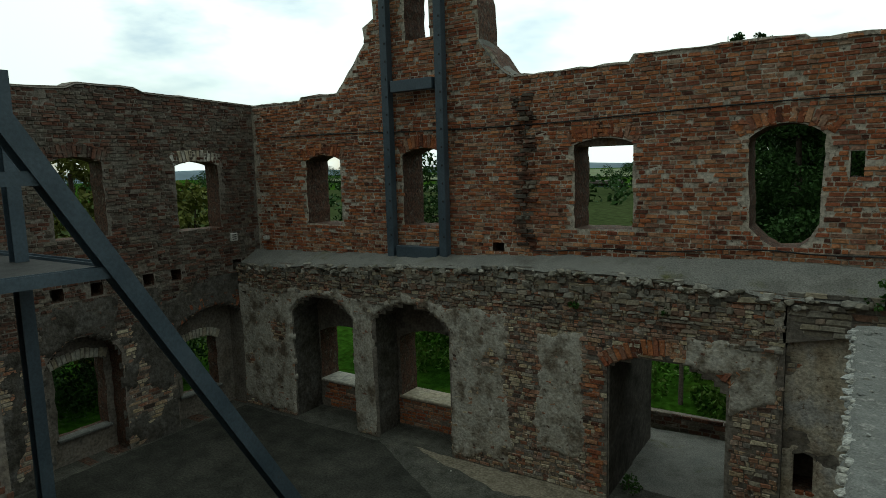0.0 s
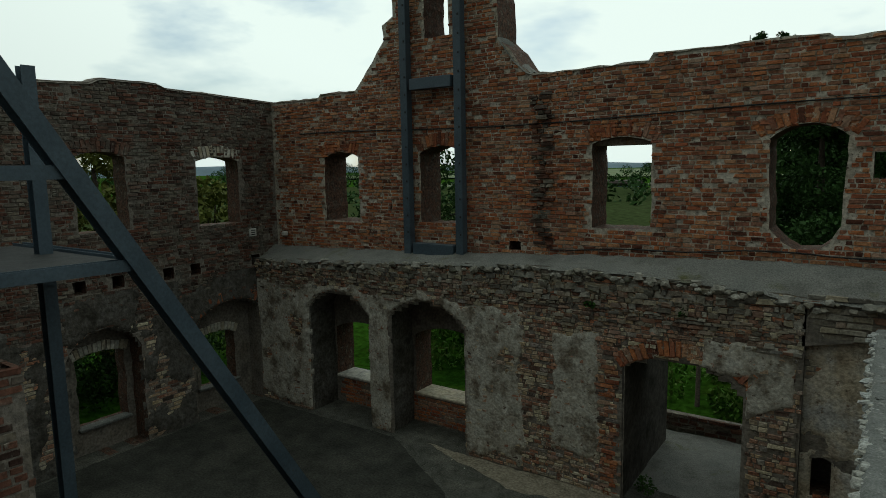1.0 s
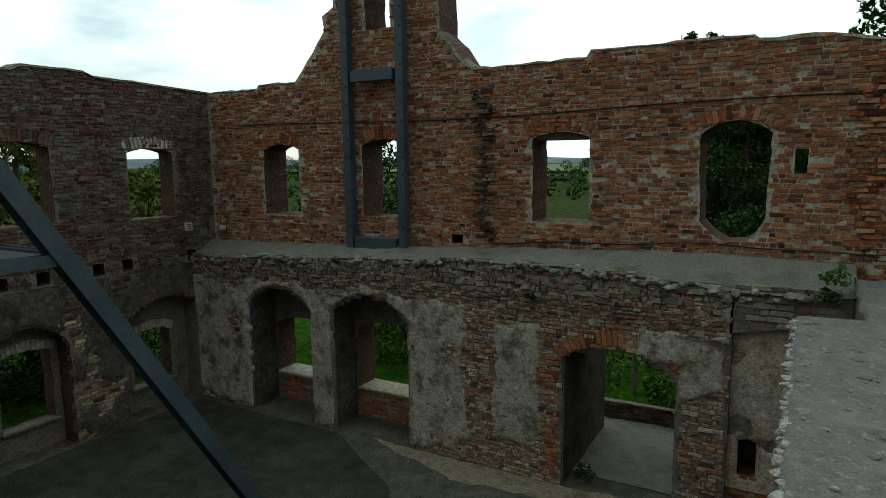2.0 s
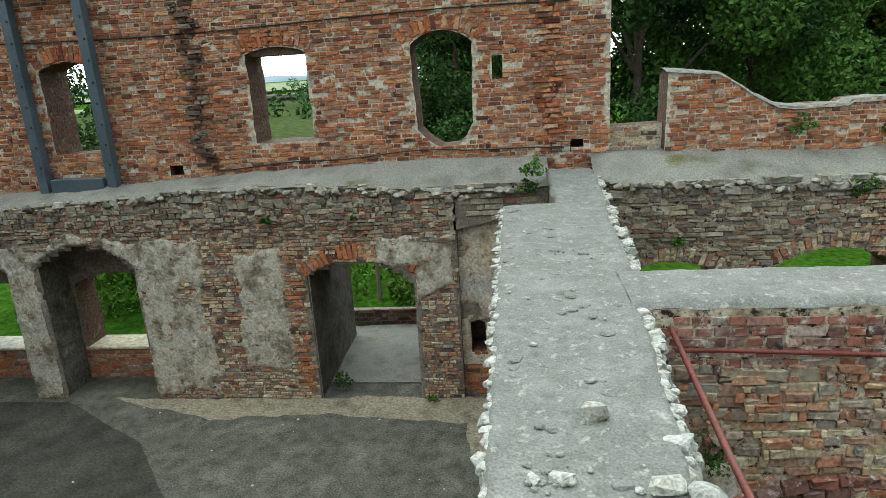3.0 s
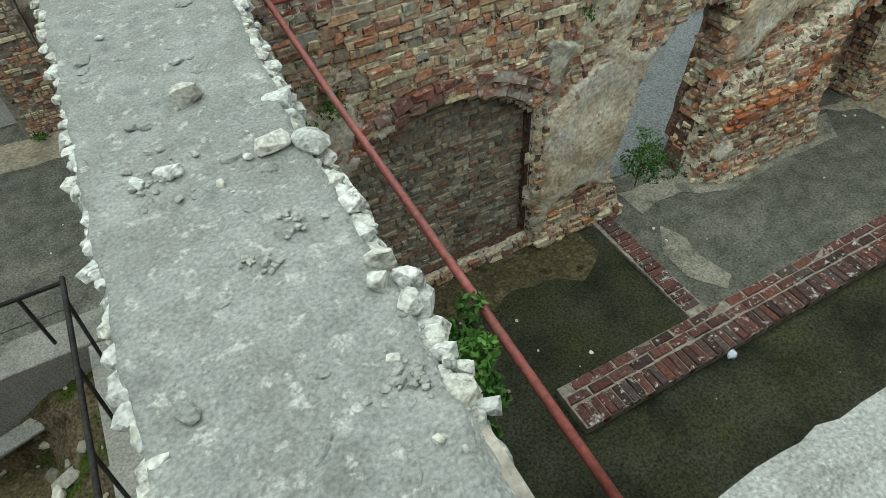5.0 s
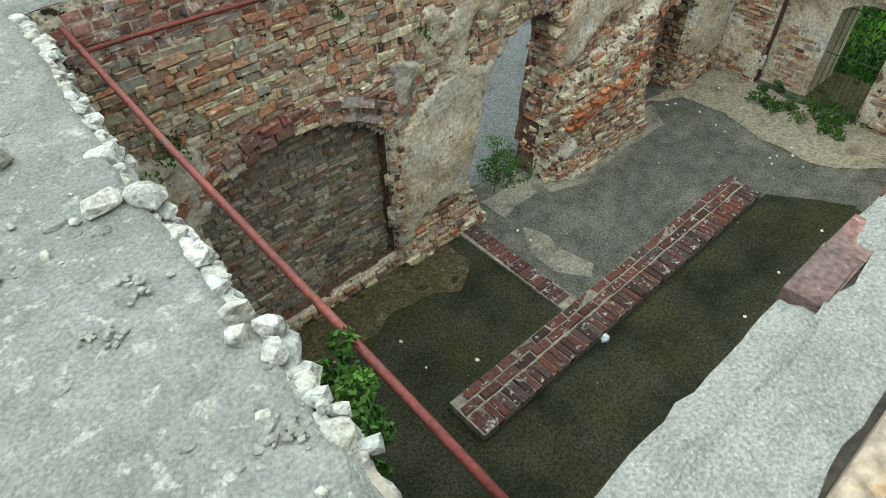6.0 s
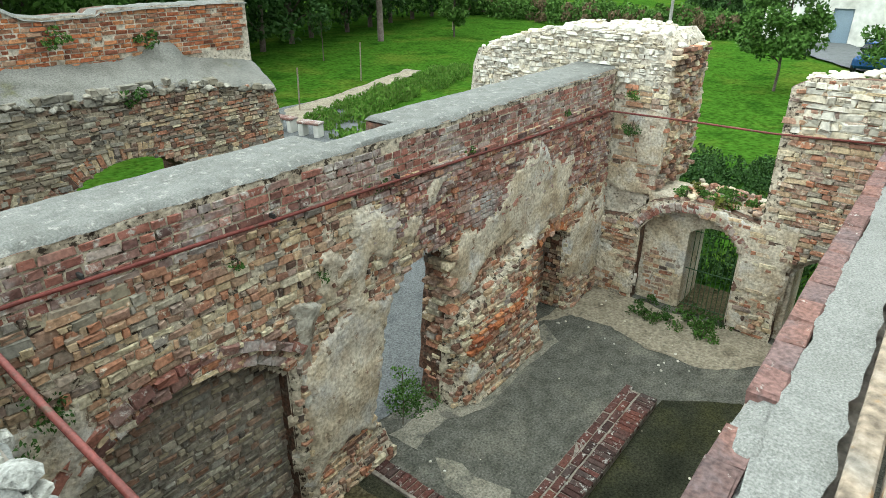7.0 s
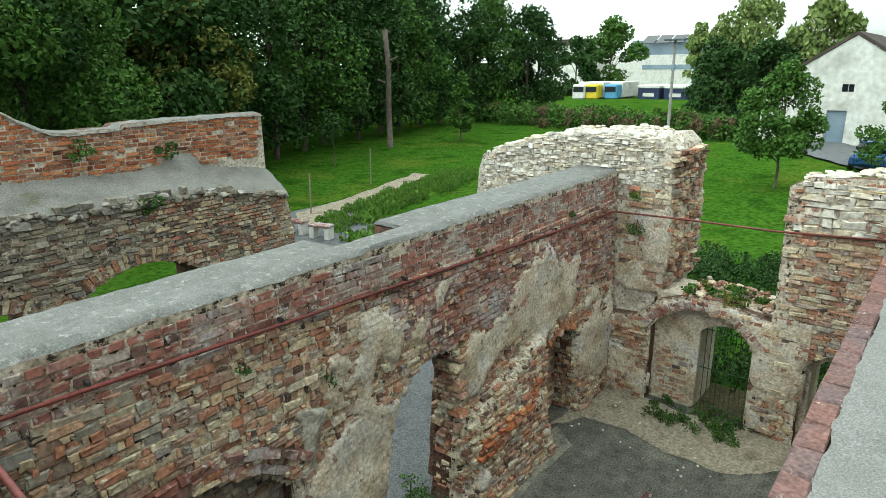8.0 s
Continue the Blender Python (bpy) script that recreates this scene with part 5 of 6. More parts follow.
# ---- cables and pipes ----
def cable(pts, r, label, material=BLACK_IRON):
    t = thing("cable", pts[0], label, "cable")
    tube("strand", pts, r, material, t, sides=5)


cable([(x, 10.72, 6.42 + 0.16 * (x + 8.4) / 8.6 * 0.2 - 0.05 * math.sin((x + 8.4) * 0.6)) for x in np.arange(-11.5, 1.7, 0.6)], 0.012, "thin dark tension cable strung across the brick wall")
cable([(x, 10.70, ledge_back(x) + 0.07 + 0.02 * math.sin(x * 3)) for x in np.arange(-5.0, 1.2, 0.4)], 0.012, "dark cable lying along the foot of the upper wall")


def pipe_run(label, pts, r=0.017):
    t = thing("pipe", pts[0], label, "pipe")
    tube("pipe_run", pts, r, PIPE_RED, t)
    return t


run = pipe_run("red-brown painted steel pipe along the brick wall", [(1.28, 4.3, 3.62), (1.6, 4.34, 3.6), (3.7, 4.35, 3.51), (6.0, 4.35, 3.42), (8.5, 4.34, 3.33), (10.3, 4.33, 3.27)])
for x in np.arange(2.0, 10.4, 1.6):
    box_part("bracket", (x - 0.012, 4.34, 3.62 - 0.04 * (x - 1.3)), (x + 0.012, 4.43, 3.66 - 0.04 * (x - 1.3)), BLACK_IRON, run, bevel=0.003)
run = pipe_run("red-brown painted steel pipe running beside the capped wall", [(1.26, 4.38, 3.76), (1.25, 3.0, 3.62), (1.25, 1.6, 3.52), (1.25, 0.5, 3.42)], 0.02)
run = pipe_run("thin red-brown pipe spanning the gap in the end wall", [(10.3, 4.33, 3.27), (10.3, 3.1, 3.3), (10.33, 1.9, 3.3), (10.33, 0.2, 3.4)], 0.015)

# ---- parapet beside the viewer ----
parapet = box_part("parapet", (1.0, -0.1, -0.1), (10.38, 0.41, 3.83), MORTAR_DARK, None, bevel=0.02)
tagged(parapet, "low parapet wall edged with flat red bricks and cement", "wall", kind="structure")
top_sheet("capping", poly_rail([(0.9, 0.02), (10.36, 0.06)]), poly_rail([(0.9, 0.275), (10.36, 0.285)]), 160, 10, lambda x, y: 3.925 if x > 1.9 else 3.93, CEMENT, parapet, "smooth pale cement capping", rough=0.004, drop=0.0, seed=120)
rng = random.Random(23)
rows, x = [], 2.28
while x < 10.6:
    w = 0.265 * rng.uniform(0.92, 1.1)
    if not (2.62 < x < 2.9):
        a = np.array((math.cos(0.02), 0.0, 0.0))
        rows.append((np.array((x + w / 2, 0.345 + rng.uniform(-0.006, 0.006), 3.885 + rng.uniform(-0.006, 0.004))), np.array((1.0, 0, 0)), np.array((0.0, 1, 0)), Z, w - 0.014, 0.135, 0.09))
    x += w
place_pieces("brick", rows, BRICK_PINK, parapet, 0.06)
top_sheet("mortar_bed", poly_rail([(0.95, 0.24), (10.36, 0.26)]), poly_rail([(0.95, 0.40), (10.36, 0.40)]), 120, 5, lambda x, y: 3.935 if x < 2.25 or 2.6 < x < 2.88 else 3.885, CEMENT, parapet, "broken mortar bed", rough=0.008, drop=0.02, seed=121)
deck = thing("timber_rail", (5.0, -0.05, 3.9), "weathered wooden plank fixed along the parapet", "wooden beam")
box_part("plank", (0.4, -0.1, 3.86), (10.3, 0.0, 3.99), WOOD, deck, bevel=0.01)
box_part("plank", (0.4, -0.28, 3.92), (10.3, -0.12, 4.04), WOOD, deck, bevel=0.012)
platform = thing("timber_platform", (2.0, -1.2, 3.8), "weathered wooden viewing platform boards", "platform")
for k in range(9):
    box_part("board", (-1.5, -2.1 + k * 0.2, 3.72), (7.0, -1.92 + k * 0.2, 3.77), WOOD, platform, bevel=0.006)

# ---- low brick footings on the floor ----
def footing(label, rows, core, z):
    t = thing("brick_footing", (core[0][0], core[0][1], 0.0), label, "footing")
    box_part("mortar_core", (*core[0], -0.02), (*core[1], z - 0.006), MORTAR_DARK, t, bevel=0.005)
    place_pieces("brick", rows, BRICK_MAROON, t, 0.05)


X, Y = np.array((1.0, 0, 0)), np.array((0, 1.0, 0))
rng = random.Random(31)
rows = []
for k in range(58):
    rows.append((np.array((2.78 + k * 0.087, 2.2, 0.085 + rng.uniform(-0.006, 0.006))), X, Y, Z, 0.078, 0.235, 0.09))
for k in range(20):
    rows.append((np.array((2.86 + k * 0.25, 2.39 + rng.uniform(-0.008, 0.008), 0.083 + rng.uniform(-0.006, 0.006))), X, Y, Z, 0.236, 0.1, 0.09))
for k in range(20):
    rows.append((np.array((2.98 + k * 0.25, 2.505, 0.082 + rng.uniform(-0.008, 0.006))), X, Y, Z, 0.236, 0.1, 0.09))
footing("low red brick footing with white mortar joints", rows, ((2.72, 2.08), (7.78, 2.56)), 0.12)
rows = []
for k in range(19):
    rows.append((np.array((4.62 - 0.003 * k, 4.3 - k * 0.088, 0.03 + rng.uniform(-0.012, 0.006))), X, Y, Z, 0.2, 0.076, 0.07))
footing("low branch of red brick footing sunk in the floor", rows, ((4.46, 2.58), (4.7, 4.25)), 0.05)
rng = random.Random(33)
scatter = []
for _ in range(90):
    x, y = rng.choice([(rng.uniform(1.3, 8), rng.uniform(0.8, 4.2)), (rng.uniform(8.3, 10.4), rng.uniform(2, 4.2)), (rng.uniform(-7, -0.3), rng.uniform(6, 9.9))])
    s = rng.uniform(0.015, 0.05)
    scatter.append((x, y, s * 0.2, s, s * 1.2, s * 0.7, rng.uniform(0, 6)))
for i, r in enumerate(scatter):
    me = lumps(PALE_STONE)[i % 6]
    ob = new("loose_stone", me)
    ob.matrix_world = Matrix.Translation(r[:3]) @ Matrix.Rotation(r[6], 4, "Z") @ Matrix.Diagonal((*r[3:6], 1))
    tagged(ob, "small pale loose stone lying on the floor", "stone", "loose stones on the floor")
wrap = thing("litter", (4.5, 2.05, 0.0), "crumpled white and blue litter on the floor", "litter")
bm = bmesh.new()
bmesh.ops.create_icosphere(bm, subdivisions=2, radius=0.05, matrix=Matrix.Translation((4.5, 2.05, 0.03)))
for v in bm.verts:
    v.co += Vector((0.02, 0.02, 0.012)) * noise.noise(v.co * 30)
part("wrapper", bm, mat("litter_paper", [(0.35, 0.4, 0.5), (0.6, 0.62, 0.65)], scale=30), wrap)

# ---- pit with railing beside the cross wall ----
railing = thing("pit_railing", (-1.8, 5.5, 0.0), "dark iron railing around a stair pit", "railing")
tube("handrail", [(-4.4, 5.5, 1.0), (-1.03, 5.5, 1.0)], 0.024, BLACK_IRON, railing)
for x in (-3.69, -2.95, -2.2, -1.46):
    tube("post", [(x, 5.5, 1.0), (x - 0.05, 5.66, 0.12)], 0.02, BLACK_IRON, railing, sides=6)
tube("wire", [(-4.4, 5.55, 0.62), (-1.1, 5.55, 0.62)], 0.006, BLACK_IRON, railing, sides=5)
tube("end_rail", [(-1.04, 5.52, 1.04), (-1.05, 3.0, 1.0)], 0.026, BLACK_IRON, railing)
for y in (5.24, 4.39, 3.5):
    tube("post", [(-1.05, y, 1.0), (-1.1, y, 0.1)], 0.02, BLACK_IRON, railing, sides=6)
kerb = thing("pit_kerb", (-2.2, 5.5, 0.0), "concrete kerb and walls around the stair pit", "kerb")
box_part("kerb_front", (-4.6, 5.47, -1.3), (-0.9, 5.95, 0.12), LEDGE, kerb, bevel=0.015)
box_part("kerb_side", (-1.22, 2.4, -1.3), (-0.92, 5.466, 0.1), LEDGE, kerb, bevel=0.015)
box_part("pit_wall", (-4.6, 2.4, -1.3), (-1.225, 2.6, 0.05), MORTAR_DARK, kerb, bevel=0.015)
box_part("pit_wall", (-4.6, 2.605, -1.3), (-4.4, 5.465, 0.05), MORTAR_DARK, kerb, bevel=0.015)
flat_patch("pit_floor", [(-4.45, 2.55), (-1.15, 2.55), (-1.15, 5.5), (-4.45, 5.5)], -1.1, DIRT, "dark earth at the bottom of the pit", "soil", 12, 0.0)


def heap_height(x, y):
    """Earth slumped against the kerb, with a hollow under a slab."""
    h = -0.3 - 0.35 * max(0.0, -1.5 - x) - 0.3 * max(0.0, 5.1 - y) - 0.5 * max(0.0, -2.2 - x)
    h -= 0.8 * math.exp(-((x + 2.3) / 0.34) ** 2 - ((y - 4.95) / 0.3) ** 2)
    return max(-1.15, h + 0.07 * fbm(x, y, 2.4, 3) + 0.04 * fbm(x, y, 8, 5))


hx, hy = np.arange(-3.9, -1.2, 0.06), np.arange(3.2, 5.5, 0.06)
MOSS = mat("mossy_earth", [(0.03, 0.023, 0.014), (0.08, 0.062, 0.04), (0.05, 0.039, 0.024)], scale=4, bump=1.0, bump_scale=30, fine=30, fine_amount=0.6, tint=(0.028, 0.042, 0.008), tint_scale=1.9, tint_range=(0.47, 0.6), spec=0.0)
heap = mesh_part("earth_heap", [(x, y, heap_height(x, y)) for x in hx for y in hy], [(i * len(hy) + j, (i + 1) * len(hy) + j, (i + 1) * len(hy) + j + 1, i * len(hy) + j + 1) for i in range(len(hx) - 1) for j in range(len(hy) - 1)], MOSS, smooth=True)
tagged(heap, "slumped mossy brown earth in the stair pit", "soil", kind="structure")
rng = random.Random(41)
for i in range(80):
    k = rng.uniform(0.04, 0.14) if i > 14 else rng.uniform(0.16, 0.28)
    x, y = rng.uniform(-3.2, -1.32), rng.uniform(3.5, 5.4)
    if x > -1.9 and y > 4.75 and i % 4:
        x -= 0.7
    ob = new("rubble_stone", lumps(GREY_STONE if i % 3 else RUBBLE_GREY)[i % 6])
    ob.matrix_world = Matrix.Translation((x, y, heap_height(x, y) + k * 0.12)) @ Matrix.Rotation(rng.uniform(0, 6), 4, "Z") @ Matrix.Diagonal((k, k * 1.3, k * 0.6, 1))
    tagged(ob, "rough rubble stone heaped in the pit", "stone", "rubble in the pit")
slate = thing("broken_slab", (-2.25, 5.2, -0.6), "thin broken stone slab lying over the hollow", "slab")
box_part("stone_slab", (-2.7, 5.12, -0.6), (-1.95, 5.36, -0.55), LEDGE, slate, bevel=0.012, m=Matrix.Translation((-2.3, 5.1, 0)) @ Matrix.Rotation(0.25, 4, "Z") @ Matrix.Translation((2.3, -5.1, 0)))

# ---- gate ----
gate = thing("mesh_gate", (10.69, 2.45, 0.0), "green wire mesh gate closing the low arch", "gate")
GREEN_WIRE = mat("green_coated_wire", [(0.03, 0.07, 0.03), (0.05, 0.1, 0.045)], rough=0.5, bump=0)
for y in np.arange(2.08, 2.83, 0.075):
    tube("bar", [(10.68, y, 0.02), (10.68, y, 1.5)], 0.006, GREEN_WIRE, gate, sides=4)
for z in (0.08, 0.75, 1.44):
    tube("rail", [(10.688, 2.05, z), (10.688, 2.83, z)], 0.009, GREEN_WIRE, gate, sides=5)


# ---- plants ----
def leaf_cloud(name, centres, n, size, material, parent, seed, kind=None, squash=1.0, droop=0.0):
    """Many small leaf-shaped faces spread through clumps (x, y, z, radius)."""
    rng = np.random.default_rng(seed)
    c = np.array(centres, float)
    w = c[:, 3] ** 2
    pick = rng.choice(len(c), n, p=w / w.sum())
    d = rng.normal(size=(n, 3))
    d /= np.linalg.norm(d, axis=1)[:, None]
    r = c[pick, 3:4] * rng.uniform(0.45, 1.0, (n, 1)) ** 0.6
    p = c[pick, :3] + d * r * (1, 1, squash)
    a = rng.normal(size=(n, 3))
    a[:, 2] -= droop
    a /= np.linalg.norm(a, axis=1)[:, None]
    b = np.cross(a, rng.normal(size=(n, 3)))
    b /= np.linalg.norm(b, axis=1)[:, None]
    s = size * rng.uniform(0.6, 1.4, (n, 1))
    q = np.stack([p - a * s, p + b * s * 0.55, p + a * s, p - b * s * 0.55], 1).reshape(-1, 3)
    o = ORIGIN.get(parent, np.zeros(3))
    me = bpy.data.meshes.new(name)
    me.from_pydata((q - o).tolist(), [], [(4 * i, 4 * i + 1, 4 * i + 2, 4 * i + 3) for i in range(n)])
    me.materials.append(material)
    ob = new(name, me)
    ob.parent = parent
    ORIGIN[ob] = o
    if kind:
        ob["kind"] = kind
    return ob


def tree(loc, height, spread, label, leaf, n, size, seed, group="", trunk_r=0.22, bare=0.25, name="tree", bark=BARK, conic=0.0, droop=0.0, clumps=34):
    rng = random.Random(seed)
    t = thing(name, loc, label, "tree", group)
    x0, y0, z0 = loc
    pts = [(x0, y0, z0 - 0.1)]
    for k in range(1, 6):
        pts.append((x0 + rng.gauss(0, 0.04) * height * 0.1, y0 + rng.gauss(0, 0.04) * height * 0.1, z0 + height * 0.82 * k / 5))
    tube("trunk", pts, trunk_r, bark, t, sides=8, taper=0.25)
    cl = []
    for k in range(clumps):
        f = rng.random()
        z = z0 + height * (bare + (0.95 - bare) * f)
        prof = math.sin(math.pi * min(1, 0.18 + 0.82 * f)) ** 0.7 * (1 - conic) + conic * (1 - f)
        rad = spread * prof * rng.uniform(0.3, 1.0)
        w = rng.uniform(0, 6.28)
        cl.append((x0 + rad * math.cos(w), y0 + rad * math.sin(w), z, spread * rng.uniform(0.2, 0.38) * (1 - 0.4 * conic * f)))
    for k in range(7):
        c = cl[k * 4 % len(cl)]
        zb = min(c[2] - 0.2, z0 + height * 0.6)
        tube("limb", [(x0, y0, max(z0 + height * bare * 0.8, zb - spread * 0.5)), ((x0 + c[0]) / 2, (y0 + c[1]) / 2, zb), c[:3]], trunk_r * 0.35, bark, t, sides=5, taper=0.3)
    leaf_cloud("crown", cl, n, size, leaf, t, seed, droop=droop, squash=0.8)
    return t


# tall trees close behind the north wall
near = [((4.3, 22.5, -0.3), 12.5, 4.6, LEAF_DARK, 48000, 0.1, 201), ((9.0, 25.5, -0.3), 12.0, 4.8, LEAF_MID, 48000, 0.1, 202), ((-1.2, 16.6, -0.1), 7.6, 2.2, LEAF_DARK, 52000, 0.05, 203), ((-2.1, 22.0, -0.1), 8.3, 2.2, LEAF_DARK, 26000, 0.08, 213), ((1.5, 25.5, -0.2), 8.8, 3.0, LEAF_DARK, 26000, 0.13, 209), ((-11.5, 15.2, 0.0), 7.4, 1.9, LEAF_DARK, 12000, 0.055, 204), ((-8.9, 15.6, 0.0), 6.6, 1.7, LEAF_DARK, 12000, 0.055, 205), ((14.5, 30, -0.2), 13, 5.0, LEAF_DARK, 12000, 0.18, 206), ((-17.0, 8.6, 0), 7.0, 2.4, LEAF_YELLOW, 7000, 0.09, 207), ((-22.0, 15.5, 0), 5.2, 2.6, LEAF_YELLOW, 3000, 0.14, 208)]
for loc, h, s, leaf, n, size, seed in near:
    tree(loc, h, s, "leafy deciduous tree close behind the ruined wall", leaf, n, size, seed, "trees behind the wall", clumps=44, bare=0.18)
# the dark wood beyond the lawn
wood = [(14, 33, 14), (18, 33, 14), (21.5, 32.5, 13), (25.5, 34, 14.5), (29, 35.5, 14), (32, 37, 13.5), (36, 37.5, 13), (39.5, 38.5, 12.5), (43, 39.5, 12.8), (47, 40.5, 12.5), (51, 41.5, 12), (55.5, 41, 12), (59, 41, 12.5), (62, 38, 11.5), (16, 40, 17), (22, 41, 17), (28, 43, 17), (34, 44, 16), (41, 46, 16), (48, 48, 15), (56, 48, 15), (64, 44, 13.5), (10, 38, 16), (24, 50, 19), (36, 53, 18), (66, 39, 12)]
for k, (x, y, h) in enumerate(wood):
    tree((x, y, -0.2), h, h * 0.3, "dark green broadleaf tree of the wood", LEAF_DARK if k % 4 else LEAF_MID, 7500, 0.17, 300 + k, "trees of the wood", trunk_r=0.2, bare=0.1, clumps=60)
tree((17.5, 29.5, -0.2), 10.5, 3.2, "half-bare tree with yellowing leaves at the wood edge", LEAF_YELLOW, 5000, 0.13, 330, trunk_r=0.2, bare=0.35)
tree((128, 59, -1.6), 15, 6.5, "round-headed tree before the white hall", LEAF_MID, 5000, 0.36, 331, "trees by the road", bare=0.15)
tree((119, 62, -1.4), 11.5, 5.0, "round-headed tree before the white hall", LEAF_DARK, 5000, 0.36, 332, "trees by the road", bare=0.1)
tree((77, 19.5, -0.4), 12.4, 5.0, "tall willow with pale drooping foliage", LEAF_WILLOW, 9000, 0.24, 333, bare=0.25, droop=1.6)
tree((118, 38, -1.3), 13, 3.2, "pale green tree behind the hall", LEAF_WILLOW, 2500, 0.35, 334, bare=0.3)
tree((74, 12, -0.4), 11.5, 4.2, "pale willow beside the white house", LEAF_WILLOW, 3800, 0.3, 335, bare=0.35, droop=1.4)
for k, (x, y, h, s) in enumerate([(58, 16.2, 7.0, 3.2), (61, 13.5, 7.4, 3.2), (64, 19, 8.0, 3.4)]):
    tree((x, y, -0.4), h, s, "dense dark hedge tree by the drive", LEAF_DARK, 6000, 0.18, 340 + k, "hedge trees", bare=0.02, clumps=40)
tree((32.4, 6.4, -0.05), 5.5, 1.7, "young maple tree on the lawn", LEAF_MID, 11000, 0.09, 350, "young trees on the lawn", trunk_r=0.07, bare=0.27, clumps=70)
tree((35.5, 2.2, -0.05), 4.2, 1.5, "young maple tree on the lawn", LEAF_MID, 2600, 0.1, 351, "young trees on the lawn", trunk_r=0.06, bare=0.25)
tree((38.8, 29.4, -0.1), 5.6, 1.25, "young conical tree on the lawn", LEAF_MID, 2600, 0.15, 352, "young trees on the lawn", trunk_r=0.07, bare=0.18, conic=0.7)
tree((25.5, 28.5, -0.1), 3.4, 0.8, "thin sapling on the lawn", LEAF_DARK, 500, 0.1, 353, "young trees on the lawn", trunk_r=0.035, bare=0.45)
snag = thing("dead_tree", (33.9, 32.0, -0.1), "tall bare dead trunk at the wood edge", "tree")
tube("trunk", [(33.9, 32.0, -0.2), (33.85, 32.0, 2.8), (33.95, 31.95, 5.3), (33.75, 32.0, 7.9)], 0.22, DEADWOOD, snag, sides=10, taper=0.8)
tube("branch_stub", [(33.9, 31.9, 5.8), (34.2, 31.3, 6.1)], 0.1, DEADWOOD, snag, sides=6, taper=0.5)
tube("branch_stub", [(33.85, 32.0, 4.3), (33.5, 32.6, 4.6)], 0.09, DEADWOOD, snag, sides=6, taper=0.5)

rng = random.Random(61)
cl = []
for _ in range(260):
    f = rng.random()
    x, y = 57 - 6 * f + rng.gauss(0, 1.5), 40 - 27 * f + rng.gauss(0, 1.4)
    cl.append((x, y, rng.uniform(0.1, 1.2), rng.uniform(0.5, 1.0)))
hedge = leaf_cloud("scrub", cl, 26000, 0.14, LEAF_MID, None, 71)
tagged(hedge, "band of tangled green scrub along the lawn edge", "scrub", kind="stuff")
dry = [(x + rng.gauss(0, 0.5) - 0.6, y + rng.gauss(0, 0.5), z + 0.1, r * 0.6) for x, y, z, r in cl[::3]]
dead_stems = leaf_cloud("dry_scrub", dry, 9000, 0.13, SCRUB_DRY, None, 76, droop=-2.0)
tagged(dead_stems, "brown dry stems among the green scrub", "scrub", kind="stuff")
cl = [(rng.uniform(15, 27), 0, 0, 0) for _ in range(150)]
cl = [(x + rng.gauss(0, 0.3), 18.6 + (x - 15) * 0.24 + rng.uniform(-2.2, -0.4), 0.1, rng.uniform(0.15, 0.4)) for x, *_ in cl]
weeds = leaf_cloud("tall_weeds", cl, 30000, 0.045, BLADES, None, 72, droop=-2.5)
tagged(weeds, "tall dry grass and weeds beside the path", "weeds", kind="stuff")
cl = [(rng.uniform(13.5, 16.5), rng.uniform(13.5, 16), 0.2, rng.uniform(0.25, 0.5)) for _ in range(18)] + [(rng.uniform(12, 15), rng.uniform(10.5, 14), 0.15, rng.uniform(0.2, 0.4)) for _ in range(18)]
weeds = leaf_cloud("tall_weeds", cl, 3500, 0.09, BLADES, None, 73, droop=-2.0)
tagged(weeds, "green weeds at the edge of the gravel yard", "weeds", kind="stuff")
# shady undergrowth behind the gate and the north door
cl = [(rng.uniform(11.75, 20), rng.uniform(0, 8), 0.1, rng.uniform(0.2, 0.45)) for _ in range(260)]
weeds = leaf_cloud("undergrowth", cl, 44000, 0.045, LEAF_DARK, None, 74, droop=-1.0)
tagged(weeds, "dark green undergrowth behind the end wall", "weeds", kind="stuff")
cl = [(rng.uniform(-12, 0), rng.uniform(14, 19), 0.35, rng.uniform(0.2, 0.5)) for _ in range(150)]
weeds = leaf_cloud("undergrowth", cl, 14000, 0.07, BLADES, None, 75, droop=-1.0)
tagged(weeds, "bright green grass and weeds beyond the doorway", "weeds", kind="stuff")


def tuft(loc, r, n, size, leaf, seed, label="green weed growing from a masonry joint", flat=0.8, group="weeds on the walls"):
    t = thing("weed", loc, label, "weed", group)
    rr = random.Random(seed)
    cl = [(loc[0] + rr.gauss(0, r * 0.5), loc[1] + rr.gauss(0, r * 0.4), loc[2] + abs(rr.gauss(0, r * 0.5)), r * rr.uniform(0.3, 0.6)) for _ in range(6)]
    leaf_cloud("leaves", cl, n, size, leaf, t, seed, squash=flat)
    tube("stem", [loc, (loc[0], loc[1] - 0.02, loc[2] + r)], 0.008, BARK, t, sides=4)


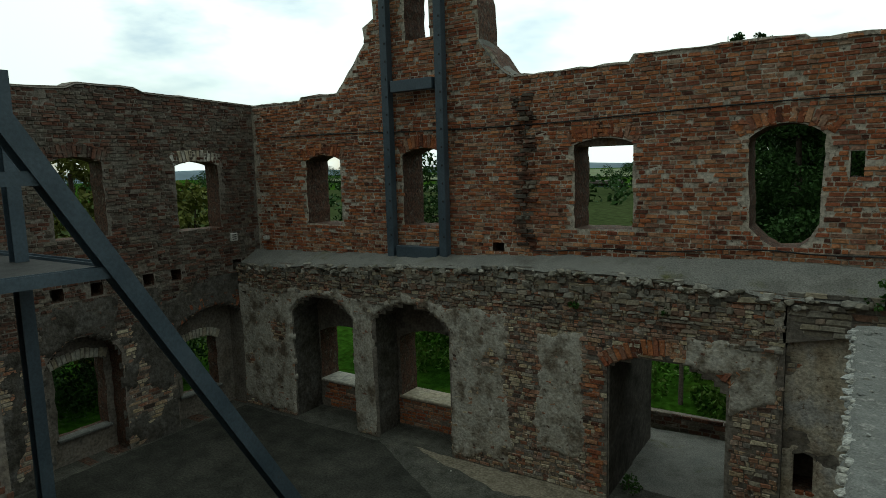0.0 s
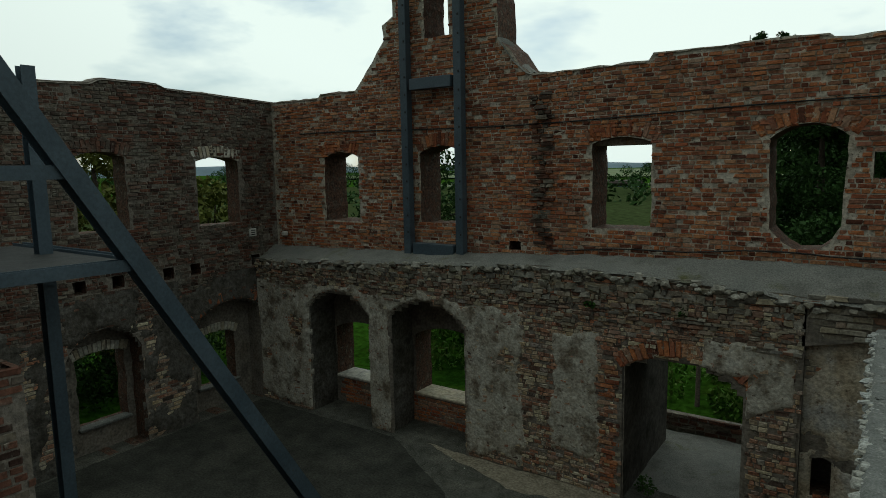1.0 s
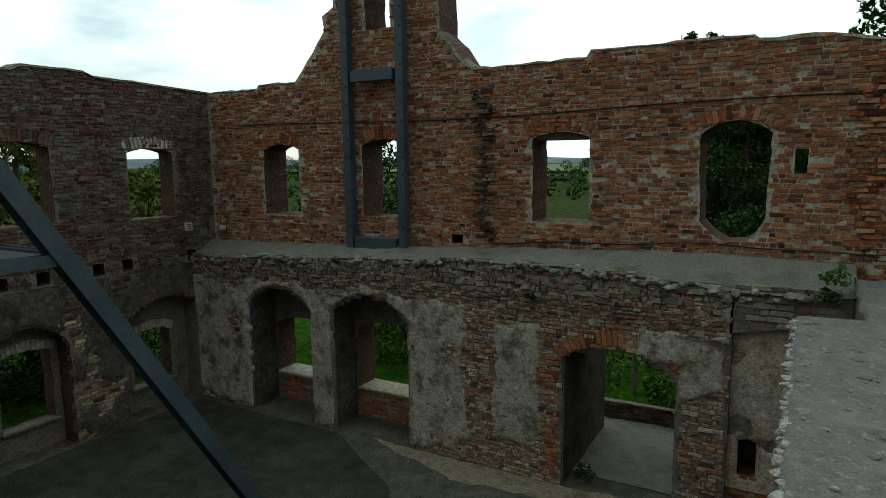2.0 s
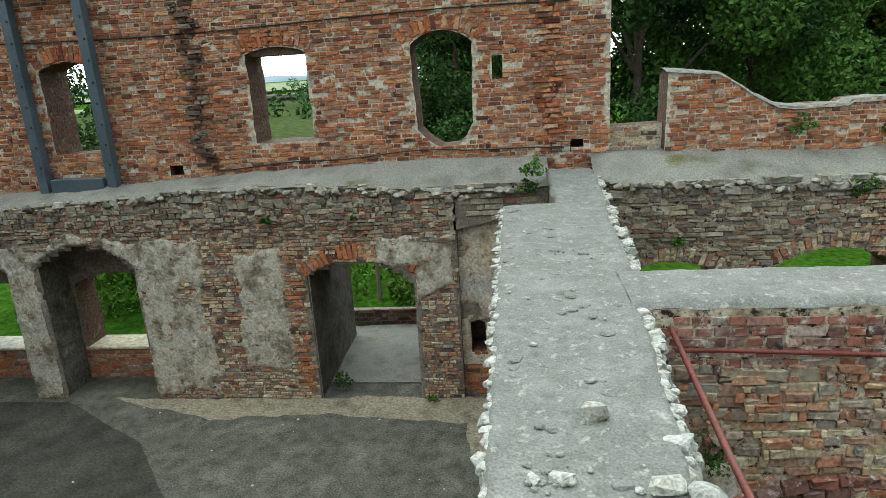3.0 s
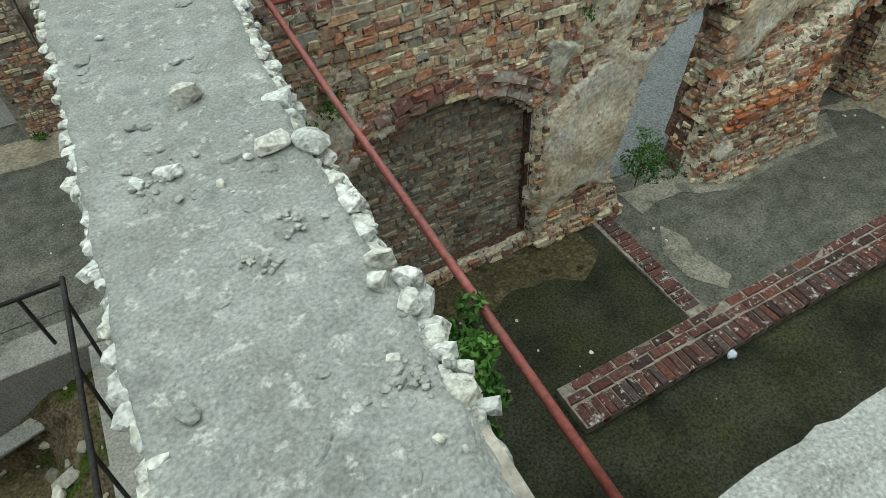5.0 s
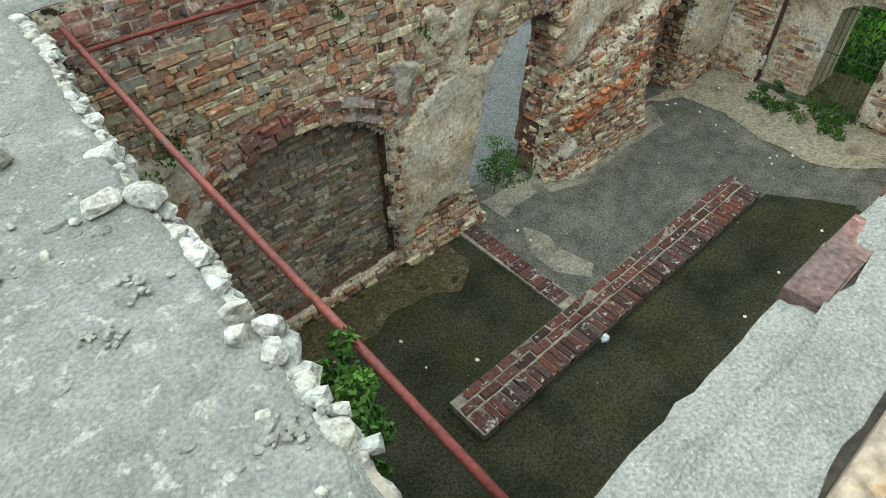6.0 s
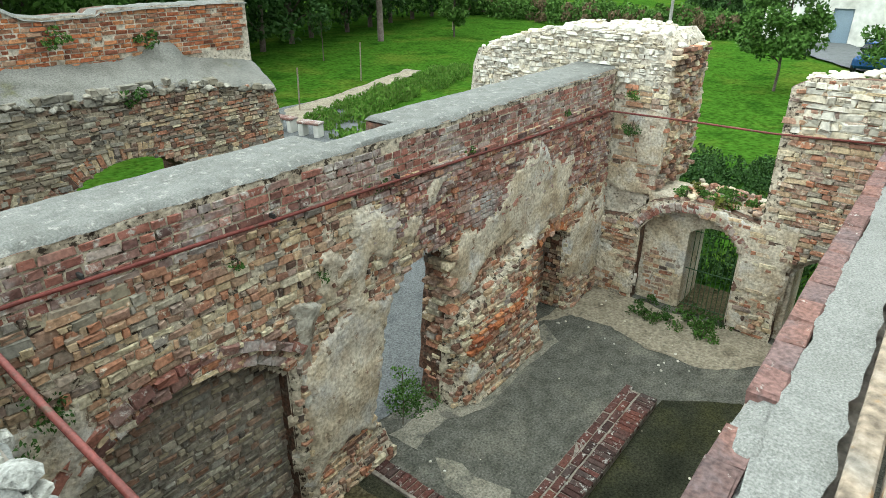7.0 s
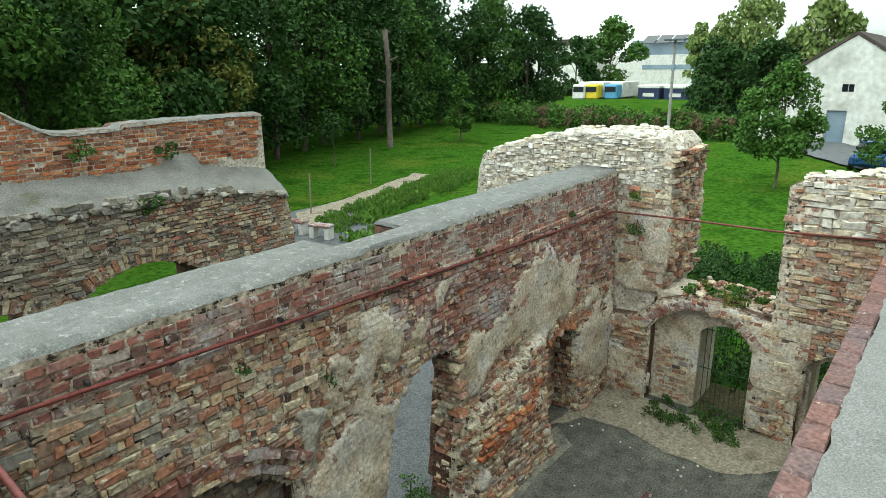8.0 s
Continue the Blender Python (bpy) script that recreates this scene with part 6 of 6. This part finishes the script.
for k, (x, y, z, r, n) in enumerate([(0.5, 9.95, 3.95, 0.2, 220), (0.35, 10.0, 3.7, 0.16, 160), (1.13, 1.46, 3.42, 0.11, 500), (1.13, 1.28, 3.44, 0.12, 600), (1.12, 1.1, 3.44, 0.12, 600), (5.1, 4.3, 0.3, 0.4, 1100), (5.15, 4.35, 0.75, 0.28, 600), (6.6, 4.3, 0.05, 0.14, 150), (10.45, 4.0, 2.95, 0.2, 300), (10.45, 4.1, 3.5, 0.16, 200), (4.1, 4.36, 2.75, 0.1, 90), (4.95, 4.38, 3.4, 0.09, 80), (6.5, 4.38, 3.42, 0.09, 70), (1.55, 4.3, 2.7, 0.2, 240), (-3.1, 10.4, 0.05, 0.2, 200), (-1.4, 10.0, 0.03, 0.12, 120), (5.3, 9.98, 3.45, 0.2, 240), (6.0, 10.55, 4.2, 0.16, 160), (4.65, 10.6, 4.35, 0.18, 180), (-3.9, 10.0, 3.3, 0.12, 110), (-2.4, 10.0, 3.3, 0.1, 80), (2.6, 9.98, 2.75, 0.18, 200), (3.2, 4.38, 3.2, 0.08, 60), (8.9, 4.38, 3.45, 0.08, 60)]):
    tuft((x, y, z), r, n, 0.018 if y < 9 else 0.03, LEAF_WEED if k % 3 else LEAF_MID, 500 + k)
for k in range(26):
    rr = random.Random(700 + k)
    tuft((rr.uniform(9.8, 10.6), rr.uniform(1.9, 3.6), 0.02), rr.uniform(0.1, 0.16), 130, 0.022, LEAF_MID if k % 2 else LEAF_WEED, 700 + k, "low green weed in the rubble at the gate", group="weeds at the gate")
for k in range(12):
    rr = random.Random(800 + k)
    tuft((rr.uniform(10.5, 11.4), rr.uniform(1.85, 3.05), 2.0), rr.uniform(0.1, 0.2), 150, 0.03, LEAF_MID if k % 3 else LEAF_YELLOW, 800 + k, "weed growing on top of the arch", group="weeds on the arch")
tuft((-1.85, 11.2, 7.42), 0.16, 400, 0.025, LEAF_DARK, 830, "small bush growing on the wall head", group="bushes on the wall head")
tuft((-1.35, 11.2, 7.4), 0.13, 260, 0.025, LEAF_DARK, 831, "small bush growing on the wall head", group="bushes on the wall head")
# rubble on top of the arch
rng = random.Random(67)
stones([(rng.uniform(10.45, 11.5), rng.uniform(1.85, 3.2), 1.98 + rng.uniform(0, 0.08), rng.uniform(0.08, 0.2), rng.uniform(0.08, 0.2), 0.1, rng.uniform(0, 6)) for _ in range(70)], RUBBLE, wall_east)

cl = [(rng.uniform(-17.5, -14.2), rng.uniform(3.5, 12), rng.uniform(0.2, 2.2), rng.uniform(0.4, 0.9)) for _ in range(80)]
weeds = leaf_cloud("undergrowth", cl, 26000, 0.05, LEAF_DARK, None, 77)
tagged(weeds, "dense dark green shrubs outside the shaded wall", "shrubs", kind="stuff")

# ---- benches, poles, buildings and vehicles beyond the ruin ----
WHITE_PAINT = mat("weathered_white_render", [(0.42, 0.41, 0.37), (0.62, 0.61, 0.57), (0.53, 0.52, 0.47)], scale=0.5, bump=0.2, fine=3, fine_amount=0.15)
ROOF = mat("dark_roof_tiles", [(0.05, 0.04, 0.035), (0.09, 0.07, 0.06)], scale=1.0, bump=0.4)
GLASS_DARK = mat("dark_window_glass", [(0.015, 0.018, 0.02), (0.03, 0.035, 0.04)], rough=0.1, bump=0)
PANEL = mat("blue_grey_sheet_metal", [(0.16, 0.22, 0.27), (0.24, 0.30, 0.35)], scale=0.3, rough=0.5, bump=0.1)
for x, y, a in ((14.0, 17.6, 0.2), (14.1, 16.4, 0.25)):
    m = Matrix.Translation((x, y, 0.0)) @ Matrix.Rotation(a, 4, "Z")
    t = thing("bench", (x, y, 0.0), "small bench with red-brown seat on white block ends", "bench", "benches in the yard")
    box_part("seat", (-0.2, -0.42, 0.42), (0.2, 0.42, 0.5), BRICK_NEW, t, bevel=0.015, m=m)
    for s in (-0.3, 0.3):
        box_part("block", (-0.17, s - 0.1, 0.0), (0.17, s + 0.1, 0.42), WHITE_PAINT, t, bevel=0.02, m=m)
low = thing("kerb_wall", (-2.6, 13.6, 0.0), "low mossy stone kerb beyond the doorway", "kerb")
box_part("kerb_body", (-6.0, 13.4, -0.1), (0.6, 13.75, 0.3), MORTAR_DARK, low, bevel=0.03)
skin(low, Face((0, 13.4, 0), (1, 0, 0), (0, -1, 0)), (-6.0, 0.6, 0.0, 0.3), lambda u, v: True, BRICK_DARK, 131, course=0.1, lengths=(0.2, 0.3), wobble=0.2, vary=0.2, name="stone")
pole = thing("street_lamp", (48.7, 17.4, -0.1), "grey concrete pole with a flat lamp head", "street lamp")
tube("pole", [(48.7, 17.4, -0.2), (48.7, 17.4, 7.0)], 0.12, LEDGE, pole, taper=0.7)
box_part("lamp_head", (48.3, 16.6, 7.0), (48.8, 18.1, 7.12), STEEL, pole)
box_part("cabinet", (48.55, 17.25, 4.9), (48.75, 17.5, 5.35), PANEL, pole)
for x, y, h in ((22.4, 22.4, 1.7), (16.3, 19.6, 1.6), (42.0, 32, 2.2)):
    t = thing("stake", (x, y, 0), "thin pale wooden stake in the grass", "stake", "stakes on the lawn")
    tube("rod", [(x, y, -0.05), (x + 0.05, y, h)], 0.03, WOOD, t, sides=6)

house = thing("white_house", (52.5, 6.6, -0.2), "whitewashed gabled house with dark roof", "house")
HF = Face((52.0, 0, 0), (0, 1, 0), (-1, 0, 0))
win = [(6.3, 3.45), (7.0, 3.45), (7.0, 3.95), (6.3, 3.95)]
doorh = [(6.5, -0.2), (7.7, -0.2), (7.7, 2.2), (6.5, 2.2)]
slab("wall", HF, [(1.2, -0.4), (11.9, -0.4), (11.9, 3.5), (6.55, 7.1), (1.2, 3.5)], [win, doorh], 0.4, WHITE_PAINT, house)
box_part("wall", (52.4, 11.5, -0.4), (66, 11.9, 3.5), WHITE_PAINT, house)
w = box_part("window", (52.2, 6.3, 3.45), (52.25, 7.0, 3.95), GLASS_DARK, house)
box_part("mullion", (52.15, 6.63, 3.45), (52.2, 6.67, 3.95), WHITE_PAINT, w)
box_part("door", (52.15, 6.5, -0.3), (52.25, 7.7, 2.2), PANEL, house)
for s in (1, -1):
    bm = bmesh.new()
    vs = [bm.verts.new(p) for p in ((51.9, 6.55, 7.15), (66, 6.55, 7.15), (66, 6.55 + s * 5.7, 3.3), (51.9, 6.55 + s * 5.7, 3.3), (51.9, 6.55, 7.35), (66, 6.55, 7.35), (66, 6.55 + s * 5.8, 3.5), (51.9, 6.55 + s * 5.8, 3.5))]
    for f in ((0, 1, 2, 3), (4, 5, 6, 7), (0, 3, 7, 4), (1, 2, 6, 5), (2, 3, 7, 6), (0, 1, 5, 4)):
        bm.faces.new([vs[i] for i in f])
    part("roof", bm, ROOF, house)

hall = thing("white_hall", (158, 50, -1.5), "long white industrial hall with solar panels on its roof", "hall")
box_part("wall", (152, 38, -1.5), (170, 70, 6.8), WHITE_PAINT, hall, bevel=0.05)
box_part("upper_wall", (164, 44, 6.8), (176, 70, 10.4), PANEL, hall, bevel=0.05)
for k in range(6):
    m = Matrix.Translation((163.5, 47 + k * 3.6, 10.6)) @ Matrix.Rotation(radians(-25), 4, "Y")
    box_part("solar_panel", (-2.2, -1.6, -0.05), (2.2, 1.6, 0.05), GLASS_DARK, hall, m=m)
box_part("window_band", (151.9, 40, 3.6), (152.02, 62, 4.6), PANEL, hall)
shed = thing("grey_building", (152, 82, -1.5), "long pale building with grey roof", "building")
box_part("wall", (150, 74, -1.5), (160, 100, 9.4), WHITE_PAINT, shed)
box_part("roof", (149.5, 73.5, 9.4), (160.5, 100.5, 10.9), ROOF, shed)
for k in range(5):
    box_part("window", (149.9, 76 + k * 4, 6.2), (150.02, 78 + k * 4, 7.6), GLASS_DARK, shed)


def truck(x, y, cab, body, label, ln=7.0, cab_col=True):
    t = thing("truck", (x, y, -1.4), label, "truck", "parked trucks")
    if cab_col:
        box_part("cab", (x - 1.2, y - 1.2, -0.8), (x + 1.0, y + 1.2, 1.7), cab, t, bevel=0.2)
        box_part("windscreen", (x - 1.25, y - 1.0, 0.4), (x - 1.18, y + 1.0, 1.3), GLASS_DARK, t)
    box_part("box_body", (x + 1.2, y - 1.25, -0.6), (x + 1.2 + ln, y + 1.25, 2.0), body, t, bevel=0.06)
    for dx in (0, 3.4, 6):
        for s in (-1.1, 1.1):
            bm = bmesh.new()
            bmesh.ops.create_cone(bm, cap_ends=True, segments=14, radius1=0.5, radius2=0.5, depth=0.3, matrix=Matrix.Translation((x + dx, y + s, -0.95)) @ Matrix.Rotation(radians(90), 4, "X"))
            part("wheel", bm, BLACK_IRON, t)
    return t


YELLOW = mat("yellow_truck_paint", [(0.55, 0.42, 0.03), (0.62, 0.5, 0.05)], rough=0.4, bump=0)
BLUE = mat("light_blue_truck_paint", [(0.08, 0.25, 0.42), (0.12, 0.32, 0.5)], rough=0.4, bump=0)
NAVY = mat("navy_tarpaulin", [(0.02, 0.03, 0.07), (0.035, 0.045, 0.09)], rough=0.5, bump=0)
truck(107, 54.5, WHITE_PAINT, WHITE_PAINT, "plain white parked delivery truck", 6)
truck(107.5, 52.3, YELLOW, WHITE_PAINT, "yellow and white parked truck", 6)
truck(109, 49.4, BLUE, WHITE_PAINT, "light blue and white parked truck", 7)
for y in (43.8, 39.2):
    t = thing("trailer", (112, y, -1.5), "dark blue covered trailer with pale mark", "trailer", "parked trailers")
    box_part("tarpaulin", (111, y - 1.9, -1.2), (118, y + 1.9, 1.0), NAVY, t, bevel=0.08)
    box_part("top", (110.9, y - 2.0, 1.0), (118.1, y + 2.0, 1.5), WHITE_PAINT, t, bevel=0.1)
    box_part("mark", (110.96, y - 1.0, -0.4), (110.99, y + 1.0, 0.2), WHITE_PAINT, t)
car = thing("car", (40.5, 3.6, 0.0), "dark blue parked car on the drive", "car")
BLUE_CAR = mat("dark_blue_car_paint", [(0.02, 0.06, 0.16), (0.03, 0.08, 0.2)], rough=0.25, bump=0)
box_part("body", (39.0, 2.75, 0.3), (43.0, 4.45, 0.9), BLUE_CAR, car, bevel=0.15)
box_part("cabin", (39.9, 2.85, 0.88), (42.3, 4.35, 1.42), GLASS_DARK, car, bevel=0.22)
box_part("roof", (40.2, 2.95, 1.38), (42.0, 4.25, 1.46), BLUE_CAR, car, bevel=0.03)
for dx in (39.8, 42.2):
    for y in (2.8, 4.4):
        bm = bmesh.new()
        bmesh.ops.create_cone(bm, cap_ends=True, segments=16, radius1=0.32, radius2=0.32, depth=0.22, matrix=Matrix.Translation((dx, y, 0.32)) @ Matrix.Rotation(radians(90), 4, "X"))
        part("wheel", bm, BLACK_IRON, car)

# ---- far country to the north and west ----
FIELD = mat("far_pale_field", [(0.09, 0.13, 0.05), (0.14, 0.17, 0.07), (0.07, 0.12, 0.04)], scale=0.01, bump=0, fine=0.05, fine_amount=0.3)
# Distance haze is mixed into the hills' blue colour
HILL = mat("hazy_blue_hills", [(0.10, 0.155, 0.19), (0.15, 0.2, 0.23)], scale=0.004, bump=0, fine=0.02, fine_amount=0.25)


def ridge(name, r, base, height, material, label, seed, a0=-180, a1=180):
    verts, faces, n = [], [], 160
    for k in range(n + 1):
        w = radians(a0 + (a1 - a0) * k / n)
        h = height * (0.75 + 0.4 * fbm(w * 3, 0, 1.0, seed) + 0.08 * fbm(w * 40, 0, 1.0, seed))
        for rr, zz in ((r, base), (r * 1.04, base + h * 0.7), (r * 1.1, base + h), (r * 1.5, base + h * 0.9)):
            verts.append((rr * math.sin(w), rr * math.cos(w), zz))
    for k in range(n):
        for j in range(3):
            faces.append((k * 4 + j, k * 4 + 4 + j, k * 4 + 5 + j, k * 4 + 1 + j))
    return tagged(mesh_part(name, verts, faces, material, smooth=True), label, "hills", kind="structure")


ridge("backdrop", 900, -8, 16, HILL, "far hills on the horizon with haze in their blue-grey colour", 3)
flat_patch("far_field", [(-420, 300), (-60, 330), (200, 420), (100, 700), (-300, 650)], -2.2, FIELD, "pale far fields beyond the ruin", "field", 15, 6)
flat_patch("far_field", [(-120, 120), (-40, 125), (30, 160), (10, 200), (-60, 190), (-140, 180)], -0.9, FIELD, "pale far fields beyond the ruin", "field", 16, 3)
MEADOW = mat("dull_meadow", [(0.028, 0.042, 0.016), (0.05, 0.066, 0.026), (0.036, 0.052, 0.018)], scale=0.05, bump=0.6, bump_scale=6, fine=1.5, fine_amount=0.4, spec=0.0, rough=1.0)
flat_patch("meadow", [(-110, 24), (-2, 24), (2, 60), (8, 118), (-60, 122), (-130, 110)], 0.7, MEADOW, "dull green meadow beyond the wall", "meadow", 17, 1.5)
rng = random.Random(91)
cl = []
for _ in range(520):
    w = radians(rng.uniform(-85, 12))
    r = rng.choice((80, 105, 130, 170, 270, 480)) * rng.uniform(0.92, 1.12)
    x, y, k = r * math.sin(w), r * math.cos(w), r * rng.uniform(0.006, 0.016)
    cl.append((x, y, ground_height(x, y) + 0.5 * k, k))
far = leaf_cloud("far_trees", cl, 90000, 0.42, LEAF_DARK, None, 92)
tagged(far, "distant dark hedgerows and copses", "trees", kind="stuff")
barn = thing("far_barn", (-51, 141, -2.5), "grey distant farm building among trees", "barn")
box_part("wall", (-56, 138, -2.8), (-46, 146, 0.2), PANEL, barn)
box_part("roof", (-56.5, 137.5, 0.2), (-45.5, 146.5, 1.4), ROOF, barn, bevel=0.5)
cl = [(-3.2 + rng.gauss(0, 0.4), 14.6 + rng.gauss(0, 0.5), 3.6 + rng.gauss(0, 0.5), rng.uniform(0.3, 0.6)) for _ in range(12)]
bush = thing("tall_bush", (-3.2, 14.6, 0), "tall green bush outside the window", "bush")
tube("stem", [(-3.2, 14.6, 0), (-3.2, 14.6, 3.6)], 0.06, BARK, bush, taper=0.4)
leaf_cloud("leaves", cl, 5000, 0.035, LEAF_YELLOW, bush, 93)

# ---- small fittings on the walls ----
vent = thing("wall_vent", (-12.47, 9.95, 4.15), "small pale vent plate on the dark wall", "vent")
box_part("plate", (-12.5, 9.86, 4.05), (-12.45, 10.06, 4.24), WHITE_PAINT, vent, bevel=0.01)
for z in (4.1, 4.15, 4.2):
    box_part("slot", (-12.452, 9.9, z - 0.012), (-12.446, 10.02, z + 0.008), BLACK_IRON, vent, bevel=0.001)
lamp = thing("floodlight", (-12.1, 10.66, 4.1), "small white floodlight in the wall corner", "floodlight")
box_part("housing", (-12.18, 10.58, 4.02), (-12.04, 10.7, 4.12), WHITE_PAINT, lamp, bevel=0.02)
box_part("bracket", (-12.13, 10.68, 4.04), (-12.09, 10.78, 4.08), BLACK_IRON, lamp, bevel=0.004)
grate = thing("iron_grate", (0.95, 10.62, 4.3), "small black iron basket at the wall foot", "grate")
for x in (0.8, 0.95, 1.1):
    tube("bar", [(x, 10.6, 4.16), (x, 10.6, 4.34)], 0.008, BLACK_IRON, grate, sides=5)
for z in (4.18, 4.26, 4.34):
    tube("rail", [(0.78, 10.6, z), (1.12, 10.6, z)], 0.007, BLACK_IRON, grate, sides=5)
